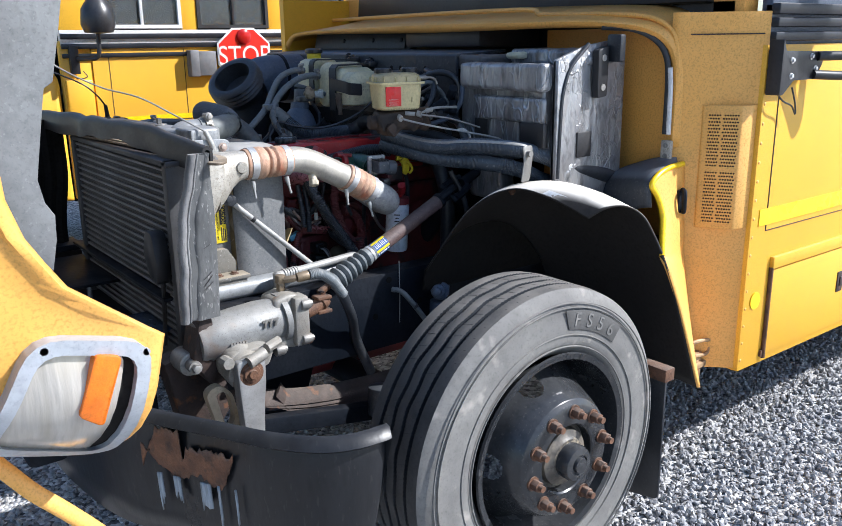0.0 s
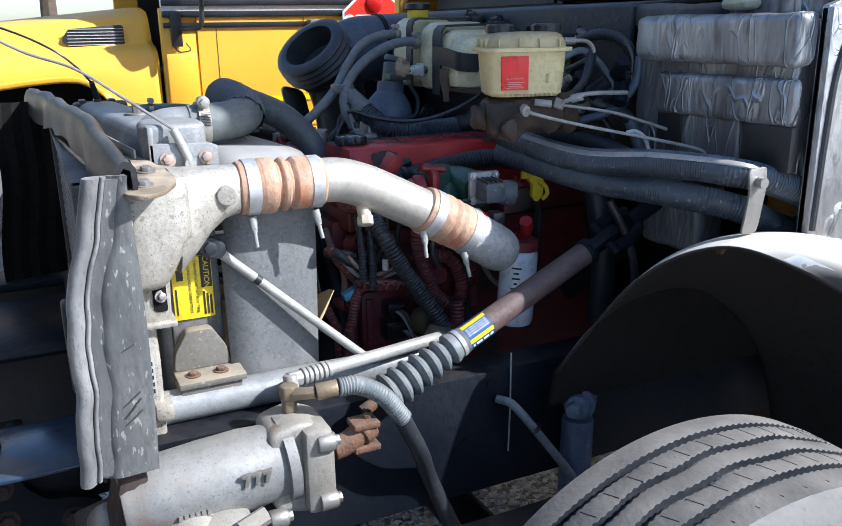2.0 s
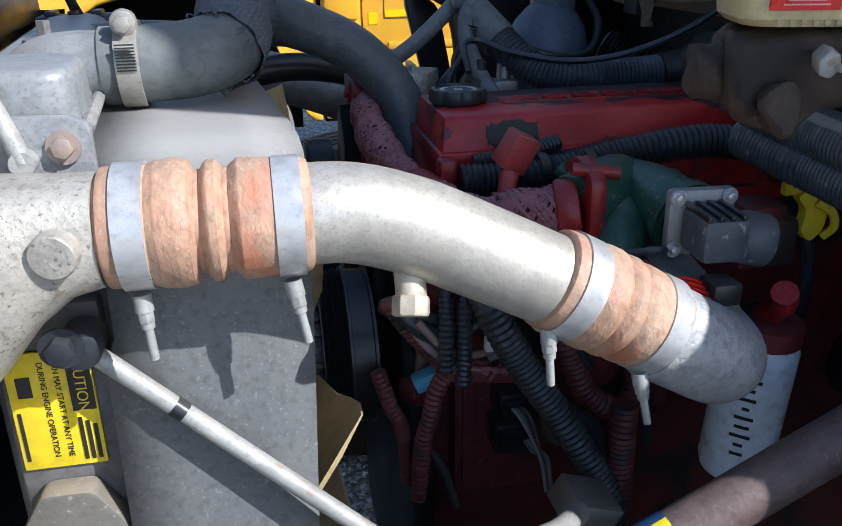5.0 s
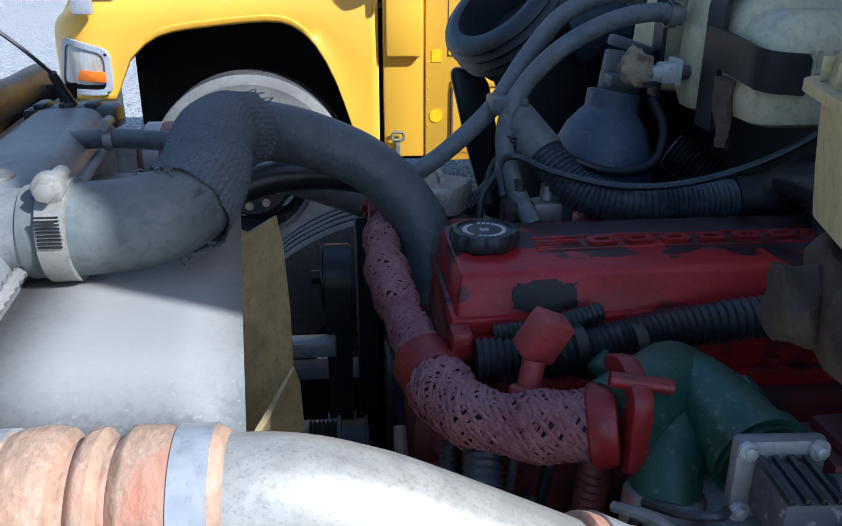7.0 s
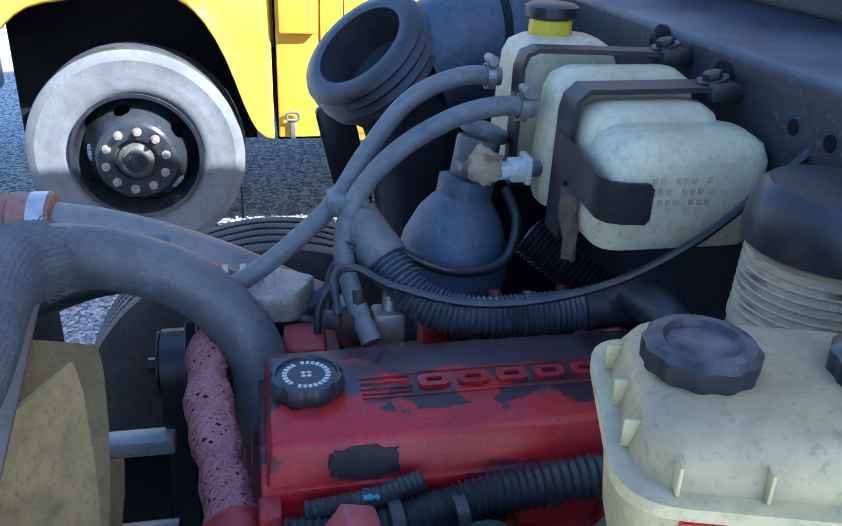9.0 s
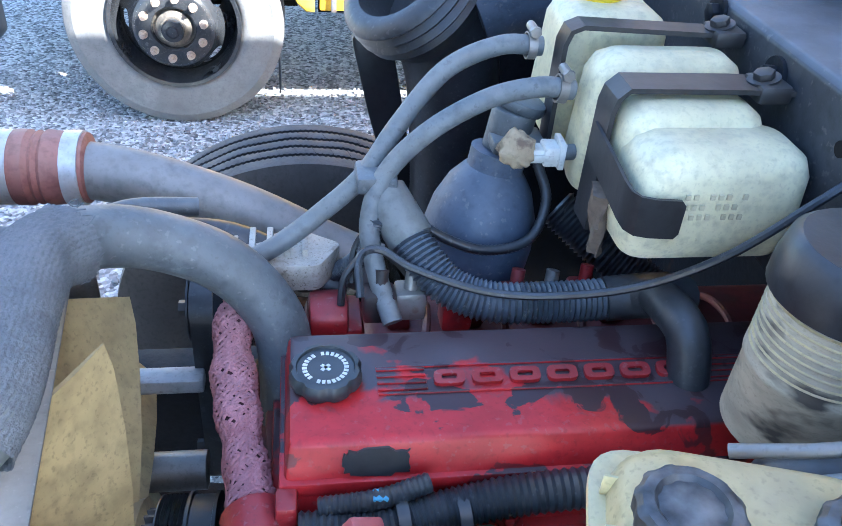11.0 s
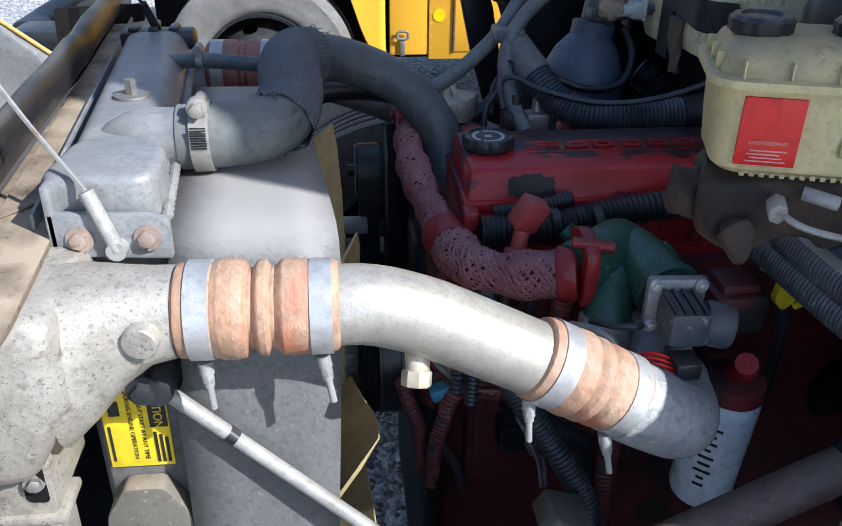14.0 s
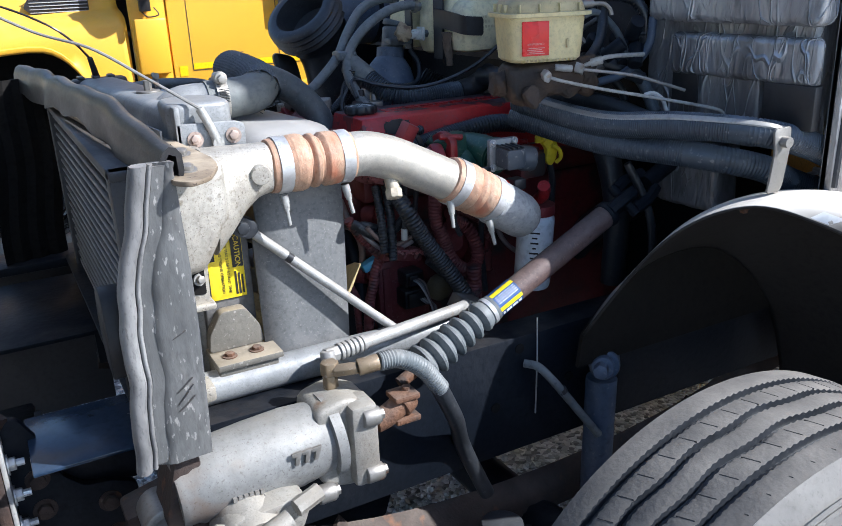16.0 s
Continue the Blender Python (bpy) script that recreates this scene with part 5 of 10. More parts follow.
# flat dark discs on the rail put the holes' shade into colour
for x, z in ((1.285, 0.84), (1.56, 0.78), (1.62, 0.90), (1.75, 0.80)):
    part("rail_hole", cyl(B(), (x, 2.1685, z), (x, 2.1665, z), 0.011, seg=14), INSIDE, frame_thing, "dark disc for the shade in a round hole")
bm = B()
prism(bm, rounded([(0.655, 0.90), (0.69, 0.90), (0.72, 0.845), (0.745, 0.76), (0.78, 0.725), (0.83, 0.72), (0.875, 0.70), (0.885, 0.42), (0.66, 0.40)], 0.012), "y", 2.43, 2.45, 0.003)
part("front_plate", bm, CHASSIS, frame_thing, "black bolted front plate")
bm = B()
prism(bm, [(0.652, 0.90), (0.660, 0.90), (0.660, 0.40), (0.652, 0.40)], "y", 2.36, 2.44, 0.002)
part("front_flange", bm, SHEET, frame_thing, "pale worn steel flange")
bolts("plate_bolt", [(x, 2.43, z) for x, z in ((0.703, 0.768), (0.705, 0.70), (0.708, 0.63), (0.82, 0.676), (0.825, 0.60))], (0, -1, 0), RUST_DARK, frame_thing, 0.015, 0.014, "rusty bolt")
for z in (0.83, 0.765, 0.70, 0.635, 0.57):
    bm = hexbolt(B(), (0.662, 2.40, z), (1, 0, 0), 0.013, 0.014)
    cyl(bm, (0.662, 2.40, z), (0.69, 2.40, z), 0.007, seg=8)
    part("flange_bolt", bm, STEEL, frame_thing, "bright zinc bolt")
bm = B()
box(bm, (0.70, 2.30, 0.845), (0.93, 2.52, 0.853), 0.003)
# blue base puts the sky's reflection into the dark steel's colour
part("support_bracket", bm, mat("sky_tinted_steel", (0.018, 0.04, 0.085), (0.03, 0.055, 0.10), 0.2, dust=0.2, dust_col=(0.15, 0.18, 0.22), bump=0.1), frame_thing, "dark support bracket with sky reflection in its blue")
part("bracket_gusset", box(B(), (0.72, 2.462, 0.56), (0.735, 2.56, 0.844), 0.003), CHASSIS, frame_thing)
part("bracket_web", box(B(), (0.72, 2.45, 0.70), (0.90, 2.46, 0.844), 0.003), CHASSIS, frame_thing)
bm = B()
box(bm, (0.87, 2.25, 0.955), (0.95, 3.2, 0.965), 0.002)
box(bm, (0.60, 2.75, 0.90), (0.90, 3.2, 0.91), 0.002)
part("radiator_support", bm, CHASSIS, frame_thing, "dark radiator support channel")
bm = B()
cyl(bm, (0.875, 2.09, 0.81), (0.875, 2.17, 0.81), 0.035, seg=20, bev=0.006)
cyl(bm, (0.872, 2.05, 0.813), (0.875, 2.10, 0.81), 0.019, seg=14)
cyl(bm, (0.87, 2.03, 0.815), (0.872, 2.055, 0.813), 0.013, seg=6, bev=0.002)
part("spring_pin", bm, STEEL_DULL, frame_thing, "spring hanger pin")
bm = B()
prism(bm, [(0.82, 0.80), (0.90, 0.82), (1.0, 0.74), (1.02, 0.62), (0.95, 0.52), (0.86, 0.60)], "y", 2.16, 2.24, 0.01)
part("spring_hanger", bm, RUST_DARK, frame_thing, "rusty spring hanger")
# cream towing eye
bm = B()
frame_ring(bm, rounded([(0.885, 0.735), (0.925, 0.755), (0.965, 0.72), (0.985, 0.62), (0.955, 0.575), (0.92, 0.60)], 0.02), rounded([(0.915, 0.725), (0.935, 0.732), (0.955, 0.712), (0.968, 0.64), (0.952, 0.61), (0.935, 0.63)], 0.012), 2.06, 2.03, 2.06)
part("tow_eye", bm, mat("bone_paint", (0.6, 0.5, 0.34), (0.45, 0.36, 0.24), 0.6, bump=0.3), frame_thing, "bone-coloured towing eye")
# hinge frame of the hood: brown casting with triangular openings
bm = B()
tube(bm, [(0.30, 2.75, 1.10), (0.45, 2.6, 1.05), (0.60, 2.48, 0.93), (0.655, 2.42, 0.89)], 0.03, 8, flat=0.6)
tube(bm, [(0.32, 2.72, 1.08), (0.38, 2.60, 0.92), (0.42, 2.50, 0.75), (0.5, 2.4, 0.62)], 0.02, 8, flat=0.6)
tube(bm, [(0.52, 2.55, 1.02), (0.56, 2.5, 0.9), (0.60, 2.46, 0.75), (0.63, 2.42, 0.62)], 0.018, 8, flat=0.6)
box(bm, (0.63, 2.36, 0.40), (0.652, 2.45, 0.92), 0.005)
part("hinge_casting", bm, RUST_DARK, frame_thing, "brown rusty hood hinge casting")
bm = B()
box(bm, (0.45, 2.25, 0.55), (0.56, 3.15, 0.78), 0.02)
box(bm, (0.6, 2.46, 0.50), (0.72, 3.13, 0.60), 0.01)
part("front_crossmember", bm, CHASSIS, frame_thing)
# axle, springs and steering linkage under the engine
axle = thing("front_axle", "rusty dark front axle beam with leaf springs", "axle", (1.69, 2.7, 0.4))
bm = B()
tube(bm, [(1.69, 1.70, 0.53), (1.69, 1.9, 0.52), (1.69, 2.1, 0.44), (1.69, 2.7, 0.42), (1.69, 3.3, 0.44), (1.69, 3.5, 0.52), (1.69, 3.7, 0.53)], 0.055, 10)
part("axle_beam", bm, CHASSIS, axle)
for y in (2.21, 3.17):
    bm = B()
    for k in range(4):
        tube(bm, [(0.90 + k * 0.1, y, 0.66 - k * 0.02), (1.3, y, 0.55 - k * 0.014), (1.69, y, 0.52 - k * 0.014), (2.1, y, 0.55 - k * 0.014), (2.5 - k * 0.1, y, 0.64 - k * 0.02)], 0.03, 6, flat=0.2, step=0.08)
    part("leaf_spring", bm, RUST_DARK, axle)
bm = B()
cyl(bm, (1.80, 2.13, 0.42), (1.808, 2.128, 0.80), 0.034, seg=18, bev=0.005)
part("shock_absorber", bm, BLUEGREY, axle, "dusty dark shock absorber")
bm = B()
cyl(bm, (1.785, 2.095, 0.845), (1.832, 2.15, 0.835), 0.033, seg=18, bev=0.006)
cyl(bm, (1.762, 2.075, 0.853), (1.785, 2.10, 0.846), 0.024, seg=18, bev=0.004)
cyl(bm, (1.735, 2.05, 0.862), (1.762, 2.078, 0.853), 0.016, seg=6, bev=0.003)
part("shock_eye", bm, BLUEGREY, axle, "dusty shock eye with a bolt")
bm = B()
cyl(bm, (1.52, 2.09, 0.46), (1.525, 2.095, 0.56), 0.045, seg=18, bev=0.006)
part("bump_stop", bm, RUBBER, axle)
bm = B()
box(bm, (-0.36, -0.022, -0.03), (0.36, 0.022, 0.03), 0.008, Matrix.Translation((1.36, 2.16, 0.475)) @ Euler((0, radians(8.5), radians(-3.5))).to_matrix().to_4x4())
part("drag_link", bm, CHASSIS, axle, "dark steering drag link")
bm = B()
prism(bm, [(1.12, 0.62), (1.28, 0.66), (1.40, 0.62), (1.36, 0.50), (1.22, 0.42), (1.14, 0.48)], "y", 2.30, 2.42, 0.02)
part("oil_pan_corner", bm, CHASSIS, axle)


# ---- radiator pack ----
def slant(bm, at=2.40):
    for v in bm.verts:
        v.co.x -= 0.10 * (v.co.y - at)
    return bm


rad = thing("radiator", "aluminium radiator and charge air cooler pack, grey tanks", "radiator", (1.0, 2.7, 0.78))
bm = B()
box(bm, (0.905, 2.20, 0.80), (0.953, 3.12, 1.37), 0.004)
part("cooler_core", bm, mat("cooler_fins", (0.03, 0.03, 0.032), (0.05, 0.05, 0.052), 0.6, fine=300, bump=0.6), rad, "dark charge air cooler core")
bm = B()
box(bm, (0.0, 2.225, -0.0045), (0.010, 3.10, 0.0045), 0.003)
core_tube = part("core_tube", bm, mat("core_tube_grey", (0.22, 0.22, 0.225), (0.15, 0.15, 0.155), 0.5, metal=0.3, dust=0.3, fine=200, bump=0.3), rad)
for k in range(26):
    ob = core_tube if k == 0 else new("core_tube", core_tube.data)
    ob.parent = rad
    ob.matrix_parent_inverse = Matrix.Translation(rad.location).inverted()
    ob.location = (0.896, 0, 0.825 + k * 0.0217)
bm = B()
for y in (2.205, 3.11):
    box(bm, (0.888, y - 0.022, 0.79), (0.95, y + 0.012, 1.374), 0.004)
box(bm, (0.888, 2.18, 1.358), (0.955, 3.12, 1.374), 0.004)
part("core_frame", bm, mat("frame_dark_grey", (0.09, 0.09, 0.092), (0.06, 0.06, 0.062), 0.5, metal=0.3, dust=0.3), rad)
# latch bracket in front of the core
bm = B()
prism(bm, rounded([(2.235, 1.01), (2.30, 1.03), (2.33, 1.10), (2.30, 1.17), (2.25, 1.165), (2.225, 1.08)], 0.02), "x", 0.85, 0.895, 0.006)
part("core_bracket", bm, BLACK, rad, "black bracket on the core")
bm = B()
tube(bm, [(0.885, 2.32, 0.80), (0.88, 2.28, 0.92), (0.875, 2.25, 1.04)], 0.007, 8)
part("core_brace", bm, BLACK, rad)
# cast end tank with the outlet to the charge pipe
bm = B()
prism(bm, [(0.955, 1.19), (0.955, 1.372), (1.0, 1.378), (1.06, 1.375), (1.06, 1.285), (1.035, 1.235), (1.012, 1.195)], "y", 2.165, 2.33, 0.018, 3)
sec = []
for x, zc, hz, hy in ((1.04, 1.29, 0.088, 0.078), (1.07, 1.305, 0.073, 0.066), (1.10, 1.322, 0.055, 0.052), (1.125, 1.331, 0.045, 0.045), (1.15, 1.334, 0.042, 0.042)):
    sec.append([Vector((x, 2.25 + hy * math.copysign(abs(math.cos(q)) ** 0.75, math.cos(q)), zc + hz * math.copysign(abs(math.sin(q)) ** 0.75, math.sin(q)))) for q in (2 * math.pi * i / 24 for i in range(24))])
t = done(rings(B(), sec))
join(bm, t)
end_tank = part("end_tank", bm, ALU, rad, "pitted cast aluminium end tank")
bm = B()
lathe(bm, [(0.017, -0.03), (0.017, -0.002), (0.0155, 0.0), (0.012, 0.0005), (0.001, 0.0005)], (1.124, 2.194, 1.333), (-0.08, -1, -0.05), 26)
part("tank_plug", bm, ALU, end_tank)
bm = B()
prism(bm, rounded([(0.955, 1.128), (0.955, 1.22), (1.02, 1.222), (1.018, 1.18), (1.016, 1.132)], 0.008), "y", 2.196, 2.30, 0.008)
prism(bm, rounded([(0.945, 0.79), (0.945, 1.14), (0.99, 1.14), (0.992, 1.06), (0.988, 0.79)], 0.01), "y", 2.206, 2.30, 0.012, 3)
box(bm, (0.95, 2.190, 1.122), (1.024, 2.25, 1.134), 0.004)
box(bm, (0.972, 2.19, 0.955), (1.004, 2.24, 0.985), 0.006)
part("tank_column", bm, ALU, end_tank, "rounded cast tank column")
# no opening is cut: a thin dark plate paints the recess's shade
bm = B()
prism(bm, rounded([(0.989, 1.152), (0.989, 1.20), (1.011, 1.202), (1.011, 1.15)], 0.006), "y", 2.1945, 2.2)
part("recess_shade", bm, INSIDE, end_tank, "dark plate for the shade in a square recess")
part("recess_bolt", hexbolt(B(), (1.001, 2.194, 1.178), (0.3, -1, 0.2), 0.007, 0.01), STEEL_DULL, end_tank)
for z in (1.20, 1.10):
    bm = B()
    lathe(bm, [(0.0045 + 0.001 * (i % 2), 0.0022 * i) for i in range(13)], (0.955, 2.19, z), (0.75, -0.65, 0.1), 12)
    part("tank_stud_end", bm, PALE_CONN, end_tank, "threaded stud end")
# serial plate, unreadable
bm = B()
box(bm, (0.962, 2.2025, 1.0), (0.98, 2.2055, 1.07), 0.001)
part("serial_plate", bm, SHEET, end_tank)
bm = B()
for k in range(5):
    box(bm, (0.965, 2.2015, 1.006 + k * 0.0125), (0.977, 2.2022, 1.013 + k * 0.0125))
part("serial_bars", bm, INK, end_tank)
# top bracket that carries the seal
bm = B()
prism(bm, rounded([(0.89, 3.36), (0.955, 3.34), (0.957, 2.7), (1.015, 2.416), (1.036, 2.149), (1.03, 2.09), (1.0, 2.02), (0.969, 2.0), (0.95, 2.02), (0.944, 2.10), (0.945, 2.292), (0.895, 2.967)], 0.02), "z", 1.3765, 1.3845, 0.002)
tb = part("seal_bracket", bm, mat("dirty_bracket", (0.26, 0.205, 0.145), (0.17, 0.13, 0.09), 0.6, metal=0.1, dust=0.85, dust_noise=(16.0, 0.35, 0.6), dust_col=(0.47, 0.39, 0.285), speck=0.85, speck_col=(0.05, 0.036, 0.028), spot=(0.05, 0.035, 0.03), spot_scale=17, spot_at=0.62, scale=10, bump=0.4), rad, "dirty stained steel bracket")
bolts("bracket_bolt", [(0.98, 2.07, 1.386), (1.0, 2.19, 1.386)], (0, -0.15, 1), STEEL_DULL, tb, 0.0095, 0.009)
# flap seal on its rail along the top
SEAL_LINE = [(0.966, 2.045, 1.424), (0.953, 2.25, 1.440), (0.943, 2.46, 1.453), (0.917, 2.85, 1.455), (0.878, 3.28, 1.452), (0.87, 3.36, 1.45)]
bm = B()
loops = []
for i in range(111):
    k = i / 110
    c = spline(SEAL_LINE, k)
    y = c.y
    w = 0.0022 * math.sin(y * 11) + 0.0014 * math.sin(y * 29 + 1) - 0.006 * math.exp(-((y - 2.93) / 0.04) ** 2)
    hang = 0.066 + 0.008 * math.sin(y * 8 + 2) + 0.004 * math.sin(y * 21)
    c = c + Vector((0.5 * w, 0, w))
    loops.append([c + Vector((u, 0, v)) for u, v in ((0.002, -0.048), (0.006, -0.03), (0.005, -0.008), (-0.002, 0.002), (-0.011, 0.004), (-0.02, -0.002), (-0.027, -0.018), (-0.03 + w, -hang), (-0.024 + w, -hang), (-0.021, -0.02), (-0.012, -0.006), (-0.003, -0.010), (-0.002, -0.03), (-0.004, -0.048))])
rings(bm, loops)
# pale upward faces hold both dust and the seal's lit upper edge
part("bulb_seal", done(bm), mat("stained_seal", (0.016, 0.016, 0.018), (0.026, 0.024, 0.023), 0.42, dust=0.35, dust_on=(0.6, 1.0), dust_noise=(10.0, 0.4, 0.7), dust_col=(0.32, 0.29, 0.255), scale=16, bump=0.4, speck=0.4, speck_col=(0.05, 0.045, 0.04), stretch=(1, 0.35, 1), rvar=0.2), rad, "black flap seal, top grey with dust and its lit edge", smooth=70)
part("seal_hole", cyl(B(), (0.962, 2.10, 1.412), (0.970, 2.10, 1.414), 0.006, seg=12), INSIDE, rad)
bm = B()
prism(bm, [(0.955, 2.36), (0.99, 2.40), (0.909, 3.28), (0.87, 3.28)], "z", 1.386, 1.3885, 0.0)
part("channel_floor", bm, tb.data.materials[0], rad, "stained steel channel beside the tank")
bm = B()
prism(bm, [(0.993, 1.376), (0.993, 1.402), (0.997, 1.402), (0.997, 1.376)], "y", 2.335, 3.28, 0.001)
slant(bm)
part("channel_edge", bm, ALU_TANK, rad, "thin upright flange of the channel")
# side baffles of rubber
def free_edge(z):
    return 0.848 + 0.049 * max(0.0, (z - 1.0) / 0.4) ** 2.2


def baffle_strip(cols):
    """A strip down the baffle: cols gives (offset from the free edge or None for the fixed edge, depth)."""
    loops = []
    for i in range(45):
        k = i / 44
        z = 1.408 - 0.458 * k
        w = 0.0036 * math.sin(z * 24 + 0.6) + 0.0014 * math.sin(z * 57 + 2) + 0.0006 * math.sin(z * 111)
        xl = free_edge(z) + w
        xr = 0.954 + 0.006 * math.sin(k * 3.1)
        yb = 2.035 + 0.01 * k
        loops.append([Vector((xr if u is None else xl + u, yb + v + 0.4 * w, z)) for u, v in cols])
    return done(rings(B(), loops))


baffle = part("side_baffle", baffle_strip([(0.044, 0.004), (0.046, 0.001), (0.056, -0.002), (None, 0.002), (None, 0.012), (0.05, 0.014), (0.01, 0.018)]), SEAL, rad, "weathered grey rubber side baffle", smooth=60)
part("baffle_bead", baffle_strip([(0.021, 0.016), (0.004, 0.016), (-0.003, 0.006), (-0.002, -0.005), (0.003, -0.011), (0.010, -0.0125), (0.016, -0.009), (0.020, -0.002), (0.0212, 0.008)]), SEAL_PALE, baffle, "pale worn rubber bead", smooth=70)
part("baffle_bead", baffle_strip([(0.0215, 0.014), (0.0215, 0.002), (0.0235, -0.002), (0.0265, -0.002), (0.0285, 0.002), (0.0285, 0.014)]), SEAL_PALE, baffle, "pale worn rubber bead", smooth=70)
loops = []
for i in range(150):
    k = i / 149
    z = 1.404 - 0.45 * k
    xl = free_edge(z) + 0.0036 * math.sin(z * 24 + 0.6) + 0.0014 * math.sin(z * 57 + 2) + 0.0006 * math.sin(z * 111)
    d = 0.0006 if i % 2 else 0.0
    loops.append([Vector((xl + u, 2.035 + 0.01 * k + v, z)) for u, v in ((0.029, 0.012), (0.029, 0.003 + d), (0.046, 0.002 + d), (0.046, 0.012))])
part("baffle_ribs", done(rings(B(), loops)), SEAL, baffle, "finely ribbed rubber strip")
for k, (z, h) in enumerate(((1.075, 0.010), (1.06, 0.014), (1.045, 0.010), (1.155, 0.006), (1.22, 0.005))):
    sl = B()
    tube(sl, [(0.915, 2.0405, z - h), (0.928, 2.0395, z), (0.94, 2.0405, z + h)], 0.0012, 6)
    part("baffle_crease", sl, SEAL_DARK, baffle, "dark crease")
bm = B()
K = 16
loops = []
for i in range(K + 1):
    z = 1.42 - 0.48 * i / K
    w = 0.006 * math.sin(z * 17)
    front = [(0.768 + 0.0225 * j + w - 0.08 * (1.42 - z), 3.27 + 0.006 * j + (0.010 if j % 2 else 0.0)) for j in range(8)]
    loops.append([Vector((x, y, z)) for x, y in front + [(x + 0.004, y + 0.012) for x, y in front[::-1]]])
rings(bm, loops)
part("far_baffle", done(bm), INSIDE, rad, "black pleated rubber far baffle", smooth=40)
bm = B()
box(bm, (0.64, 3.25, 0.915), (0.92, 3.40, 0.94), 0.006)
part("far_support", bm, CHASSIS, rad)
# black sheet added where there is only a dark void; hides the gravel
part("far_void_sheet", box(B(), (0.58, 3.40, 0.42), (0.95, 3.412, 0.92), 0.004), BLACK, rad, "black sheet added for the shade below the baffle")
# radiator tank behind, aslant like the whole pack
bm = B()
prism(bm, rounded([(1.008, 0.80), (1.008, 1.395), (1.022, 1.432), (1.104, 1.434), (1.123, 1.405), (1.123, 0.80)], 0.022), "y", 2.335, 3.02, 0.016, 4)
slant(bm)
tank = part("radiator_tank", bm, ALU_TANK, rad, "dusty grey radiator top tank")
bm = B()
lathe(bm, [(0.004, -0.022), (0.020, -0.004), (0.031, 0.016), (0.0355, 0.036), (0.0365, 0.06), (0.0355, 0.09), (0.038, 0.094), (0.038, 0.10), (0.033, 0.10)], (1.045, 2.505, 1.418), (1, 0.0, 0.02), 32)
part("hose_neck", bm, ALU_TANK, tank)
bm = B()
prism(bm, rounded([(1.012, 2.329), (1.128, 2.329), (1.126, 2.42), (1.10, 2.455), (1.06, 2.46), (1.02, 2.44)], 0.028), "z", 1.37, 1.442, 0.018, 4)
part("tank_step", bm, ALU_TANK, tank)
bm = B()
cyl(bm, (1.045, 2.63, 1.43), (1.045, 2.63, 1.437), 0.024, seg=24, bev=0.002)
cyl(bm, (1.045, 2.63, 1.437), (1.045, 2.63, 1.456), 0.008, seg=6)
part("tank_stud", bm, STEEL_DULL, tank, "stud with washer")
bm = B()
prism(bm, rounded([(1.022, 1.365), (1.14, 1.358), (1.14, 1.402), (1.125, 1.408), (1.022, 1.412)], 0.005), "y", 2.312, 2.322, 0.002)
box(bm, (1.022, 2.312, 1.365), (1.032, 2.345, 1.44), 0.003)
tbk = part("tank_bracket", bm, ALU_TANK, tank, "bent sheet bracket with two bolts")
bolts("tank_bracket_bolt", [(x, 2.311, 1.384) for x in (1.052, 1.118)], (0, -1, 0.1), mat("rusty_zinc_bolt", (0.42, 0.33, 0.28), (0.3, 0.22, 0.18), 0.5, metal=0.4, speck=0.5, speck_col=(0.15, 0.08, 0.05)), tbk, 0.0092, 0.009)
bm = B()
tube(bm, [(1.088, 2.305, 1.375), (1.08, 2.306, 1.40), (1.066, 2.312, 1.435)], 0.008, 10)
cyl(bm, (1.088, 2.298, 1.375), (1.088, 2.312, 1.375), 0.010, seg=14)
part("cable_end", bm, PALE_CONN, tbk)
# gasket strip with teeth between tank and shroud
strip = ribbed(B(), [(1.128 - 0.10 * (y - 2.40), y, 1.396) for y in (2.33, 2.5, 2.7, 2.85, 3.0)], 0.0065, 0.011, 0.35, 8)
part("strip_seal", strip, mat("strip_grey", (0.34, 0.33, 0.31), (0.2, 0.195, 0.19), 0.6, speck=0.4), tank, "ribbed pale edging strip")
bm = B()
box(bm, (0.945, 3.005, 1.40), (1.07, 3.055, 1.432), 0.008)
tec = part("tank_end_cap", bm, PLASTIC, tank, "black plastic lattice cap")
for k in range(3):
    part("cap_rib", box(B(), (0.96 + k * 0.034, 3.01, 1.43), (0.975 + k * 0.034, 3.05, 1.438), 0.002), PLASTIC, tank)
# thin overflow nipple and hose on the tank
bm = B()
tube(bm, [(1.05, 2.85, 1.42), (1.10, 2.845, 1.424), (1.18, 2.835, 1.42), (1.24, 2.86, 1.405), (1.30, 2.93, 1.395), (1.38, 2.95, 1.385)], 0.012, 10)
part("overflow_hose", bm, HOSE, tank)
bm = B()
clampband(bm, (1.102, 2.844, 1.424), (1, 0, 0), 0.0125, 0.010)
part("overflow_clamp", bm, STEEL_DULL, tank)
# fan shroud
prof = [(2.275, 0.78), (2.278, 0.95), (2.285, 1.10), (2.292, 1.22), (2.306, 1.325), (2.326, 1.362), (2.37, 1.376), (2.50, 1.378), (2.64, 1.378), (2.80, 1.378), (2.88, 1.372), (2.94, 1.34), (2.985, 1.27), (3.01, 1.18), (3.02, 1.05), (3.02, 0.8)]
pp = curve_points([(0, y, z) for y, z in prof], 0.025)
bm = B()
rows = []
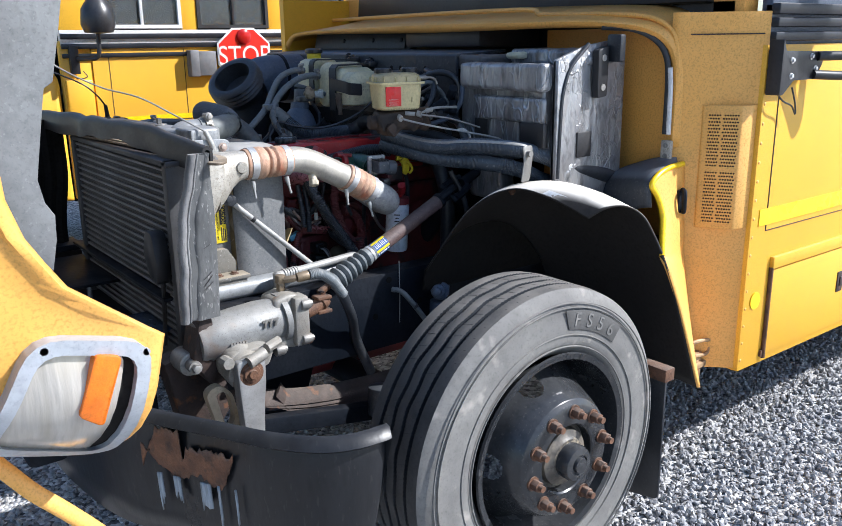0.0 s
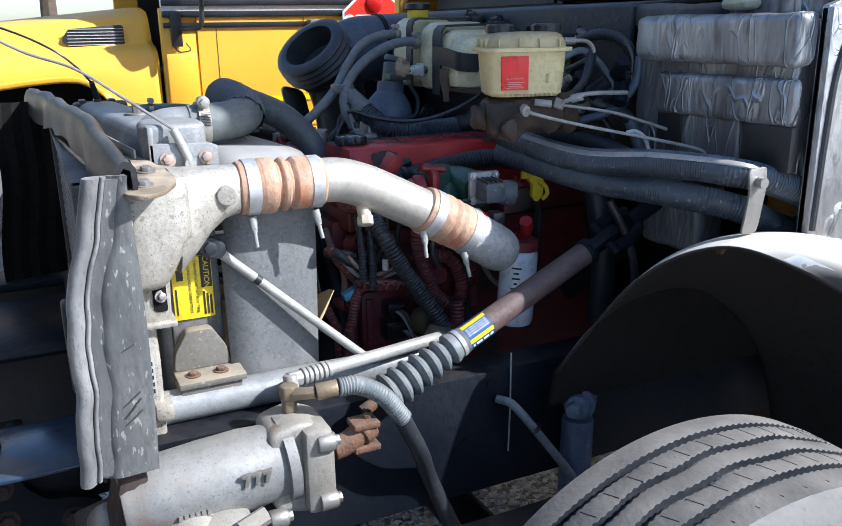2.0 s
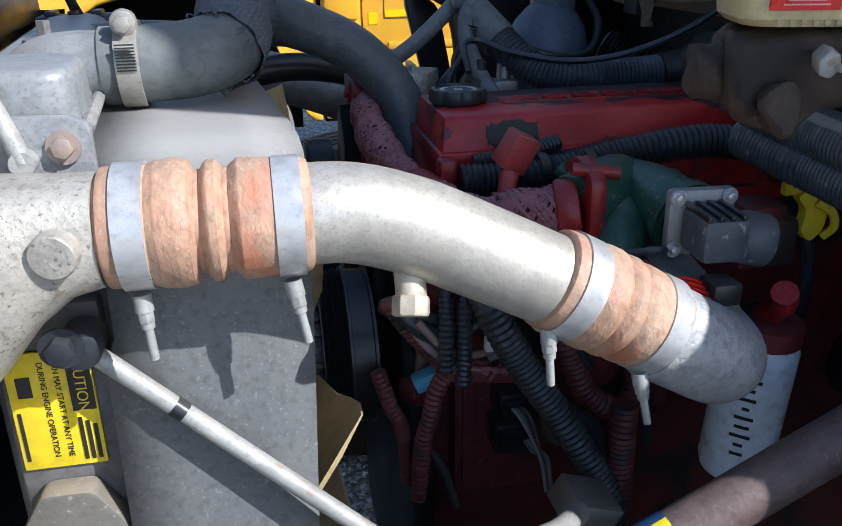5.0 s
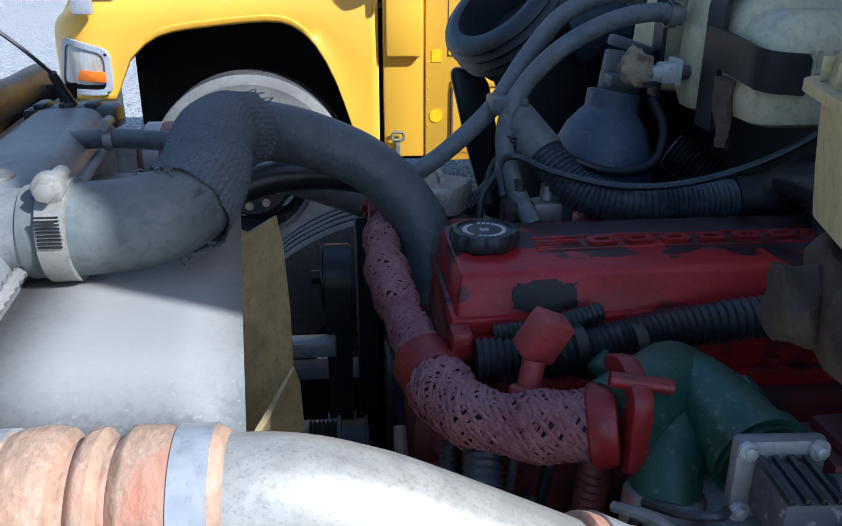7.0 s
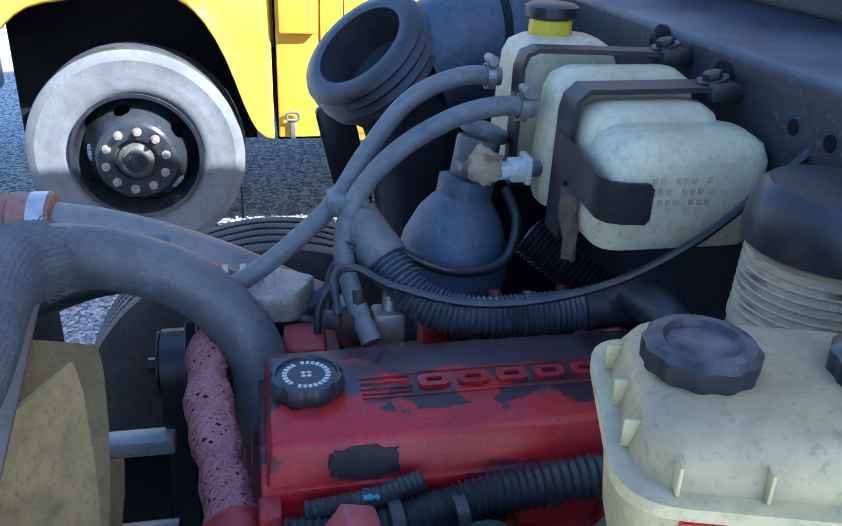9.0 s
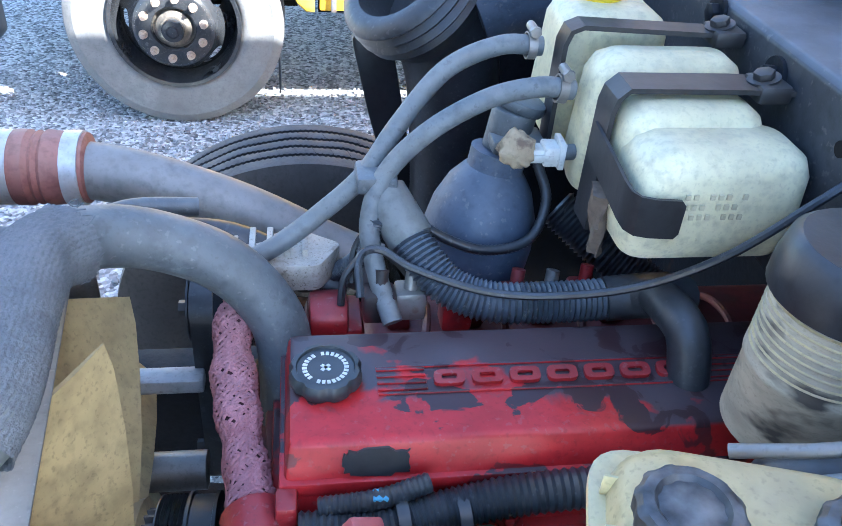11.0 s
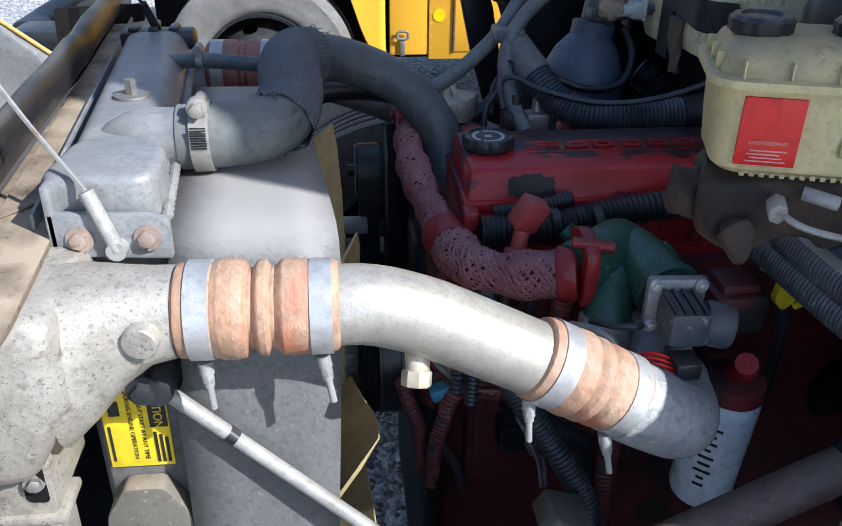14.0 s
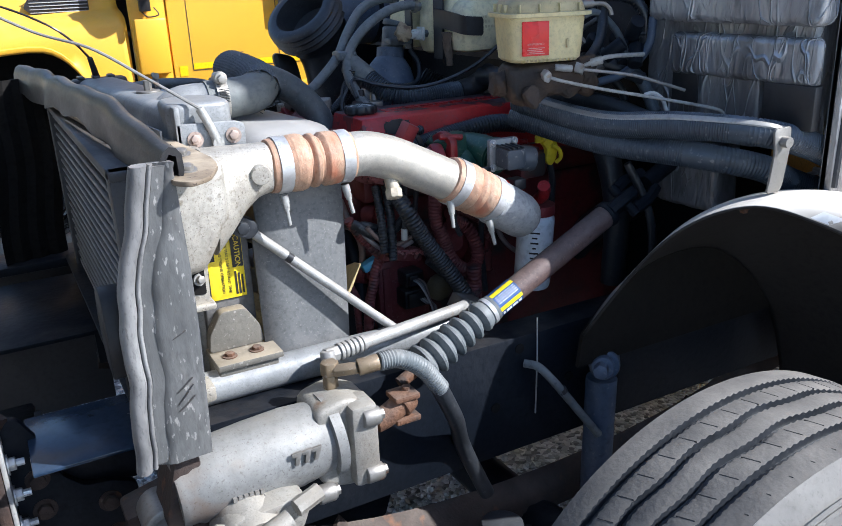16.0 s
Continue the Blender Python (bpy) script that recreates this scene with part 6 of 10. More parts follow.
for u, ins in ((0.0, 0.0), (0.35, 0.0), (0.72, 0.001), (1.0, 0.003)):
    row = []
    for p in pp:
        x0 = 1.124 - (0.10 * (p.y - 2.40) if p.z > 1.2 else 0.0)
        x1 = 1.308 - 0.11 * (p.y - 2.33) + 0.05 * min(0.0, p.z - 1.375)
        row.append(Vector((x0 + (x1 - x0) * u, p.y, p.z)) + (Vector((0, 2.65, 1.0)) - Vector((0, p.y, p.z))).normalized() * ins)
    rows.append(row)
vs = [[bm.verts.new(p) for p in r] for r in rows]
for a, b in zip(vs, vs[1:]):
    for k in range(len(a) - 1):
        bm.faces.new((a[k], a[k + 1], b[k + 1], b[k]))
shroud = part("fan_shroud", done(bm), SHROUD, rad, "light grey sheet metal fan shroud", smooth=50)
shroud.modifiers.new("thick", "SOLIDIFY").thickness = 0.004
# caution plate and its foot
bm = B()
box(bm, (1.03, 2.312, 0.99), (1.122, 2.335, 1.25), 0.004)
plate = part("side_channel", bm, mat("dark_channel", (0.1, 0.1, 0.1), (0.16, 0.155, 0.15), 0.55, dust=0.3), rad)
bm = B()
box(bm, (1.036, 2.3075, 1.09), (1.108, 2.3115, 1.208), 0.001)
part("caution_label", bm, LABEL_YELLOW, rad, "yellow caution label with black print")
toface = lambda x, z: Matrix.Translation((x, 2.307, z)) @ Matrix.Rotation(radians(90), 4, "X") @ Matrix.Rotation(radians(-90), 4, "Z")
bm = B()
box(bm, (1.087, 2.3055, 1.148), (1.1065, 2.3075, 1.2065))
part("caution_band", bm, INK, rad)
bm = B()
text_mesh(bm, "CAUTION", 0.0135, toface(1.0967, 1.177) @ Matrix.Translation((0, 0, 0.0018)), 0.0002)
part("caution_word", bm, LABEL_YELLOW, rad)
bm = B()
text_mesh(bm, "FAN MAY START AT ANY TIME", 0.0072, toface(1.078, 1.150), 0.0003)
text_mesh(bm, "DURING ENGINE OPERATION", 0.0072, toface(1.066, 1.150), 0.0003)
part("caution_text", bm, INK, rad)
bm = B()
for k in range(3):
    box(bm, (1.089 + k * 0.006, 2.3065, 1.096), (1.0925 + k * 0.006, 2.3075, 1.14 - k * 0.004))
box(bm, (1.044, 2.3065, 1.165), (1.056, 2.3075, 1.185))
box(bm, (1.040, 2.3065, 1.10), (1.043, 2.3075, 1.15))
tagged(part("caution_small_print", bm, INK, rad), kind="stuff")
bm = B()
prism(bm, rounded([(1.022, 1.0), (1.026, 1.035), (1.05, 1.075), (1.095, 1.075), (1.12, 1.035), (1.125, 1.0)], 0.008), "y", 2.285, 2.312, 0.006)
foot = part("mount_foot", bm, mat("sandy_steel", (0.2, 0.19, 0.165), (0.15, 0.14, 0.12), 0.6, metal=0.2, dust=0.9, dust_on=(0.3, 0.9), speck=0.5, dust_col=(0.45, 0.38, 0.28), spot=(0.1, 0.09, 0.07), spot_scale=22, spot_at=0.63, bump=0.4), rad, "sandy steel mounting foot")
foot_steel = foot.data.materials[0]
part("foot_plate", box(B(), (1.02, 2.225, 0.988), (1.14, 2.315, 1.0), 0.003), foot_steel, foot)
part("foot_block", box(B(), (1.022, 2.232, 0.945), (1.132, 2.31, 0.99), 0.004), foot_steel, foot)
part("foot_base", box(B(), (1.012, 2.225, 0.938), (1.138, 2.315, 0.946), 0.003), foot_steel, foot)
bolts("foot_bolt", [(x, 2.258, 1.0) for x in (1.05, 1.10)], (0, 0, 1), RUST, foot)

# ---- charge air pipe ----
pipe = thing("charge_pipe", "silver charge air pipe with orange silicone couplings", "pipe", (1.4, 2.25, 1.14))
axis_pts = [(1.16, 2.25, 1.334), (1.22, 2.25, 1.334), (1.29, 2.25, 1.333), (1.325, 2.25, 1.333), (1.35, 2.25, 1.329), (1.375, 2.25, 1.321), (1.40, 2.25, 1.311), (1.46, 2.25, 1.281), (1.52, 2.25, 1.250), (1.58, 2.25, 1.217), (1.64, 2.252, 1.183)]
bm = B()
tube(bm, axis_pts[2:], 0.0405, 28, step=0.012)
part("pipe_bend", bm, PIPE, pipe, "bright metal pipe")
bm = B()
lathe(bm, ridged([(0.0415, 0), (0.046, 0.003), (0.047, 0.01), (0.047, 0.03), (0.047, 0.032), (0.0465, 0.036), (0.049, 0.042), (0.0500, 0.056), (0.0480, 0.066), (0.040, 0.070), (0.040, 0.074), (0.047, 0.079), (0.0475, 0.086), (0.041, 0.091), (0.041, 0.095), (0.0475, 0.102), (0.047, 0.118), (0.0455, 0.134), (0.0455, 0.15), (0.043, 0.155), (0.0405, 0.156)]), (1.15, 2.25, 1.334), (1, 0, -0.005), 40)
coup = part("coupling", bm, SILICONE, pipe, "faded orange silicone coupling")
def steel_band(x0, w, r, c, d, parent):
    bm = B()
    lathe(bm, [(r - 0.002, 0), (r + 0.0015, 0.0), (r + 0.0015, w), (r - 0.002, w)], c, d, 40, caps=False)
    part("clamp_band", bm, STEEL, parent, "shiny clamp band")
steel_band(0, 0.022, 0.0478, (1.163, 2.25, 1.334), (1, 0, 0), coup)
steel_band(0, 0.021, 0.0462, (1.278, 2.25, 1.333), (1, 0, 0), coup)
d2 = (Vector(axis_pts[-1]) - Vector(axis_pts[-3])).normalized()
c2 = Vector((1.505, 2.25, 1.2605))
bm = B()
lathe(bm, ridged([(0.041, 0), (0.0445, 0.002), (0.0455, 0.01), (0.0455, 0.034), (0.0455, 0.036), (0.048, 0.042), (0.0485, 0.055), (0.043, 0.060), (0.0475, 0.066), (0.048, 0.074), (0.043, 0.080), (0.047, 0.086), (0.0465, 0.10), (0.0455, 0.104), (0.0455, 0.125), (0.044, 0.13), (0.041, 0.132)]), c2, d2, 40)
coup2 = part("coupling", bm, SILICONE, pipe, "faded orange silicone coupling")
steel_band(0, 0.022, 0.0462, c2 + d2 * 0.012, d2, coup2)
steel_band(0, 0.020, 0.0458, c2 + d2 * 0.105, d2, coup2)
# T-bolts hanging under the clamps
for c, d in (((1.172, 2.235, 1.284), (0.08, -0.12, -1)), ((1.287, 2.235, 1.285), (0.18, -0.15, -1)), ((1.50, 2.228, 1.222), (0.05, -0.1, -1)), ((1.588, 2.228, 1.168), (0.2, -0.1, -1))):
    bm = B()
    c, d = Vector(c), Vector(d).normalized()
    cyl(bm, c, c - d * -0.014, 0.0075, seg=14)
    cyl(bm, c + d * 0.010, c + d * 0.023, 0.0068, seg=6, bev=0.001)
    cyl(bm, c + d * 0.023, c + d * 0.028, 0.0055, seg=10)
    cyl(bm, c + d * 0.026, c + d * 0.054, 0.0037, seg=10)
    part("clamp_t_bolt", bm, PALE_CONN, pipe, "zinc clamp bolt")
bm = B()
cyl(bm, (1.383, 2.245, 1.285), (1.382, 2.232, 1.258), 0.013, seg=18, bev=0.002)
cyl(bm, (1.382, 2.234, 1.262), (1.380, 2.226, 1.246), 0.016, seg=8, bev=0.003)
part("pipe_plug", bm, mat("tan_plug", (0.62, 0.55, 0.42), (0.5, 0.43, 0.32), 0.5, metal=0.3), pipe, "tan plug under the pipe")
bm = B()
tube(bm, [(1.612, 2.252, 1.197), (1.65, 2.254, 1.175), (1.685, 2.265, 1.153), (1.70, 2.30, 1.146), (1.70, 2.36, 1.155), (1.69, 2.44, 1.18)], 0.047, 26, step=0.01)
part("intake_elbow", bm, mat("rough_cast_elbow", (0.38, 0.39, 0.4), (0.46, 0.46, 0.455), 0.55, metal=0.3, fine=120, scale=40, bump=0.7, spot=(0.55, 0.53, 0.5), spot_scale=55, spot_at=0.66), pipe, "rough cast elbow")
bm = B()
clampband(bm, (1.70, 2.33, 1.15), (0, 1, 0.1), 0.048, 0.012)
part("elbow_clamp", bm, STEEL_DULL, pipe)

# ---- upper radiator hose ----
uh = thing("radiator_hose", "dusty black upper radiator hose with a frayed woven sleeve", "hose", (1.25, 2.6, 1.25))
bm = B()
hp = [(1.125, 2.505, 1.420), (1.17, 2.506, 1.421), (1.215, 2.512, 1.424), (1.248, 2.545, 1.434), (1.252, 2.61, 1.446), (1.247, 2.69, 1.452), (1.252, 2.755, 1.450), (1.285, 2.80, 1.439), (1.334, 2.822, 1.424), (1.392, 2.830, 1.398), (1.43, 2.831, 1.370), (1.462, 2.825, 1.333), (1.482, 2.815, 1.292), (1.487, 2.80, 1.235), (1.485, 2.79, 1.17)]
tube(bm, hp[:6], 0.0385, 26, step=0.010)
part("hose_elbow", bm, HOSE_ELBOW, uh, "grey dusty hose elbow with its sun patch in the colour")
bm = B()
tube(bm, hp[4:], 0.0375, 26, step=0.010, prof=lambda i, n, s: max(0.9, 1.0 - 0.35 * s))
part("hose_tube", bm, HOSE, uh)
SLEEVE_LINE = [(1.240, 2.525, 1.428), (1.250, 2.56, 1.438), (1.252, 2.61, 1.446), (1.247, 2.69, 1.452), (1.250, 2.745, 1.451), (1.270, 2.785, 1.444)]


def knit_sleeve(pts, r):
    """A knitted tube: long ribs of small loops, loose at both ends."""
    line = curve_points(pts, 0.0026)
    a = (line[1] - line[0]).normalized().orthogonal().normalized()
    loops, m_, seg = [], len(line), 168
    for i, p in enumerate(line):
        d = (line[min(i + 1, m_ - 1)] - line[max(i - 1, 0)]).normalized()
        a = (a - d * a.dot(d)).normalized()
        b = d.cross(a)
        end = max(0.0, 1 - i / 6.0) + max(0.0, 1 - (m_ - 1 - i) / 6.0)
        lp = []
        for j in range(seg):
            q = 2 * math.pi * j / seg
            rib = math.cos(42 * q + 0.6 * math.sin(i * 0.11))
            loop = math.sin(i * 1.6 + (math.pi if (j // 2) % 2 else 0))
            sag = 0.0022 * noise.noise((math.cos(q) * 1.5, math.sin(q) * 1.5, i * 0.06))
            rr = r + 0.0006 * rib + 0.0008 * loop + sag + 0.003 * end * (0.6 + 0.4 * math.sin(9 * q))
            lp.append(p + rr * (a * math.cos(q) + b * math.sin(q)))
        loops.append(lp)
    return done(rings(B(), loops, caps=False))


sl = part("woven_sleeve", knit_sleeve(SLEEVE_LINE, 0.0405), SLEEVE, uh, "frayed woven heat sleeve", smooth=80)
bm = B()
rng = random.Random(8)
for k in range(70):
    q = rng.uniform(0, 6.28)
    e = rng.random() < 0.5
    c = Vector((1.236, 2.52, 1.428)) if e else Vector((1.272, 2.787, 1.443))
    ax = Vector((0.4, 0.9, 0.15)) if e else Vector((0.8, 0.55, -0.2))
    a, b = ring_frame(ax)
    p = c + 0.0415 * (a * math.cos(q) + b * math.sin(q))
    o = (-1 if e else 1) * ax.normalized()
    tube(bm, [p, p + o * rng.uniform(0.002, 0.007) + Vector((rng.uniform(-1, 1), rng.uniform(-1, 1), rng.uniform(-1, 1))) * 0.005, p + o * rng.uniform(0.004, 0.011) + Vector((rng.uniform(-1, 1), rng.uniform(-1, 1), rng.uniform(-1, 1))) * 0.006], 0.0008, 4, step=0.006)
tagged(part("frayed_threads", bm, SLEEVE, sl, "grey frayed threads"), kind="stuff")
bm = B()
lathe(bm, [(0.0375, -0.011), (0.0425, -0.011), (0.0425, 0.011), (0.0375, 0.011)], (1.152, 2.505, 1.421), (1, 0, 0.01), 36, caps=False)
cyl(bm, (1.152, 2.484, 1.464), (1.152, 2.515, 1.465), 0.0075, seg=16)
cyl(bm, (1.152, 2.474, 1.463), (1.152, 2.486, 1.464), 0.0125, seg=20, bev=0.002)
cyl(bm, (1.152, 2.465, 1.4625), (1.152, 2.475, 1.463), 0.0085, seg=6, bev=0.001)
uc = part("hose_clamp", bm, mat("zinc_clamp", (0.52, 0.50, 0.45), (0.40, 0.38, 0.34), 0.42, metal=0.5, dust=0.3, wear=0.4, speck=0.4, speck_col=(0.25, 0.2, 0.14)), uh, "wide zinc hose clamp")
bm = B()
for k in range(9):
    box(bm, (1.143, 2.4605, 1.42 + k * 0.003), (1.161, 2.463, 1.4212 + k * 0.003))
tagged(part("clamp_slots", bm, INK, uc), kind="stuff")
# second, thinner hose below
bm = B()
tube(bm, [(1.20, 2.90, 1.33), (1.30, 2.93, 1.35), (1.40, 2.95, 1.34), (1.48, 2.94, 1.31), (1.56, 2.92, 1.27)], 0.022, 14)
part("lower_coolant_hose", bm, RUBBER, uh)

# ---- far charge pipe ----
fp = thing("far_charge_pipe", "grey metal charge pipe on the far side, red coupling", "pipe", (1.3, 3.15, 1.1))
bm = B()
fpts = [(1.10, 3.164, 1.325), (1.20, 3.158, 1.322), (1.30, 3.145, 1.305), (1.42, 3.13, 1.265), (1.54, 3.11, 1.21), (1.62, 3.09, 1.18)]
tube(bm, fpts, 0.043, 20, step=0.02)
part("pipe_run", bm, mat("dull_grey_pipe", (0.2, 0.2, 0.2), (0.26, 0.255, 0.245), 0.5, metal=0.35, dust=0.6, dust_col=(0.36, 0.33, 0.3), bump=0.2), fp)
bm = B()
lathe(bm, [(0.046, 0), (0.052, 0.004), (0.052, 0.03), (0.056, 0.036), (0.056, 0.055), (0.050, 0.062), (0.055, 0.068), (0.050, 0.074), (0.056, 0.08), (0.054, 0.10), (0.052, 0.105), (0.052, 0.135), (0.046, 0.138)], (1.065, 3.165, 1.325), (1, -0.03, 0), 32)
part("far_coupling", bm, mat("dark_red_silicone", (0.26, 0.085, 0.07), (0.34, 0.15, 0.12), 0.6, dust=0.5, bump=0.2), fp, "dull red silicone coupling")
for dx in (0.012, 0.108):
    bm = B()
    lathe(bm, [(0.051, 0), (0.0555, 0), (0.0555, 0.024), (0.051, 0.024)], (1.063 + dx, 3.165 - dx * 0.03, 1.325), (1, -0.03, 0), 32, caps=False)
    part("far_clamp", bm, STEEL, fp)
bm = B()
prism(bm, rounded([(0.985, 1.0), (0.985, 1.37), (1.06, 1.36), (1.07, 1.29), (1.0, 1.15), (1.0, 1.0)], 0.02), "y", 3.12, 3.22, 0.015)
part("far_end_tank", bm, ALU_TANK, fp)

# ---- fan and belt drive ----
fan = thing("cooling_fan", "tan plastic engine cooling fan behind the shroud", "fan", (1.31, 2.68, 0.98))
FC = Vector((1.285, 2.68, 0.99))
bm = B()
for k in range(9):
    t = B()
    prev = []
    for r, ch, tw, back in ((0.10, 0.10, 52, 16), (0.18, 0.135, 46, 12), (0.26, 0.155, 40, 5), (0.33, 0.16, 36, 1), (0.366, 0.15, 34, 0)):
        q = radians(40 * k - 3 - back)
        ca, sa = math.cos(radians(tw)), math.sin(radians(tw))
        rad_v = Vector((0, math.sin(q), math.cos(q)))
        tan_v = Vector((0, math.cos(q), -math.sin(q)))
        lp = []
        for u, th in ((-0.5, 0.001), (-0.2, 0.003), (0.15, 0.003), (0.5, 0.001), (0.5, -0.001), (0.15, -0.003), (-0.2, -0.003), (-0.5, -0.001)):
            camber = 0.012 * (0.25 - u * u)
            p = FC + rad_v * r + tan_v * (u * ch * ca) + Vector((1, 0, 0)) * (u * ch * sa + th + camber - 0.02)
            lp.append(p - Vector((0.11 * (p.y - FC.y), 0, 0)))
        prev.append(lp)
    rings(t, prev)
    done(t)
    part("fan_blade", t, FAN, fan, "tan plastic blade")
bm = B()
lathe(bm, [(0.001, -0.03), (0.05, -0.03), (0.10, -0.025), (0.11, 0.02), (0.06, 0.03), (0.05, 0.035)], FC, (1, 0, 0), 36)
part("fan_hub", bm, FAN, fan)
bm = B()
lathe(bm, [(0.088, 0.012), (0.088, 0.05), (0.06, 0.052), (0.001, 0.052)], FC, (1, 0, 0), 40)
clutch_mat = mat("clutch_fins", (0.10, 0.105, 0.11), (0.16, 0.16, 0.16), 0.5, metal=0.5, dust=0.3)
clutch = part("fan_clutch", bm, clutch_mat, fan, "finned aluminium fan clutch")
for k in range(28):
    q = 2 * math.pi * k / 28
    c = FC + Vector((0.03, 0.09 * math.sin(q), 0.09 * math.cos(q)))
    part("fin", box(B(), (-0.018, -0.003, -0.006), (0.018, 0.003, 0.006), 0.0, Matrix.Translation(c) @ Matrix.Rotation(-q, 4, "X")), clutch_mat, clutch)
bm = B()
prof = [(0.06, 0.04), (0.112, 0.04)]
for k in range(6):
    prof += [(0.112, 0.042 + k * 0.0055), (0.106, 0.0447 + k * 0.0055)]
prof += [(0.115, 0.076), (0.115, 0.080), (0.110, 0.081), (0.110, 0.108), (0.114, 0.109), (0.114, 0.113), (0.05, 0.113)]
lathe(bm, prof, FC, (1, 0, 0), 56)
part("fan_pulley", bm, PLASTIC, fan, "black grooved pulley")
belt = thing("drive_belt", "black ribbed drive belt with tensioner pulleys", "belt", (1.37, 2.95, 0.9))
bm = B()
loops = []
for i in range(48):
    q = 2 * math.pi * i / 48
    y, z = 3.03 + 0.045 * math.cos(q), (1.16 if math.sin(q) > 0 else 0.86) + 0.045 * math.sin(q)
    nx = Vector((0, math.cos(q), math.sin(q)))
    loops.append([Vector((1.346, y, z)), Vector((1.346, y, z)) + nx * 0.007, Vector((1.384, y, z)) + nx * 0.007, Vector((1.384, y, z))])
rings(bm, loops, closed=True)
part("belt_loop", done(bm), RUBBER, belt)
for z, y in ((1.16, 3.03), (0.86, 3.03)):
    bm = B()
    lathe(bm, [(0.012, -0.004), (0.049, -0.003), (0.049, 0.0), (0.0445, 0.001), (0.0445, 0.040), (0.049, 0.041), (0.049, 0.044), (0.012, 0.045)], (1.343, y, z), (1, 0, 0), 32)
    cyl(bm, (1.325, y, z), (1.345, y, z), 0.012, seg=6)
    part("idler_pulley", bm, PLASTIC, belt)
bm = B()
prism(bm, rounded([(2.86, 0.9), (2.86, 1.25), (2.92, 1.30), (2.97, 1.22), (2.97, 0.9)], 0.02), "x", 1.392, 1.424, 0.006)
part("tensioner_bracket", bm, CHASSIS, belt)
part("front_brace", box(B(), (1.24, 2.95, 1.06), (1.36, 2.985, 1.085), 0.004), SHEET, belt)
part("idler_spindle", cyl(B(), (1.20, 2.9, 0.95), (1.36, 2.9, 0.95), 0.03, seg=16), STEEL_DULL, belt)

# ---- engine ----
eng = thing("engine", "red diesel engine with worn red valve cover", "engine", (1.75, 2.68, 0.45))
bm = B()
box(bm, (1.44, 2.60, 0.42), (2.25, 2.90, 1.17), 0.02)
part("engine_block", bm, RED_DULL, eng, "dull red engine block")
part("block_side", box(B(), (1.75, 2.56, 0.62), (2.25, 2.605, 1.12), 0.02), RED_DULL, eng)
part("side_rail_casting", box(B(), (1.47, 2.555, 1.06), (2.2, 2.603, 1.145), 0.015), RED_DULL, eng)
part("cylinder_head", box(B(), (1.46, 2.54, 1.15), (2.25, 2.86, 1.205), 0.01), RED_DULL, eng, "dull red cylinder head")
# added dark filler: blocks bright gravel where the engine front is in shade
bm = B()
prism(bm, rounded([(2.50, 0.45), (2.50, 0.88), (2.56, 1.04), (2.70, 1.16), (2.92, 1.16), (3.04, 1.02), (3.06, 0.45)], 0.05), "x", 1.425, 1.455, 0.012, 3)
part("dark_front_filler", bm, CHASSIS, eng, "black panel added to fill the dark engine front")
x0, x1 = 1.492, 2.06
ny, fy = 2.598, 2.762
cov = B()
box(cov, (x0, ny, 1.22), (x1, fy, 1.33), 0.0)
for v in cov.verts:
    if v.co.z < 1.25:
        v.co.y += -0.026 if v.co.y < 2.68 else 0.02
        v.co.x += -0.014 if v.co.x < 1.6 else 0.014
soften(cov, 0.007, 2)
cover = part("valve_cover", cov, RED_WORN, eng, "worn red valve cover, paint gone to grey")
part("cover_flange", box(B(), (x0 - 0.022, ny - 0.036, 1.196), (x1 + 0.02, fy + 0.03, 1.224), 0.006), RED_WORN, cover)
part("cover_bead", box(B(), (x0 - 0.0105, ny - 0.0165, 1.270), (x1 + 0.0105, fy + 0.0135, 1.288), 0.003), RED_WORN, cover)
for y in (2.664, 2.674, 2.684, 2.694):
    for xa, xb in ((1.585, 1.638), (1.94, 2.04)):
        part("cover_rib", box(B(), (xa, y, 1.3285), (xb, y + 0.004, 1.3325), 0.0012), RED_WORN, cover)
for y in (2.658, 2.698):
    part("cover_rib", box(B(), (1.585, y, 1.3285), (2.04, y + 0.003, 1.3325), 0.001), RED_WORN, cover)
# a maker's name as plain raised blocks
for k in range(7):
    x = 1.645 + k * 0.042
    outer = rounded([(x, 2.668), (x + 0.034, 2.668), (x + 0.036, 2.69), (x + 0.002, 2.69)], 0.008, 3)
    inner = rounded([(x + 0.009, 2.675), (x + 0.026, 2.675), (x + 0.027, 2.683), (x + 0.010, 2.683)], 0.003, 3)
    bm = rings(B(), [[Vector((u, v, z)) for u, v in o] for o, z in ((outer, 1.329), (outer, 1.3345), (inner, 1.3345), (inner, 1.331))], caps=False)
    part("cover_badge", done(bm), RED, cover, "raised worn red block")
bm = B()
rngb = random.Random(4)
outl = []
for i in range(30):
    t = i / 30
    q = 2 * math.pi * t
    outl.append((1.578 + 0.034 * math.copysign(abs(math.cos(q)) ** 0.4, math.cos(q)) + 0.003 * rngb.uniform(-1, 1), 1.306 + 0.014 * math.copysign(abs(math.sin(q)) ** 0.4, math.sin(q)) + 0.003 * rngb.uniform(-1, 1)))
t = B()
prism(t, outl, "y", 2.582, 2.590)
for v in t.verts:
    v.co.y += (v.co.z - 1.272) * 0.23
join(bm, t)
part("black_patch", bm, BLACK, cover, "black patch of worn label")
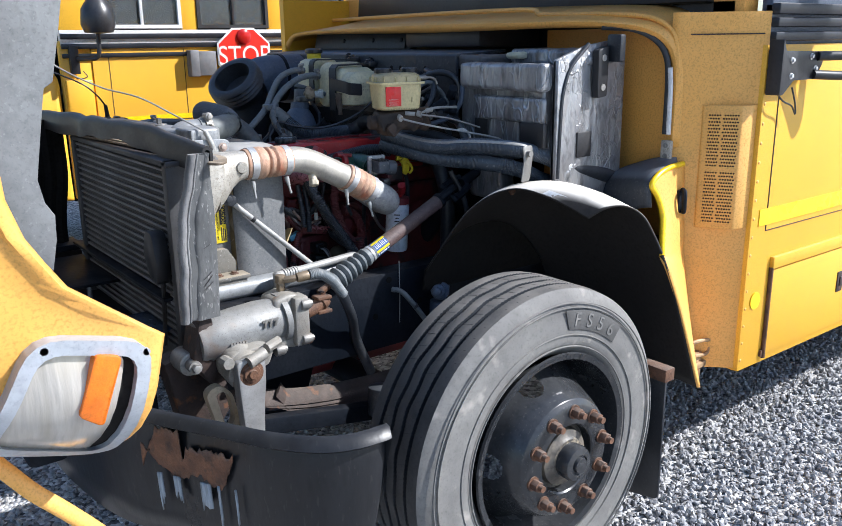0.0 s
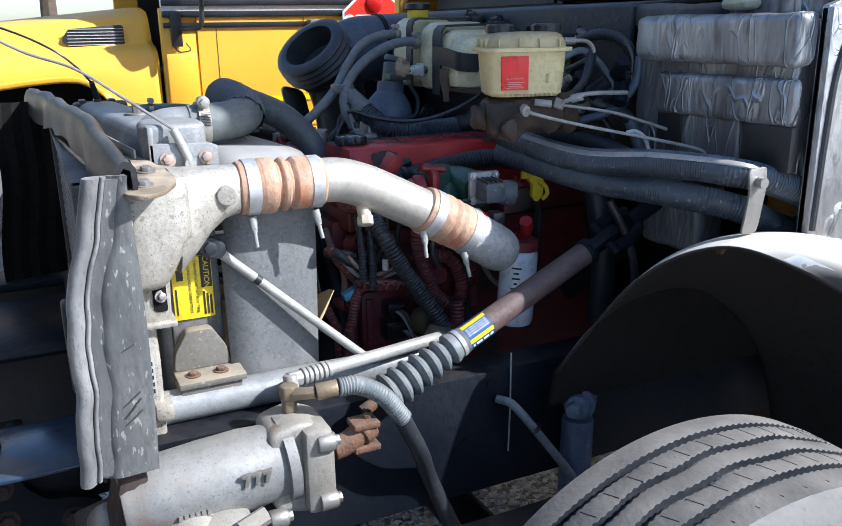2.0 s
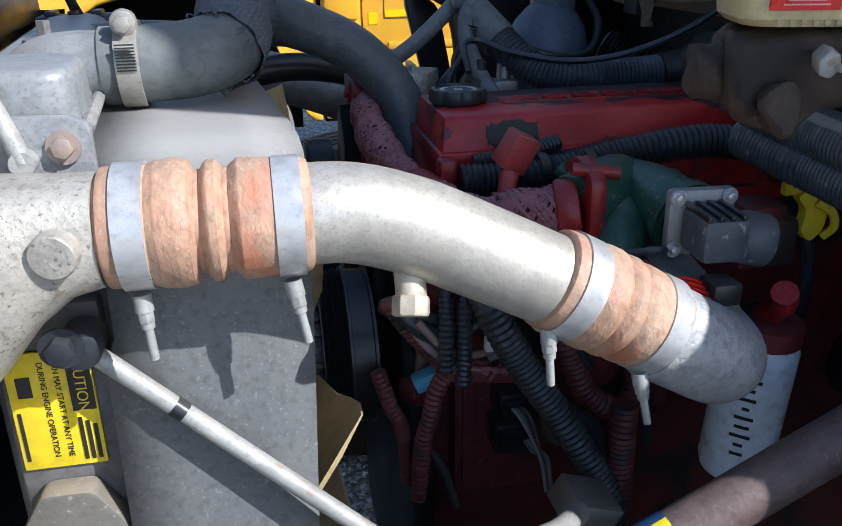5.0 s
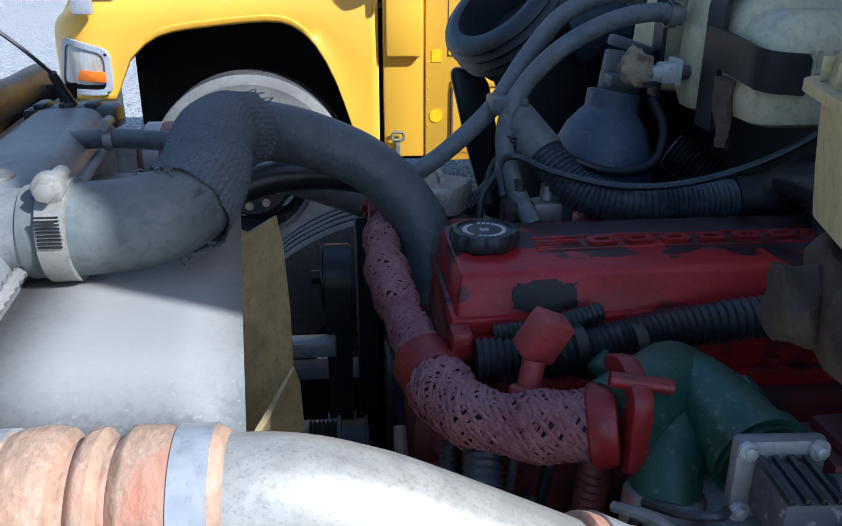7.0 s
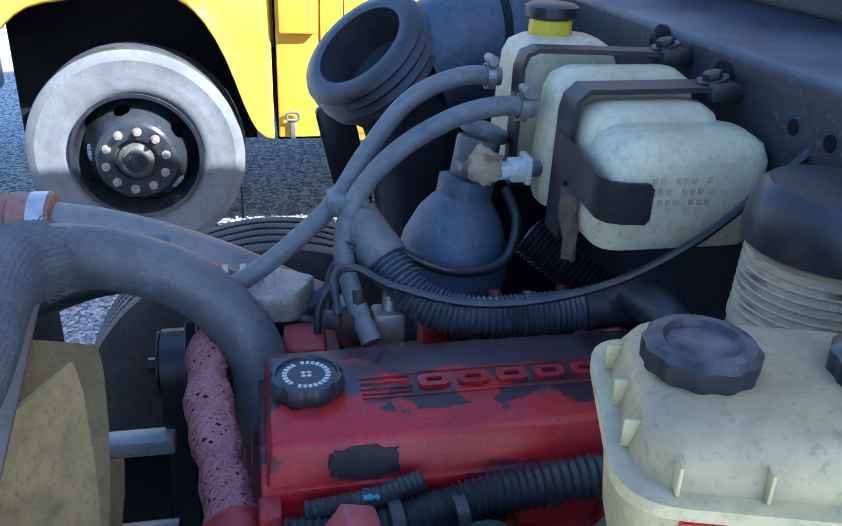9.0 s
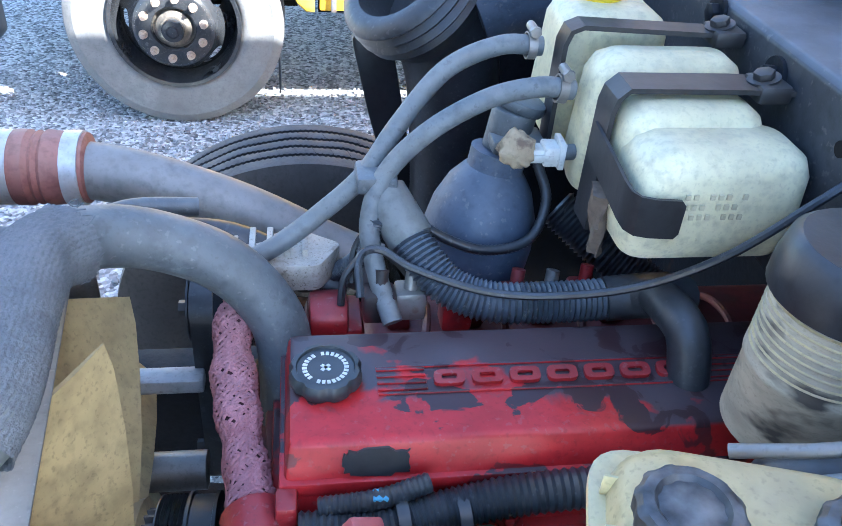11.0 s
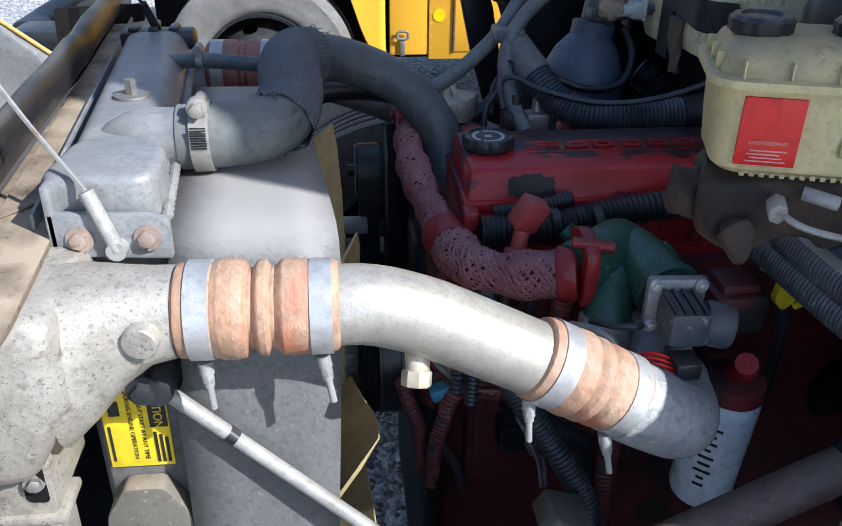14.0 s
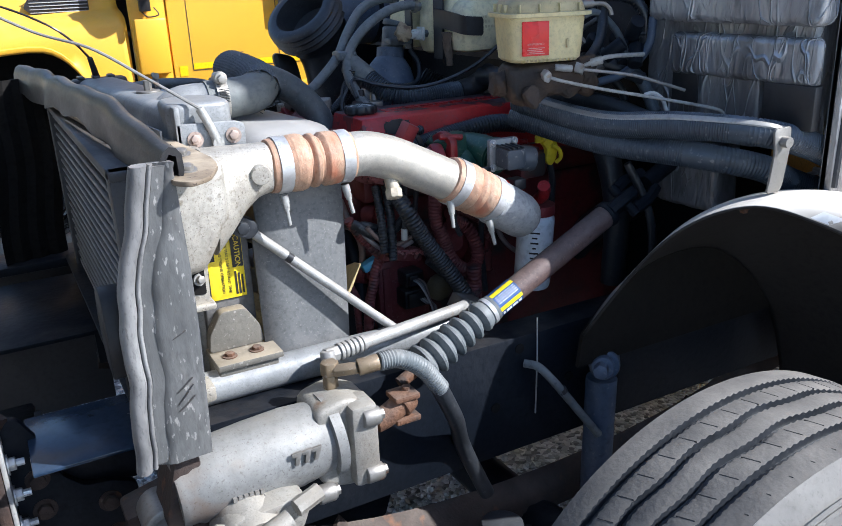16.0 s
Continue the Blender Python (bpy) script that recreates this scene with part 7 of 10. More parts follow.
bolts("cover_bolt", [(x, 2.572, 1.224) for x in (1.525, 1.62, 1.72, 1.82, 1.92)], (0, 0, 1), RED, cover, 0.010, 0.012)
bm = B()
n = 96
loops = []
for r0, h in ((0.030, 0.0), (0.037, 0.002), (0.039, 0.006), (0.039, 0.015), (0.036, 0.020), (0.031, 0.021), (0.030, 0.018), (0.001, 0.018)):
    lp = []
    for i in range(n):
        q = 2 * math.pi * i / n
        rr = r0 * (1 - (0.075 * max(0.0, math.cos(8 * q)) ** 1.5 if 0.0335 < r0 else 0))
        lp.append(Vector((1.531 + rr * math.cos(q), 2.686 + rr * math.sin(q), 1.329 + h)))
    loops.append(lp)
rings(bm, loops)
cap = part("oil_cap", done(bm), mat("dusty_cap", (0.022, 0.028, 0.033), (0.04, 0.046, 0.05), 0.42, dust=0.4, dust_col=(0.12, 0.135, 0.145), bump=0.25), eng, "dusty black scalloped oil filler cap")
bm = B()
for k in range(26):
    q = 2 * math.pi * k / 26
    if k % 9 != 8:
        box(bm, (0.0195, -0.0017, 0), (0.0245, 0.0017, 0.0006), 0.0, Matrix.Translation((1.531, 2.686, 1.347)) @ Matrix.Rotation(q, 4, "Z"))
box(bm, (-0.006, -0.002, 0), (0.006, 0.002, 0.0006), 0.0, Matrix.Translation((1.531, 2.686, 1.347)) @ Matrix.Rotation(0.8, 4, "Z"))
box(bm, (-0.002, -0.006, 0), (0.002, 0.006, 0.0006), 0.0, Matrix.Translation((1.531, 2.686, 1.347)) @ Matrix.Rotation(0.8, 4, "Z"))
part("cap_print", bm, WHITE, cap, "white ring of tiny print")
# inlet manifold on the far side of the head, with fuel lines over it
bm = B()
box(bm, (1.60, 2.87, 1.0), (2.3, 3.07, 1.155), 0.02, seg=3)
part("inlet_manifold", bm, RED_DULL, eng, "dull red inlet manifold")
for k in range(5):
    x = 1.66 + k * 0.11
    part("fuel_line", tube(B(), [(x, 2.84, 1.20), (x + 0.01, 2.87, 1.225), (x + 0.02, 2.93, 1.215), (x + 0.03, 3.0, 1.18), (x + 0.03, 3.04, 1.14)], 0.006, 8), RED_LOOM, eng)
    bm = box(B(), (x - 0.03, 2.97, 1.15), (x + 0.005, 3.03, 1.178), 0.006)
    hexbolt(bm, (x - 0.012, 3.0, 1.178), (0, 0, 1), 0.010, 0.008)
    part("manifold_boss", bm, RED_DULL, eng)
# red thermostat casting behind the hose
bm = B()
box(bm, (1.51, 2.83, 1.20), (1.585, 2.91, 1.275), 0.012)
prism(bm, rounded([(2.83, 1.25), (2.83, 1.29), (2.86, 1.305), (2.90, 1.29), (2.90, 1.25)], 0.012), "x", 1.515, 1.565, 0.008)
part("thermostat_housing", bm, RED, eng, "red thermostat housing")
bm = B()
prism(bm, rounded([(1.40, 2.92), (1.50, 2.97), (1.56, 2.93), (1.53, 2.88), (1.43, 2.88)], 0.01), "z", 1.30, 1.34, 0.006)
for k in range(5):
    box(bm, (1.42 + k * 0.022, 2.90, 1.336), (1.428 + k * 0.022, 2.955, 1.35), 0.001)
part("alternator_bracket", bm, ALU, eng, "ribbed aluminium bracket")
# red bracket in front, at the head of the mesh pipe
bm = B()
prism(bm, rounded([(2.86, 1.20), (2.86, 1.315), (2.90, 1.335), (2.95, 1.31), (2.94, 1.20)], 0.012), "x", 1.41, 1.435, 0.005)
hexbolt(bm, (1.412, 2.905, 1.31), (-1, 0, 0.4), 0.010, 0.01)
part("lifting_bracket", bm, RED, eng)
# red mesh-sleeved bypass pipe
bm = B()
mp = [(1.478, 2.862, 1.302), (1.448, 2.858, 1.303), (1.428, 2.835, 1.297), (1.425, 2.79, 1.282), (1.432, 2.725, 1.262), (1.443, 2.66, 1.248), (1.454, 2.595, 1.24)]
tube(bm, mp, 0.0205, 18, step=0.008, prof=lambda i, n, s: 1.0 + 0.17 * math.sin(s * 75) * math.sin(s * 31 + 1))
bs = part("bypass_pipe", bm, RED_CORE, eng, "dark red bypass pipe")
tagged(part("bypass_sleeve", braid(B(), mp, 0.0228, 18, 50, 0.0025, 0.0015, 0.0035, lump=0.17, uneven=0.2), RED_MESH, bs, "red painted mesh sleeve"), kind="stuff")
bm = B()
mp2 = [(1.462, 2.555, 1.236), (1.475, 2.51, 1.234), (1.50, 2.475, 1.236), (1.54, 2.45, 1.244), (1.585, 2.435, 1.252)]
tube(bm, mp2, 0.0258, 18, step=0.008, prof=lambda i, n, s: 1.0 + 0.13 * math.sin(s * 75) * math.sin(s * 31 + 1))
bs = part("bypass_pipe", bm, RED_CORE, eng, "dark red bypass pipe")
tagged(part("bypass_sleeve", braid(B(), mp2, 0.0285, 22, 50, 0.0025, 0.0015, 0.0035, lump=0.14, uneven=0.2), RED_MESH, bs, "red painted mesh sleeve"), kind="stuff")
bm = B()
cyl(bm, (1.452, 2.592, 1.239), (1.464, 2.548, 1.236), 0.033, seg=22, bev=0.004)
box(bm, (1.478, 2.555, 1.255), (1.50, 2.585, 1.285), 0.005)
part("sleeve_clamp", bm, RED, eng)
bm = B()
cyl(bm, (1.58, 2.437, 1.251), (1.605, 2.43, 1.255), 0.037, seg=24, bev=0.006)
prism(bm, rounded([(2.395, 1.22), (2.395, 1.30), (2.44, 1.315), (2.485, 1.295), (2.48, 1.22)], 0.015), "x", 1.603, 1.622, 0.005)
cyl(bm, (1.59, 2.42, 1.305), (1.64, 2.41, 1.30), 0.007, seg=10)
part("red_flange", bm, RED, eng, "red painted flange and clamp")
# red sensor on a stalk
bm = B()
box(bm, (-0.018, -0.014, -0.02), (0.018, 0.014, 0.024), 0.004, Matrix.Translation((1.553, 2.50, 1.305)) @ Euler((0.25, 0.45, 0.3)).to_matrix().to_4x4())
cyl(bm, (1.545, 2.495, 1.285), (1.538, 2.485, 1.255), 0.011, seg=12)
cyl(bm, (1.540, 2.487, 1.262), (1.537, 2.482, 1.246), 0.018, seg=16, bev=0.003)
part("red_sensor", bm, mat("dusty_red_plastic", (0.46, 0.06, 0.06), (0.36, 0.045, 0.045), 0.55, dust=0.5, dust_col=(0.5, 0.2, 0.19), wear=0.4), eng, "red overpainted sensor plug")
# green casting and actuator
bm = B()
tube(bm, [(1.60, 2.43, 1.255), (1.635, 2.45, 1.262), (1.665, 2.475, 1.262), (1.68, 2.50, 1.25), (1.685, 2.52, 1.22)], 0.040, 20, step=0.012)
tube(bm, [(1.68, 2.50, 1.255), (1.69, 2.45, 1.262), (1.695, 2.40, 1.262), (1.70, 2.365, 1.255)], 0.036, 20, step=0.012)
tube(bm, [(1.665, 2.45, 1.25), (1.645, 2.41, 1.235), (1.635, 2.39, 1.205)], 0.030, 16, step=0.012)
ball(bm, (1.668, 2.468, 1.256), 0.044, 1.05, 1.0, 0.95, 20)
cyl(bm, (1.70, 2.43, 1.262), (1.722, 2.428, 1.288), 0.0125, seg=14, bev=0.003)
lathe(bm, [(0.036, -0.006), (0.041, -0.006), (0.041, 0.006), (0.036, 0.006)], (1.70, 2.372, 1.257), (0.1, -1, -0.15), 28)
cyl(bm, (1.615, 2.475, 1.275), (1.60, 2.485, 1.29), 0.012, seg=12)
part("green_elbow", bm, GREEN, eng, "green cast mixer elbow")
bm = B()
cyl(bm, (1.634, 2.388, 1.215), (1.63, 2.382, 1.165), 0.034, seg=20, bev=0.003)
part("throttle_neck", bm, mat("chipped_neck", (0.42, 0.4, 0.37), (0.3, 0.28, 0.26), 0.55, metal=0.3, spot=(0.38, 0.05, 0.045), spot_scale=18, spot_at=0.53, bump=0.4), eng)
bm = B()
M = Matrix.Translation((1.687, 2.325, 1.271)) @ Matrix.Rotation(radians(-4), 4, "Z")
box(bm, (-0.034, -0.006, -0.034), (0.034, 0.008, 0.034), 0.005, M)
fl = part("actuator_flange", bm, mat("grey_flange", (0.36, 0.37, 0.37), (0.28, 0.285, 0.29), 0.5, metal=0.4, dust=0.3), eng, "square grey actuator flange")
bolts("flange_screw", [M @ Vector((sx, -0.006, sz)) for sx in (-0.026, 0.026) for sz in (-0.026, 0.026)], (0.1, -1, 0), STEEL, fl, 0.0055, 0.006)
bm = B()
box(bm, (-0.022, -0.06, -0.024), (0.024, -0.004, 0.02), 0.008, M)
cyl(bm, M @ Vector((0.022, -0.03, -0.006)), M @ Vector((0.056, -0.035, -0.012)), 0.026, seg=20, bev=0.006)
am = part("actuator_motor", bm, mat("actuator_grey", (0.05, 0.062, 0.08), (0.075, 0.085, 0.1), 0.5, dust=0.4, speck=0.4), eng, "dark grey ribbed actuator")
for k in range(4):
    part("motor_rib", box(B(), (-0.02 + k * 0.011, -0.06, 0.019), (-0.0155 + k * 0.011, -0.008, 0.024), 0.001, M), PLASTIC, am)
bm = B()
box(bm, (1.675, 2.262, 1.205), (1.705, 2.295, 1.228), 0.004)
part("actuator_plug", bm, PLASTIC, eng)
for k in range(4):
    bm = B()
    tube(bm, [(1.676, 2.268 + k * 0.006, 1.212 + k * 0.003), (1.655, 2.272 + k * 0.006, 1.218 + k * 0.003), (1.635, 2.285 + k * 0.006, 1.213), (1.615, 2.30 + k * 0.006, 1.20)], 0.0022, 6)
    part("red_wire", bm, LABEL_RED, eng)
for k, (pts, r) in enumerate((
    ([(1.60, 2.36, 1.21), (1.585, 2.35, 1.18), (1.58, 2.35, 1.14), (1.60, 2.36, 1.10)], 0.006),
    ([(1.625, 2.33, 1.20), (1.62, 2.315, 1.225), (1.60, 2.33, 1.235), (1.58, 2.36, 1.225)], 0.0045),
    ([(1.66, 2.33, 1.24), (1.64, 2.31, 1.25), (1.62, 2.32, 1.245), (1.60, 2.35, 1.235)], 0.004),
    ([(1.69, 2.30, 1.19), (1.665, 2.29, 1.185), (1.64, 2.30, 1.19), (1.62, 2.33, 1.18)], 0.005))):
    part("actuator_wire", tube(B(), pts, r, 8), (LOOM, PALE_CONN, RUBBER, RUBBER)[k], eng, "frayed wire by the actuator")
# red cover plates at the back
bm = B()
box(bm, (1.76, 2.36, 1.195), (1.83, 2.43, 1.25), 0.008)
box(bm, (1.77, 2.37, 1.245), (1.82, 2.42, 1.262), 0.006)
part("intake_cover", bm, RED_DULL, eng, "dull red intake heater cover")
bm = B()
box(bm, (1.497, 2.575, 0.78), (1.64, 2.66, 0.992), 0.014)
box(bm, (1.51, 2.57, 0.80), (1.53, 2.58, 0.975), 0.004)
ecm = part("engine_computer", bm, mat("flat_red_box", (0.19, 0.03, 0.034), (0.12, 0.022, 0.026), 0.5, dust=0.3, dust_col=(0.2, 0.12, 0.12), bump=0.2, speck=0.4, speck_col=(0.25, 0.13, 0.13)), eng, "red engine control box")
WIRE_COL = ((0.55, 0.55, 0.54), (0.3, 0.26, 0.26), (0.06, 0.06, 0.065), (0.3, 0.2, 0.17), (0.24, 0.25, 0.27))
WIRES = [mat("wire_%d" % k, c, rough=0.45, dust=0.3) for k, c in enumerate(WIRE_COL)]
for z0, z1, xa, xb in ((0.93, 0.968, 1.55, 1.60), (0.875, 0.922, 1.545, 1.606)):
    bm = B()
    box(bm, (xa, 2.53, z0), (xb, 2.58, z1), 0.006)
    box(bm, (xa + 0.006, 2.522, z0 + 0.006), (xb - 0.008, 2.535, z1 - 0.006), 0.003)
    part("computer_plug", bm, PLASTIC, ecm, "black wiring plug")
for k in range(7):
    bm = B()
    o = 0.0045 * k
    z0 = 0.952 if k < 4 else 0.9
    tube(bm, [(1.565 + o, 2.526, z0), (1.573 + o, 2.507 - 0.3 * o, z0 - 0.008), (1.587 + 0.7 * o, 2.498, 0.915 - o), (1.60 + 0.4 * o, 2.497, 0.88), (1.609 + 0.3 * o, 2.497, 0.83)], 0.0024, 6)
    part("computer_wire", bm, WIRES[k % 5], ecm)
# lower engine clutter: red wiring, loops, plugs
wr = thing("engine_harness", "red overpainted wiring harness down the engine side", "wiring", (1.55, 2.4, 0.9))
for pts, r in (
    ([(1.40, 2.50, 1.135), (1.424, 2.50, 1.097), (1.445, 2.50, 1.071), (1.468, 2.495, 1.045), (1.50, 2.49, 1.035)], 0.012),
    ([(1.47, 2.50, 1.03), (1.458, 2.50, 1.005), (1.45, 2.50, 0.97), (1.44, 2.505, 0.92), (1.435, 2.51, 0.84)], 0.0125),
    ([(1.60, 2.455, 1.225), (1.60, 2.468, 1.12), (1.621, 2.47, 1.056), (1.644, 2.47, 1.0), (1.686, 2.47, 0.968), (1.716, 2.475, 0.99), (1.712, 2.485, 1.04), (1.69, 2.50, 1.075), (1.655, 2.50, 1.085)], 0.0165),
    ([(1.69, 2.45, 0.985), (1.69, 2.45, 0.9), (1.695, 2.45, 0.8)], 0.0185),
    ([(1.39, 2.54, 1.02), (1.405, 2.535, 0.97), (1.42, 2.53, 0.93), (1.425, 2.53, 0.85)], 0.011),
    ([(1.66, 2.52, 1.10), (1.72, 2.52, 1.09), (1.77, 2.53, 1.04), (1.78, 2.53, 0.93)], 0.013)):
    bm = B()
    ribbed(bm, pts, r, 0.007, 0.13, 12)
    part("harness_run", bm, RED_LOOM, wr, "red overpainted ribbed conduit")
bm = B()
ribbed(bm, [(1.497, 2.475, 1.215), (1.492, 2.44, 1.19), (1.50, 2.408, 1.155), (1.535, 2.40, 1.09), (1.58, 2.39, 1.02), (1.615, 2.378, 0.96), (1.64, 2.37, 0.90), (1.65, 2.37, 0.80)], 0.019, 0.0065, 0.12, 16)
part("black_loom", bm, LOOM, wr, "black corrugated loom")
bm = B()
tube(bm, [(1.575, 2.46, 1.02), (1.61, 2.45, 0.985), (1.65, 2.45, 0.95), (1.66, 2.45, 0.86)], 0.013, 12)
part("black_branch", bm, LOOM, wr)
for k, (pts, r) in enumerate((
    ([(1.40, 2.52, 1.12), (1.415, 2.49, 1.122), (1.445, 2.48, 1.098), (1.48, 2.48, 1.095), (1.515, 2.48, 1.11), (1.55, 2.49, 1.14)], 0.011),
    ([(1.41, 2.52, 1.11), (1.43, 2.485, 1.122), (1.46, 2.485, 1.11)], 0.008),
    ([(1.42, 2.49, 1.115), (1.44, 2.48, 1.085), (1.47, 2.475, 1.06), (1.50, 2.48, 1.05), (1.55, 2.49, 1.06)], 0.0055),
    ([(1.43, 2.47, 1.12), (1.46, 2.465, 1.085), (1.50, 2.47, 1.068), (1.545, 2.48, 1.075)], 0.005),
    ([(1.52, 2.45, 1.22), (1.517, 2.455, 1.16), (1.516, 2.46, 1.10)], 0.005),
    ([(1.56, 2.47, 1.20), (1.555, 2.48, 1.13), (1.57, 2.49, 1.06), (1.60, 2.50, 1.0)], 0.006),
    ([(1.70, 2.46, 1.20), (1.72, 2.46, 1.12), (1.73, 2.48, 1.02), (1.74, 2.48, 0.9)], 0.007),
    ([(1.74, 2.45, 1.20), (1.75, 2.46, 1.1), (1.79, 2.47, 1.02), (1.85, 2.48, 0.97)], 0.006),
    ([(1.43, 2.61, 1.15), (1.432, 2.575, 1.11), (1.45, 2.55, 1.05), (1.44, 2.55, 0.95)], 0.008),
    ([(1.40, 2.56, 0.98), (1.43, 2.53, 0.93), (1.47, 2.53, 0.87), (1.49, 2.53, 0.8)], 0.007))):
    part("harness_wire", tube(B(), pts, r, 10), (LOOM, RUBBER, WIRES[1], WIRES[3], WIRES[2])[k % 5], wr, "dark taped wire")
bm = B()
M = Matrix.Translation((1.52, 2.49, 1.034)) @ Euler((0, radians(11), radians(4))).to_matrix().to_4x4()
box(bm, (-0.055, -0.014, -0.012), (0.05, 0.014, 0.012), 0.004, M)
box(bm, (-0.045, -0.02, 0.006), (-0.005, 0.01, 0.022), 0.004, M)
box(bm, (0.005, -0.019, 0.004), (0.042, 0.012, 0.018), 0.004, M)
for u in (-0.03, 0.0, 0.03):
    cyl(bm, M @ Vector((u, -0.016, -0.006)), M @ Vector((u + 0.01, -0.018, 0.018)), 0.005, seg=10)
part("red_plug", bm, RED_LOOM, wr, "red overpainted plug cluster")
for k in range(4):
    bm = B()
    p0 = M @ Vector((-0.05 + 0.026 * k, -0.018, 0.006))
    tube(bm, [p0, p0 + Vector((0.012, -0.010, 0.008)), p0 + Vector((0.03, -0.006, 0.002)), p0 + Vector((0.042, 0.0, -0.008))], 0.003, 6)
    part("plug_wire", bm, mat("pink_wire", (0.4, 0.2, 0.19), (0.3, 0.1, 0.1), 0.5) if k == 0 else RED_MESH, wr)
bm = B()
box(bm, (-0.022, -0.012, -0.010), (0.022, 0.012, 0.010), 0.003, Matrix.Translation((1.453, 2.515, 1.018)) @ Euler((0, radians(-22), 0)).to_matrix().to_4x4())
part("blue_plug", bm, BLUE_CONN, wr, "pale blue plug")
bm = B()
cyl(bm, (1.516, 2.46, 1.104), (1.515, 2.46, 1.078), 0.0075, seg=12, bev=0.002)
part("white_plug", bm, WHITE, wr, "white sensor tip")
for c in ((1.47, 2.55, 1.12), (1.44, 2.56, 0.98), (1.53, 2.56, 1.15), (1.66, 2.53, 1.15), (1.62, 2.56, 1.06), (1.74, 2.53, 1.0)):
    bm = B()
    cyl(bm, c, (c[0] + 0.012, c[1] - 0.03, c[2] + 0.008), 0.026, 0.02, 14, 0.004)
    hexbolt(bm, (c[0] + 0.012, c[1] - 0.03, c[2] + 0.008), (0.4, -1, 0.3), 0.012, 0.012)
    part("engine_boss", bm, RED_DULL, wr)
bm = B()
ball(bm, (1.64, 2.53, 0.915), 0.034, 1.0, 0.8, 1.0)
part("fuel_pump_body", bm, mat("olive_pump", (0.2, 0.16, 0.08), (0.12, 0.1, 0.06), 0.55, dust=0.3, bump=0.4), wr, "dull olive pump body")
bm = B()
lathe(bm, [(0.045, -0.03), (0.05, -0.01), (0.05, 0.0), (0.03, 0.006), (0.02, 0.02), (0.001, 0.02)], (1.66, 2.50, 1.035), (0.1, -1, 0.2), 28)
part("red_pulley_boss", bm, RED_DULL, wr)
bm = B()
prism(bm, [(1.548, 0.955), (1.565, 0.982), (1.615, 0.965), (1.60, 0.94)], "y", 2.28, 2.34, 0.002)
part("line_bracket", bm, STEEL_DULL, wr, "small bent steel bracket")

# ---- fuel filter ----
ff = thing("fuel_filter", "white spin-on fuel filter canister", "filter", (1.805, 2.4, 0.88))
a, b = Vector((1.797, 2.352, 1.112)), Vector((1.791, 2.362, 0.93))
d = (b - a).normalized()
bm = B()
lathe(bm, [(0.034, -0.006), (0.040, 0.0), (0.042, 0.006), (0.042, 0.160), (0.039, 0.170), (0.026, 0.173), (0.001, 0.173)], a, d, 36)
can = part("filter_canister", bm, WHITE_FILTER, ff)
bm = B()
lathe(bm, [(0.030, -0.03), (0.040, -0.028), (0.041, -0.006), (0.034, -0.004)], a, d, 30)
part("filter_head", bm, RED_DULL, ff)
bm = B()
aa, bb = ring_frame(d)
side_n = (Vector((1.1, 1.4, 1.6)) - a)
side_n = (side_n - d * side_n.dot(d)).normalized()
sd = d.cross(side_n)
for k in range(9):
    c = a + side_n * 0.0422 + d * (0.03 + k * 0.012)
    w = (0.011, 0.006, 0.009, 0.004, 0.01, 0.008, 0.011, 0.005, 0.007)[k]
    box(bm, (-w, -0.0006, -0.0018), (w, 0.0006, 0.0018), 0.0, Matrix.Translation(c) @ Matrix((sd, side_n, -d)).transposed().to_4x4())
part("filter_print", bm, INK, can, "small black print")
bm = B()
tube(bm, [(1.80, 2.36, 1.14), (1.80, 2.33, 1.165), (1.785, 2.31, 1.19)], 0.014, 10)
part("red_filter_hose", bm, RED, ff)

# ---- brace rod ----
br = thing("brace_rod", "grey steel brace rod beside the shroud", "rod", (1.22, 2.29, 1.0))
bm = B()
ra, rb = Vector((1.118, 2.278, 1.218)), Vector((1.378, 2.25, 0.976))
tube(bm, [ra, ra.lerp(rb, 0.5), rb], 0.0088, 12)
part("rod_bar", bm, PALE_CONN, br)
bm = B()
m1 = ra.lerp(rb, 0.23)
cyl(bm, m1, m1 + (rb - ra).normalized() * 0.012, 0.0096, seg=14)
part("rod_band", bm, PLASTIC, br)
bm = B()
cyl(bm, (1.112, 2.262, 1.226), (1.112, 2.30, 1.226), 0.018, seg=16, bev=0.004)
hexbolt(bm, (1.10, 2.262, 1.232), (0, -1, 0), 0.012, 0.012)
part("rod_bushing", bm, RUBBER, br, "black rubber bushing")

# ---- steering ----
sg = thing("steering_gear", "grey cast steering gear box with rust stains", "steering gear", (1.05, 2.1, 0.72))
bm = B()
lathe(bm, [(0.02, -0.012), (0.058, -0.01), (0.062, 0.0), (0.062, 0.012), (0.066, 0.02), (0.068, 0.06), (0.07, 0.12), (0.07, 0.19), (0.066, 0.23), (0.064, 0.25), (0.075, 0.252), (0.075, 0.27)], (0.905, 2.10, 0.868), (1, 0.02, 0.06), 36)
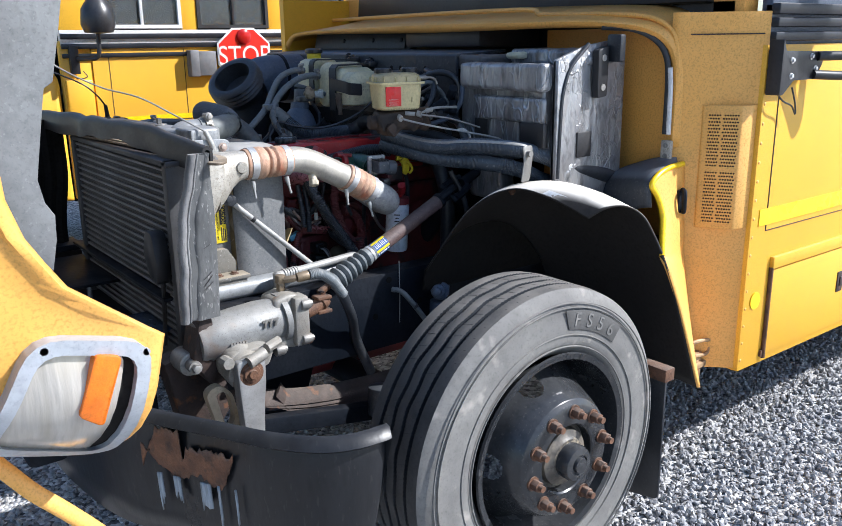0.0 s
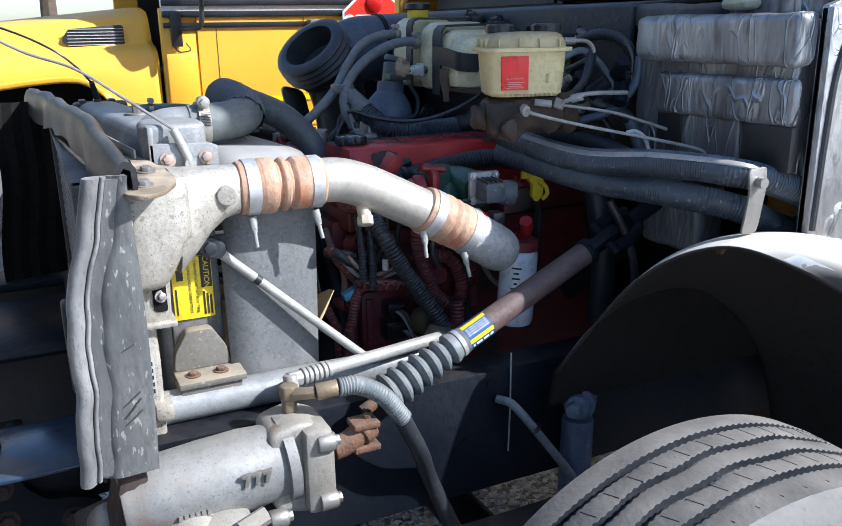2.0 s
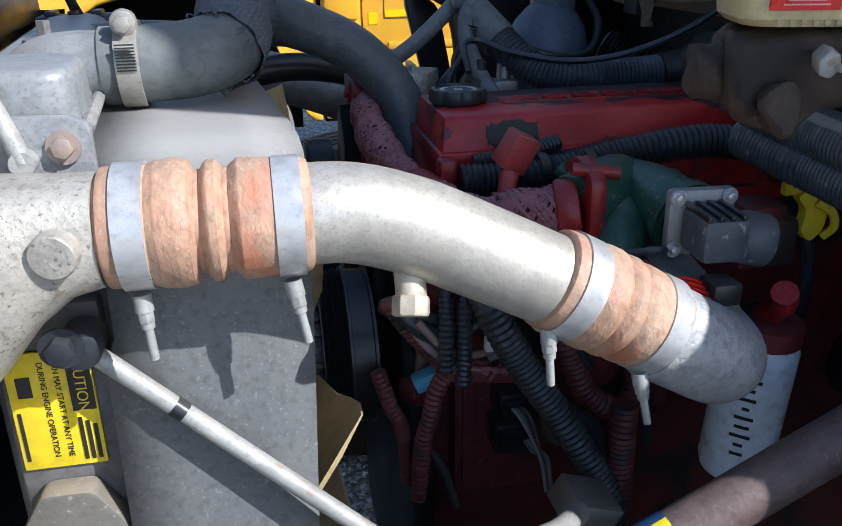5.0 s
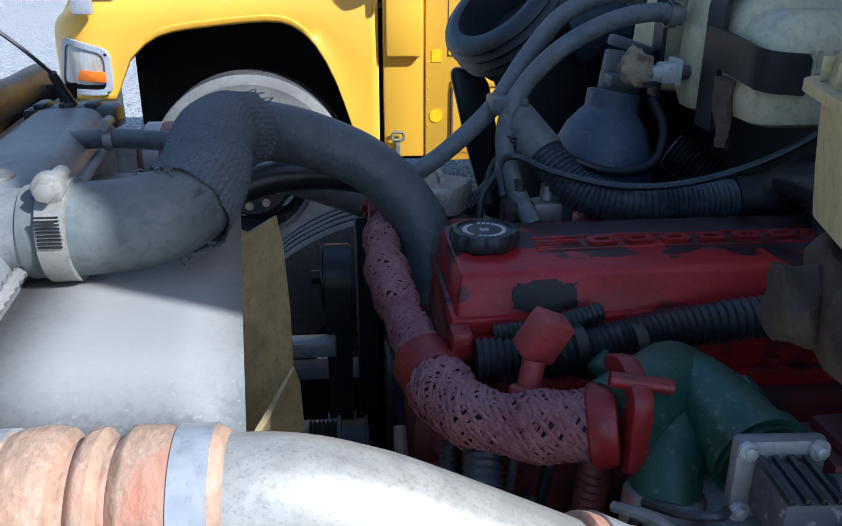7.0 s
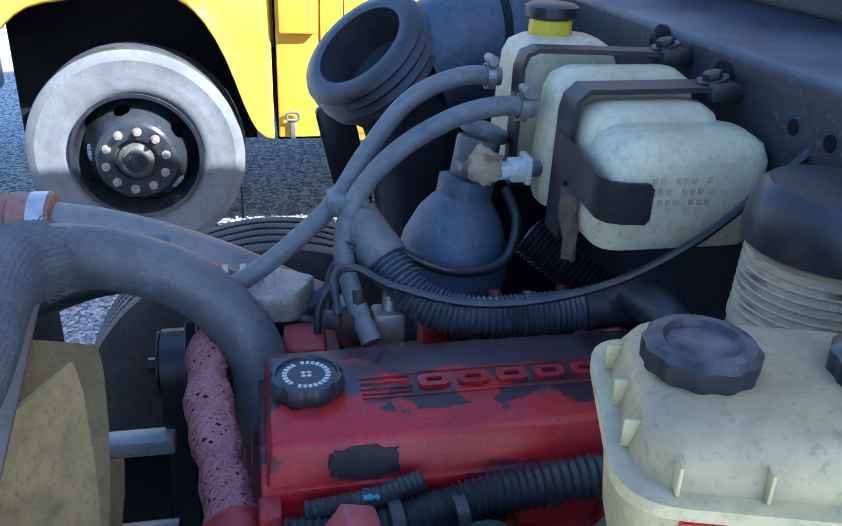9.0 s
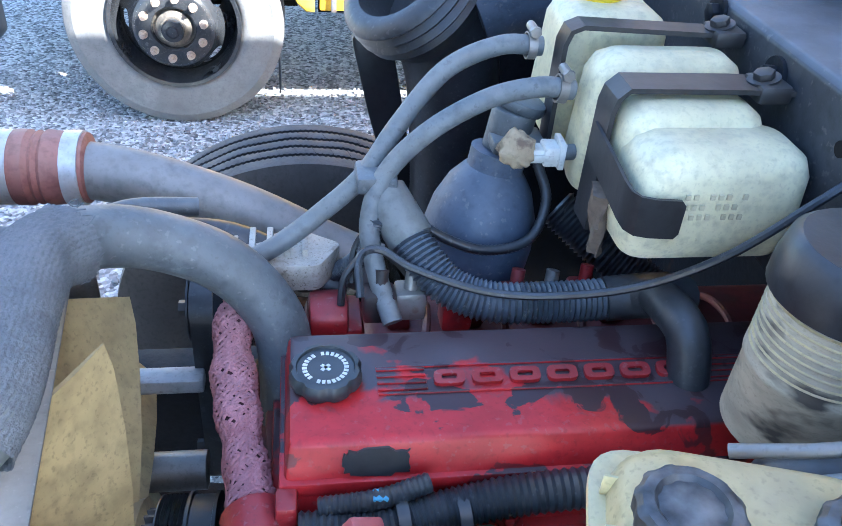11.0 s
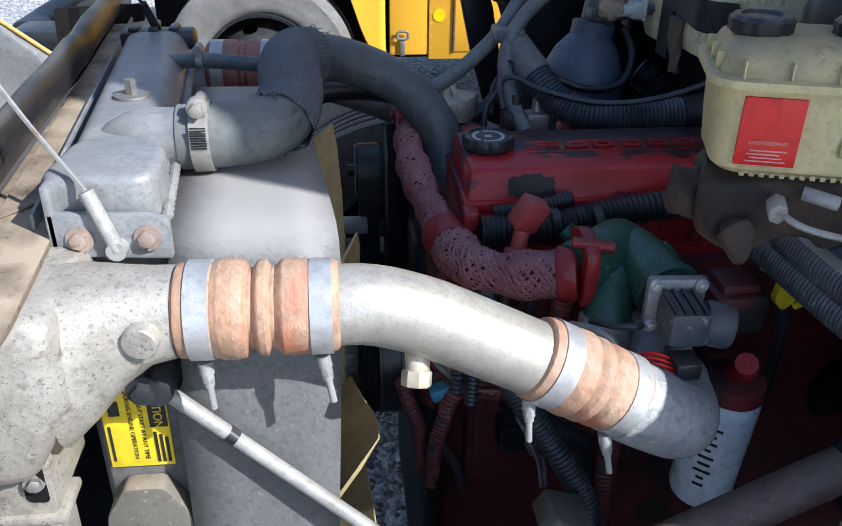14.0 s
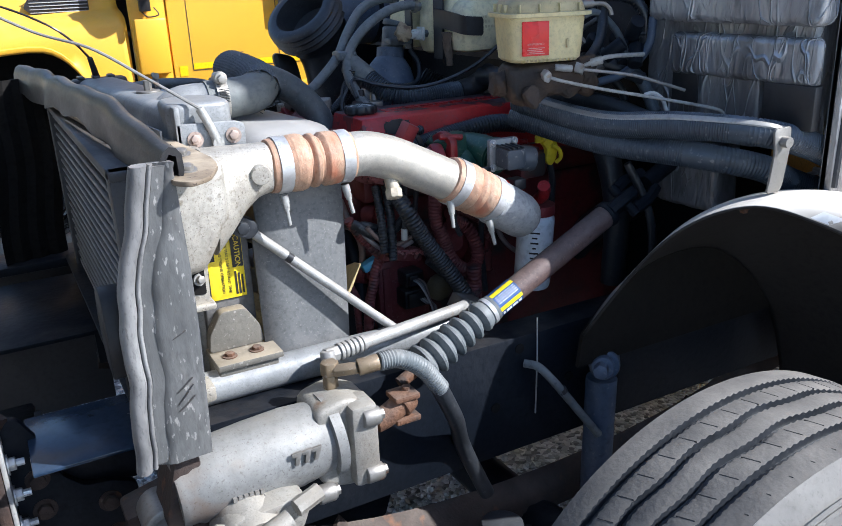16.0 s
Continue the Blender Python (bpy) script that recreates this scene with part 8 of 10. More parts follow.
gear = part("gear_housing", bm, mat("stained_casting", (0.27, 0.275, 0.27), (0.2, 0.2, 0.195), 0.6, metal=0.3, fine=130, scale=9, bump=0.14, dust=0.3, dust_col=(0.5, 0.46, 0.38), spot=(0.24, 0.14, 0.08), spot_scale=9, spot_at=0.57, edge=0.25, speck=0.6, speck_col=(0.1, 0.09, 0.08)), sg, "rust-stained cast housing")
bm = B()
prism(bm, rounded([(1.13, 0.81), (1.13, 0.95), (1.19, 0.965), (1.245, 0.94), (1.245, 0.80), (1.19, 0.79)], 0.02), "y", 2.06, 2.16, 0.01, 3)
box(bm, (1.185, 2.035, 0.80), (1.235, 2.10, 0.955), 0.01)
part("valve_housing", bm, DIRTY_CAST, gear, "bolted valve housing")
for c in ((1.235, 2.04, 0.93), (1.235, 2.04, 0.82), (1.15, 2.055, 0.80)):
    bm = B()
    cyl(bm, c, (c[0] - 0.03, c[1], c[2]), 0.017, seg=14, bev=0.003)
    hexbolt(bm, c, (1, 0, 0), 0.010, 0.01)
    part("housing_bolt", bm, STEEL_DULL, gear)
bm = B()
for k, w in enumerate((0.010, 0.012, 0.010)):
    prism(bm, rounded([(1.078 + k * 0.017, 0.888), (1.084 + k * 0.017, 0.888), (1.090 + k * 0.017, 0.906), (1.092 + k * 0.017, 0.912), (1.074 + k * 0.017, 0.910), (1.075 + k * 0.017, 0.904), (1.081 + k * 0.017, 0.904)], 0.001), "y", 2.0285, 2.034, 0.0005)
for r in range(4):
    for k in range(6):
        box(bm, (0.972 + k * 0.009, 2.0285, 0.858 - r * 0.011), (0.9785 + k * 0.009, 2.0345, 0.8655 - r * 0.011))
cast = part("cast_mark", bm, STEEL_DULL, gear, "raised unreadable casting marks")
cast["kind"] = "stuff"
bm = B()
cyl(bm, (0.995, 1.985, 0.79), (0.995, 2.12, 0.82), 0.058, 0.062, 24, 0.006)
prism(bm, rounded([(0.93, 0.82), (0.96, 0.85), (1.05, 0.855), (1.09, 0.84), (1.07, 0.79), (0.95, 0.77)], 0.015), "y", 1.99, 2.06, 0.008)
cyl(bm, (0.985, 1.95, 0.83), (1.04, 1.96, 0.845), 0.018, seg=12)
cyl(bm, (1.055, 1.975, 0.85), (1.10, 1.985, 0.86), 0.015, seg=8)
cyl(bm, (0.935, 1.965, 0.835), (0.935, 2.0, 0.835), 0.017, seg=8)
part("sector_housing", bm, DIRTY_CAST, gear)
bm = B()
lathe(bm, [(0.001, -0.004), (0.012, -0.004), (0.014, 0.002), (0.024, 0.004), (0.026, 0.008), (0.036, 0.01), (0.038, 0.03)], (0.995, 1.945, 0.795), (0, 1, 0), 30)
part("sector_cap", bm, RUST, gear, "rusty sector shaft end")
bm = B()
prism(bm, rounded([(0.952, 0.835), (1.04, 0.84), (1.038, 0.75), (1.03, 0.70), (1.024, 0.60), (1.03, 0.53), (0.968, 0.53), (0.965, 0.62), (0.958, 0.72)], 0.012), "y", 1.955, 1.998, 0.008)
part("pitman_arm", bm, mat("arm_grey", (0.38, 0.38, 0.37), (0.28, 0.275, 0.27), 0.45, metal=0.4, scale=10, bump=0.25, spot=(0.12, 0.06, 0.03), spot_scale=16, spot_at=0.65), sg, "grey forged pitman arm")
bm = B()
cyl(bm, (1.0, 1.94, 0.525), (1.0, 2.02, 0.525), 0.032, seg=18, bev=0.006)
part("ball_joint", bm, RUST_DARK, sg)
bm = B()
prism(bm, rounded([(0.87, 0.83), (0.90, 0.95), (0.935, 0.95), (0.95, 0.80), (0.92, 0.74)], 0.02), "y", 2.06, 2.15, 0.01)
part("gear_bracket", bm, RUST_DARK, sg, "dark rusty gear bracket")
# hydraulic fittings and lines
bm = B()
cyl(bm, (1.185, 2.12, 0.95), (1.185, 2.12, 0.985), 0.014, seg=6, bev=0.002)
cyl(bm, (1.185, 2.12, 0.985), (1.185, 2.12, 1.01), 0.017, seg=6, bev=0.003)
part("brass_fitting", bm, BRASS, sg, "brass hose fittings")
bm = B()
la, lb = Vector((1.207, 2.185, 0.988)), Vector((1.515, 2.236, 0.990))
ld = (lb - la).normalized()
cyl(bm, la + Vector((0, -0.01, -0.035)), la + Vector((0, -0.002, 0.012)), 0.014, seg=12, bev=0.004)
cyl(bm, la - ld * 0.004, la + ld * 0.022, 0.0155, seg=6, bev=0.002)
for k in range(6):
    cyl(bm, la + ld * (0.024 + 0.010 * k), la + ld * (0.031 + 0.010 * k), 0.0155 if k % 2 else 0.0165, seg=16, bev=0.001)
tube(bm, [la + ld * 0.01, la.lerp(lb, 0.35), la.lerp(lb, 0.7), lb, lb + Vector((0.05, 0.05, -0.02))], 0.0125, 14)
part("steel_line", bm, PALE_CONN, sg, "zinc hydraulic line")
part("cross_tube", tube(B(), [(0.90, 2.25, 0.953), (1.1, 2.25, 0.952), (1.3, 2.252, 0.95), (1.5, 2.255, 0.948)], 0.030, 20), ALU_TANK, sg, "pale dusty tube")
bm = B()
cyl(bm, (1.19, 2.11, 0.995), (1.225, 2.09, 1.0), 0.012, seg=6, bev=0.002)
cyl(bm, (1.225, 2.09, 1.0), (1.262, 2.083, 1.004), 0.015, seg=14, bev=0.002)
part("hose_fitting", bm, BRASS, sg)
bm = B()
ribbed(bm, [(1.262, 2.083, 1.004), (1.30, 2.082, 1.0), (1.345, 2.083, 0.97), (1.385, 2.085, 0.915)], 0.0175, 0.005, 0.08, 14)
part("hose_spring", bm, HOSE_GREY, sg, "grey ribbed hose end")
bm = B()
tube(bm, [(1.375, 2.085, 0.93), (1.395, 2.09, 0.89), (1.43, 2.11, 0.82), (1.475, 2.16, 0.72), (1.53, 2.16, 0.588)], 0.0165, 12)
part("return_hose", bm, RUBBER, sg)
bm = B()
tube(bm, [(1.252, 2.09, 0.885), (1.275, 2.09, 0.89), (1.31, 2.095, 0.905)], 0.021, 12)
cyl(bm, (1.30, 2.09, 0.90), (1.325, 2.10, 0.91), 0.024, seg=14, bev=0.004)
for dz in (-0.022, 0.022):
    box(bm, (1.285, 2.07, 0.90 + dz - 0.006), (1.335, 2.115, 0.90 + dz + 0.006), 0.004)
cyl(bm, (1.318, 2.095, 0.87), (1.318, 2.095, 0.935), 0.008, seg=8)
part("input_coupling", bm, RUST, sg, "rusty input coupling")
# steering shaft
ss = thing("steering_shaft", "brown steering shaft with a ribbed black boot and warning label", "steering shaft", (1.6, 2.15, 0.92))
A0, A1 = Vector((1.335, 2.135, 0.925)), Vector((1.872, 2.185, 1.150))
def on(k):
    return A0.lerp(A1, k)
ax = (A1 - A0).normalized()
bm = B()
tube(bm, [on(0.46), on(0.75), on(0.96)], 0.025, 18)
part("shaft_tube", bm, SHAFT, ss)
bm = B()
tube(bm, [on(-0.02), on(0.12)], 0.012, 12)
part("inner_shaft", bm, RUST, ss)
bm = B()
prof = []
L = (A1 - A0).length
n = 7
for k in range(n):
    h0 = L * (0.07 + 0.29 * k / n)
    big = 0.040 - 0.010 * k / n
    prof += [(big * 0.62, h0), (big, h0 + L * 0.29 / n * 0.35), (big, h0 + L * 0.29 / n * 0.55)]
prof += [(0.025, L * 0.37), (0.027, L * 0.375), (0.027, L * 0.395)]
lathe(bm, prof, A0, ax, 30)
part("rubber_boot", bm, HOSE_GREY, ss, "ribbed black rubber boot")
bm = B()
lathe(bm, [(0.026, L * 0.365), (0.0285, L * 0.365), (0.0285, L * 0.38), (0.026, L * 0.38)], A0, ax, 28, caps=False)
part("boot_clamp", bm, STEEL, ss)
def wrap(name, q0, q1, h0, h1, out, m_, parent, label=""):
    """A printed strip along the shaft, between two angles round it."""
    a, b = Vector((0.2, -0.8, 0.55)), Vector((0, 0, 0))
    a = (a - ax * a.dot(ax)).normalized()
    b = ax.cross(a)
    loops = []
    for i in range(9):
        q = radians(q0 + (q1 - q0) * i / 8)
        d = a * math.cos(q) + b * math.sin(q)
        loops.append([A0 + ax * L * h0 + d * 0.0251, A0 + ax * L * h0 + d * out, A0 + ax * L * h1 + d * out, A0 + ax * L * h1 + d * 0.0251])
    return part(name, done(rings(B(), loops)), m_, parent, label)


lab = wrap("shaft_label", -150, 95, 0.395, 0.495, 0.0262, LABEL_BLUE, ss, "blue and yellow wrapped label")
for q0, q1 in ((16, 34), (-62, -42)):
    wrap("label_band", q0, q1, 0.396, 0.494, 0.0266, LABEL_YELLOW, lab, "yellow printed band")
for q in (52, 44, -4, -14, -24, -34):
    for j in range(6):
        h = 0.402 + j * 0.0145
        wrap("label_print", q, q + 3.5, h, h + 0.009 + 0.004 * (j % 2), 0.0265, WHITE, lab)
bm = B()
cyl(bm, on(0.95), on(0.985), 0.028, seg=18, bev=0.004)
aa, bb = ring_frame(ax)
for s in (-1, 1):
    tube(bm, [on(0.97) + bb * s * 0.02, on(1.03) + bb * s * 0.03, on(1.08) + bb * s * 0.028], 0.014, 8)
    tube(bm, [on(1.20) + aa * s * 0.02, on(1.13) + aa * s * 0.03, on(1.07) + aa * s * 0.028], 0.014, 8)
cyl(bm, on(1.06) - bb * 0.04, on(1.06) + bb * 0.04, 0.011, seg=10)
cyl(bm, on(1.06) - aa * 0.04, on(1.06) + aa * 0.04, 0.011, seg=10)
cyl(bm, on(1.18), on(1.35), 0.018, seg=12)
part("universal_joint", bm, CHASSIS, ss, "rusty universal joint")
# air line by the rail
al = thing("air_line", "thin grey air line hanging from the rail", "hose", (1.65, 2.14, 0.7))
bm = B()
tube(bm, [(1.63, 2.165, 0.865), (1.65, 2.14, 0.86), (1.68, 2.12, 0.82), (1.73, 2.11, 0.75), (1.78, 2.10, 0.68)], 0.009, 10)
part("line_run", bm, HOSE_GREY, al)
bm = B()
cyl(bm, (1.69, 2.118, 0.81), (1.695, 2.117, 0.80), 0.0105, seg=10)
part("line_band", bm, PLASTIC, al)
bm = B()
tube(bm, [(1.662, 2.165, 0.96), (1.661, 2.163, 0.85), (1.658, 2.163, 0.74)], 0.0018, 5)
part("rail_string", bm, PALE_CONN, al)


# ---- brake fluid reservoir and booster ----
res = thing("brake_reservoir", "cream plastic brake fluid reservoir with red warning label", "reservoir", (1.78, 2.32, 1.46))
RM = Matrix.Translation((1.655, 2.246, 0)) @ Matrix.Rotation(radians(-16.6), 4, "Z")
RMB = RM @ Matrix.Diagonal((0.8, 1, 1, 1))
# local: x along the face, y back, z up
bm = B()
sec = []
for z, g, r in ((1.462, -0.012, 0.03), (1.468, -0.006, 0.03), (1.50, -0.003, 0.03), (1.548, 0.0, 0.03)):
    sec.append([Vector((x, y, z)) for x, y in rounded([(-g, -g), (0.158 + g, -g), (0.158 + g, 0.13 + g), (-g, 0.13 + g)], r, 6)])
rings(bm, sec)
body = part("reservoir_body", turned(done(bm), RM), CREAM, res)
bm = B()
sec = []
for z, g in ((1.547, 0.006), (1.548, 0.010), (1.555, 0.010), (1.556, 0.004)):
    sec.append([Vector((x, y, z)) for x, y in rounded([(-g, -g), (0.158 + g, -g), (0.158 + g, 0.13 + g), (-g, 0.13 + g)], 0.032, 6)])
rings(bm, sec)
part("reservoir_flange", turned(done(bm), RM), CREAM, res)
bm = B()
sec = []
for z, g in ((1.556, 0.0), (1.57, -0.003), (1.578, -0.007), (1.5835, -0.016), (1.585, -0.03)):
    sec.append([Vector((x, y, z)) for x, y in rounded([(-g, -g), (0.158 + g, -g), (0.158 + g, 0.13 + g), (-g, 0.13 + g)], 0.03, 6)])
rings(bm, sec)
lid = part("reservoir_lid", turned(done(bm), RM), CREAM_DIRTY, res, "dirty cream reservoir top")
for k in range(4):
    part("lid_rib", turned(box(B(), (0.016 + k * 0.04, -0.004, 1.556), (0.018 + k * 0.04, 0.006, 1.572), 0.0008), RM), CREAM, lid)
for y in (0.03, 0.065, 0.1):
    part("lid_rib", turned(box(B(), (-0.004, y, 1.556), (0.006, y + 0.002, 1.572), 0.0008), RM), CREAM, lid)
CAPMAT = mat("dusty_black_cap", (0.018, 0.02, 0.024), (0.03, 0.032, 0.036), 0.42, dust=0.7, dust_on=(0.5, 1.0), dust_noise=(40.0, 0.35, 0.65), dust_col=(0.2, 0.215, 0.23))
for cx in (0.036, 0.13):
    bm = B()
    sec = []
    for h, r in ((1.583, 0.025), (1.585, 0.028), (1.596, 0.0285), (1.5995, 0.026), (1.60, 0.02), (1.597, 0.017), (1.598, 0.012)):
        sec.append([Vector((cx + r * (1 + (0.05 if (i // 2) % 2 and 1.584 < h < 1.598 else 0)) * math.cos(2 * math.pi * i / 48), 0.066 + r * (1 + (0.05 if (i // 2) % 2 and 1.584 < h < 1.598 else 0)) * math.sin(2 * math.pi * i / 48), h)) for i in range(48)])
    rings(bm, sec)
    part("reservoir_cap", turned(done(bm), RM), CAPMAT, res, "dusty black ribbed cap")
bm = B()
box(bm, (0.022, -0.0025, 1.476), (0.076, 0.002, 1.54), 0.001)
part("red_label", turned(bm, RM), LABEL_RED, res, "red warning label")
bm = B()
text_mesh(bm, "AVERTISSEMENT", 0.0048, RM @ Matrix.Translation((0.049, -0.003, 1.498)) @ Matrix.Rotation(radians(90), 4, "X"), 0.0002)
t = B()
for k in range(4):
    box(t, (0.032 + 0.003 * (k % 2), -0.0034, 1.480 + k * 0.0034), (0.067 - 0.003 * (k % 3), -0.0026, 1.4812 + k * 0.0034))
join(bm, turned(t, RM))
part("label_print", bm, mat("label_pink_print", (0.8, 0.45, 0.4), (0.75, 0.4, 0.35), 0.5), res)
bm = B()
box(bm, (0.112, -0.002, 1.488), (0.118, 0.001, 1.506), 0.003)
for k in range(12):
    box(bm, (0.03 + k * 0.009, -0.0008, 1.4645), (0.0345 + k * 0.009, 0.001, 1.4685))
part("mould_marks", turned(bm, RM), CREAM_DIRTY, res)
bm = B()
cyl(bm, (0.155, 0.03, 1.566), (0.178, 0.03, 1.566), 0.0075, seg=12)
tube(bm, [(0.175, 0.03, 1.566), (0.20, 0.03, 1.565), (0.214, 0.03, 1.555), (0.218, 0.03, 1.543)], 0.0042, 8)
part("reservoir_spout", turned(bm, RM), STEEL_DULL, res)
hb = thing("hydraulic_booster", "rusty cast hydraulic brake booster below the reservoir", "booster", (1.75, 2.35, 1.36))
bm = B()
prism(bm, rounded([(0.0, 1.40), (0.005, 1.455), (0.19, 1.46), (0.20, 1.42), (0.17, 1.385), (0.12, 1.40), (0.07, 1.375), (0.03, 1.38)], 0.018), "y", 0.01, 0.11, 0.014, 3)
cyl(bm, (0.01, 0.06, 1.42), (-0.025, 0.06, 1.42), 0.028, seg=18, bev=0.008)
cyl(bm, (0.05, 0.02, 1.40), (0.05, -0.01, 1.40), 0.02, seg=16, bev=0.006)
cyl(bm, (0.19, 0.06, 1.425), (0.24, 0.06, 1.428), 0.042, seg=20, bev=0.01)
bmesh.ops.subdivide_edges(bm, edges=[e for e in bm.edges if e.calc_length() > 0.018], cuts=3, use_grid_fill=True)
for v in bm.verts:
    v.co += Vector((noise.noise(v.co * 38), noise.noise(v.co * 38 + Vector((7, 0, 0))), noise.noise(v.co * 38 + Vector((0, 9, 0))))) * 0.009
part("booster_body", turned(bm, RMB), mat("sandy_rust_casting", (0.075, 0.047, 0.03), (0.035, 0.026, 0.021), 0.75, scale=26, fine=110, bump=0.9, dust=0.2, dust_col=(0.2, 0.15, 0.1), spot=(0.02, 0.017, 0.015), spot_scale=22, spot_at=0.55), hb, "grimy rusted casting")
bm = B()
cyl(bm, (0.085, 0.0, 1.44), (0.085, -0.02, 1.436), 0.012, seg=6, bev=0.002)
cyl(bm, (0.112, 0.0, 1.452), (0.15, -0.014, 1.449), 0.007, seg=14, bev=0.002)
cyl(bm, (0.165, 0.0, 1.45), (0.18, -0.012, 1.445), 0.011, seg=6)
part("booster_fitting", turned(bm, RMB), PALE_CONN, hb, "zinc line fittings")
def W(x, y, z):
    return RMB @ Vector((x, y, z))
bm = B()
tube(bm, [W(0.085, -0.012, 1.437), W(0.12, -0.03, 1.428), (1.83, 2.18, 1.405), (1.93, 2.12, 1.382), (2.015, 2.06, 1.36), (2.03, 2.05, 1.345)], 0.0034, 8)
part("brake_line", bm, PALE_CONN, hb, "pale steel brake line")
bm = B()
tube(bm, [W(0.175, -0.008, 1.446), (1.88, 2.16, 1.43), (1.94, 2.13, 1.41), (1.98, 2.11, 1.395)], 0.0032, 8)
part("brake_line", bm, STEEL_DULL, hb)
part("breather_tube", tube(B(), [(1.93, 2.17, 1.385), (1.945, 2.16, 1.388), (1.96, 2.15, 1.375), (1.968, 2.145, 1.352)], 0.0042, 8), WHITE, hb, "short white tube")
bm = B()
cyl(bm, W(0.205, 0.0, 1.456), W(0.23, -0.01, 1.462), 0.008, seg=10)
tube(bm, [W(0.19, 0.0, 1.452), W(0.22, -0.01, 1.462), W(0.26, 0.0, 1.466), (1.95, 2.2, 1.462)], 0.0045, 8)
part("pressure_switch", bm, PALE_CONN, hb)
# dark lines between the booster and the heater box
for pts, r, m_ in (
    ([W(0.2, 0.07, 1.44), (1.90, 2.30, 1.46), (1.95, 2.33, 1.50), (1.99, 2.38, 1.56), (2.02, 2.46, 1.58)], 0.011, RUBBER),
    ([W(0.2, 0.09, 1.42), (1.89, 2.34, 1.43), (1.94, 2.36, 1.45), (2.0, 2.42, 1.44), (2.04, 2.5, 1.40)], 0.014, LOOM),
    ([(1.86, 2.38, 1.50), (1.91, 2.36, 1.53), (1.96, 2.36, 1.54), (2.0, 2.34, 1.50), (2.02, 2.32, 1.44)], 0.008, HOSE_GREY),
    ([(1.88, 2.42, 1.40), (1.93, 2.38, 1.42), (1.98, 2.35, 1.41), (2.02, 2.33, 1.36), (2.03, 2.32, 1.28)], 0.010, RUBBER),
    ([(1.84, 2.45, 1.46), (1.90, 2.42, 1.49), (1.96, 2.42, 1.50), (2.03, 2.44, 1.52)], 0.006, STEEL_DULL),
    ([(1.87, 2.35, 1.385), (1.92, 2.30, 1.40), (1.97, 2.27, 1.42), (2.01, 2.25, 1.47), (2.02, 2.25, 1.53)], 0.009, BLUEGREY)):
    part("brake_hose", tube(B(), pts, r, 10), m_, hb, "dark line beside the booster")
for c, s in (((1.90, 2.36, 1.475), 0.016), ((1.95, 2.40, 1.465), 0.014), ((1.93, 2.33, 1.42), 0.013)):
    bm = box(B(), (-s, -s * 0.8, -s * 0.7), (s, s * 0.8, s * 0.7), 0.004, Matrix.Translation(c) @ Euler((0.3, 0.2, 0.6)).to_matrix().to_4x4())
    cyl(bm, c, (c[0] + 0.01, c[1] - 0.02, c[2] + 0.012), s * 0.5, seg=10)
    part("valve_block", bm, DIRTY_CAST, hb, "small grimy valve")

def crumpled_rag():
    """A small hanging fold of cloth."""
    t = B()
    sec = []
    for i in range(9):
        k = i / 8
        sec.append([Vector((1.842 + 0.010 * math.cos(q) * (1 - 0.4 * k) + 0.008 * k, 2.805 + 0.022 * math.sin(q) * (1 - 0.5 * k), 1.49 - 0.085 * k)) + Vector((1, 0.6, 0)) * 0.004 * math.sin(3 * q + 9 * k) for q in (2 * math.pi * j / 14 for j in range(14))])
    rings(t, sec)
    return done(t)


# ---- coolant surge tanks ----
st = thing("surge_tank", "cream double coolant tank strapped to the firewall shelf", "coolant tank", (1.95, 2.85, 1.44))
def jug(y0, y1, x0, x1, z0, z1, slope):
    bm = B()
    sec = []
    for z, g in ((z0, -0.02), (z0 + 0.006, -0.008), (z0 + 0.03, 0.0), (z1 - 0.03, -0.002), (z1 - 0.012, -0.008), (z1 - 0.002, -0.022), (z1, -0.045)):
        k = (z - z0) / (z1 - z0)
        lean = slope * k
        sec.append([Vector((x, y, z)) for x, y in rounded([(x0 - g + lean, y0 - g), (x1 + g, y0 - g), (x1 + g, y1 + g), (x0 - g + lean, y1 + g)], 0.028, 6)])
    rings(bm, sec)
    return done(bm)
part("tank_lobe", jug(2.725, 2.83, 1.845, 2.045, 1.44, 1.572, 0.012), CREAM_TANK, st, "cream front lobe")
part("tank_lobe", jug(2.79, 2.875, 1.850, 2.02, 1.45, 1.588, 0.006), CREAM_TANK, st)
part("tank_lobe", jug(2.88, 2.966, 1.838, 2.03, 1.43, 1.608, 0.008), CREAM_TANK, st, "cream rear lobe")
part("tank_lobe", jug(3.0, 3.13, 1.83, 1.98, 1.44, 1.622, 0.01), CREAM_TANK, st)
bm = B()
cyl(bm, (1.90, 3.08, 1.615), (1.90, 3.08, 1.645), 0.03, seg=24, bev=0.003)
part("tank_neck", bm, YELLOW_CLIP, st)
bm = B()
lathe(bm, [(0.034, 0), (0.037, 0.003), (0.037, 0.016), (0.03, 0.02), (0.001, 0.021)], (1.90, 3.08, 1.642), (0, 0, 1), 36)
part("tank_cap", bm, PLASTIC, st, "black filler cap")
bm = B()
for k in range(8):
    for j in range(3):
        if (k * 7 + j * 3) % 4:
            box(bm, (1.90 + k * 0.009, 2.7235, 1.50 + j * 0.012), (1.905 + k * 0.009, 2.726, 1.506 + j * 0.012))
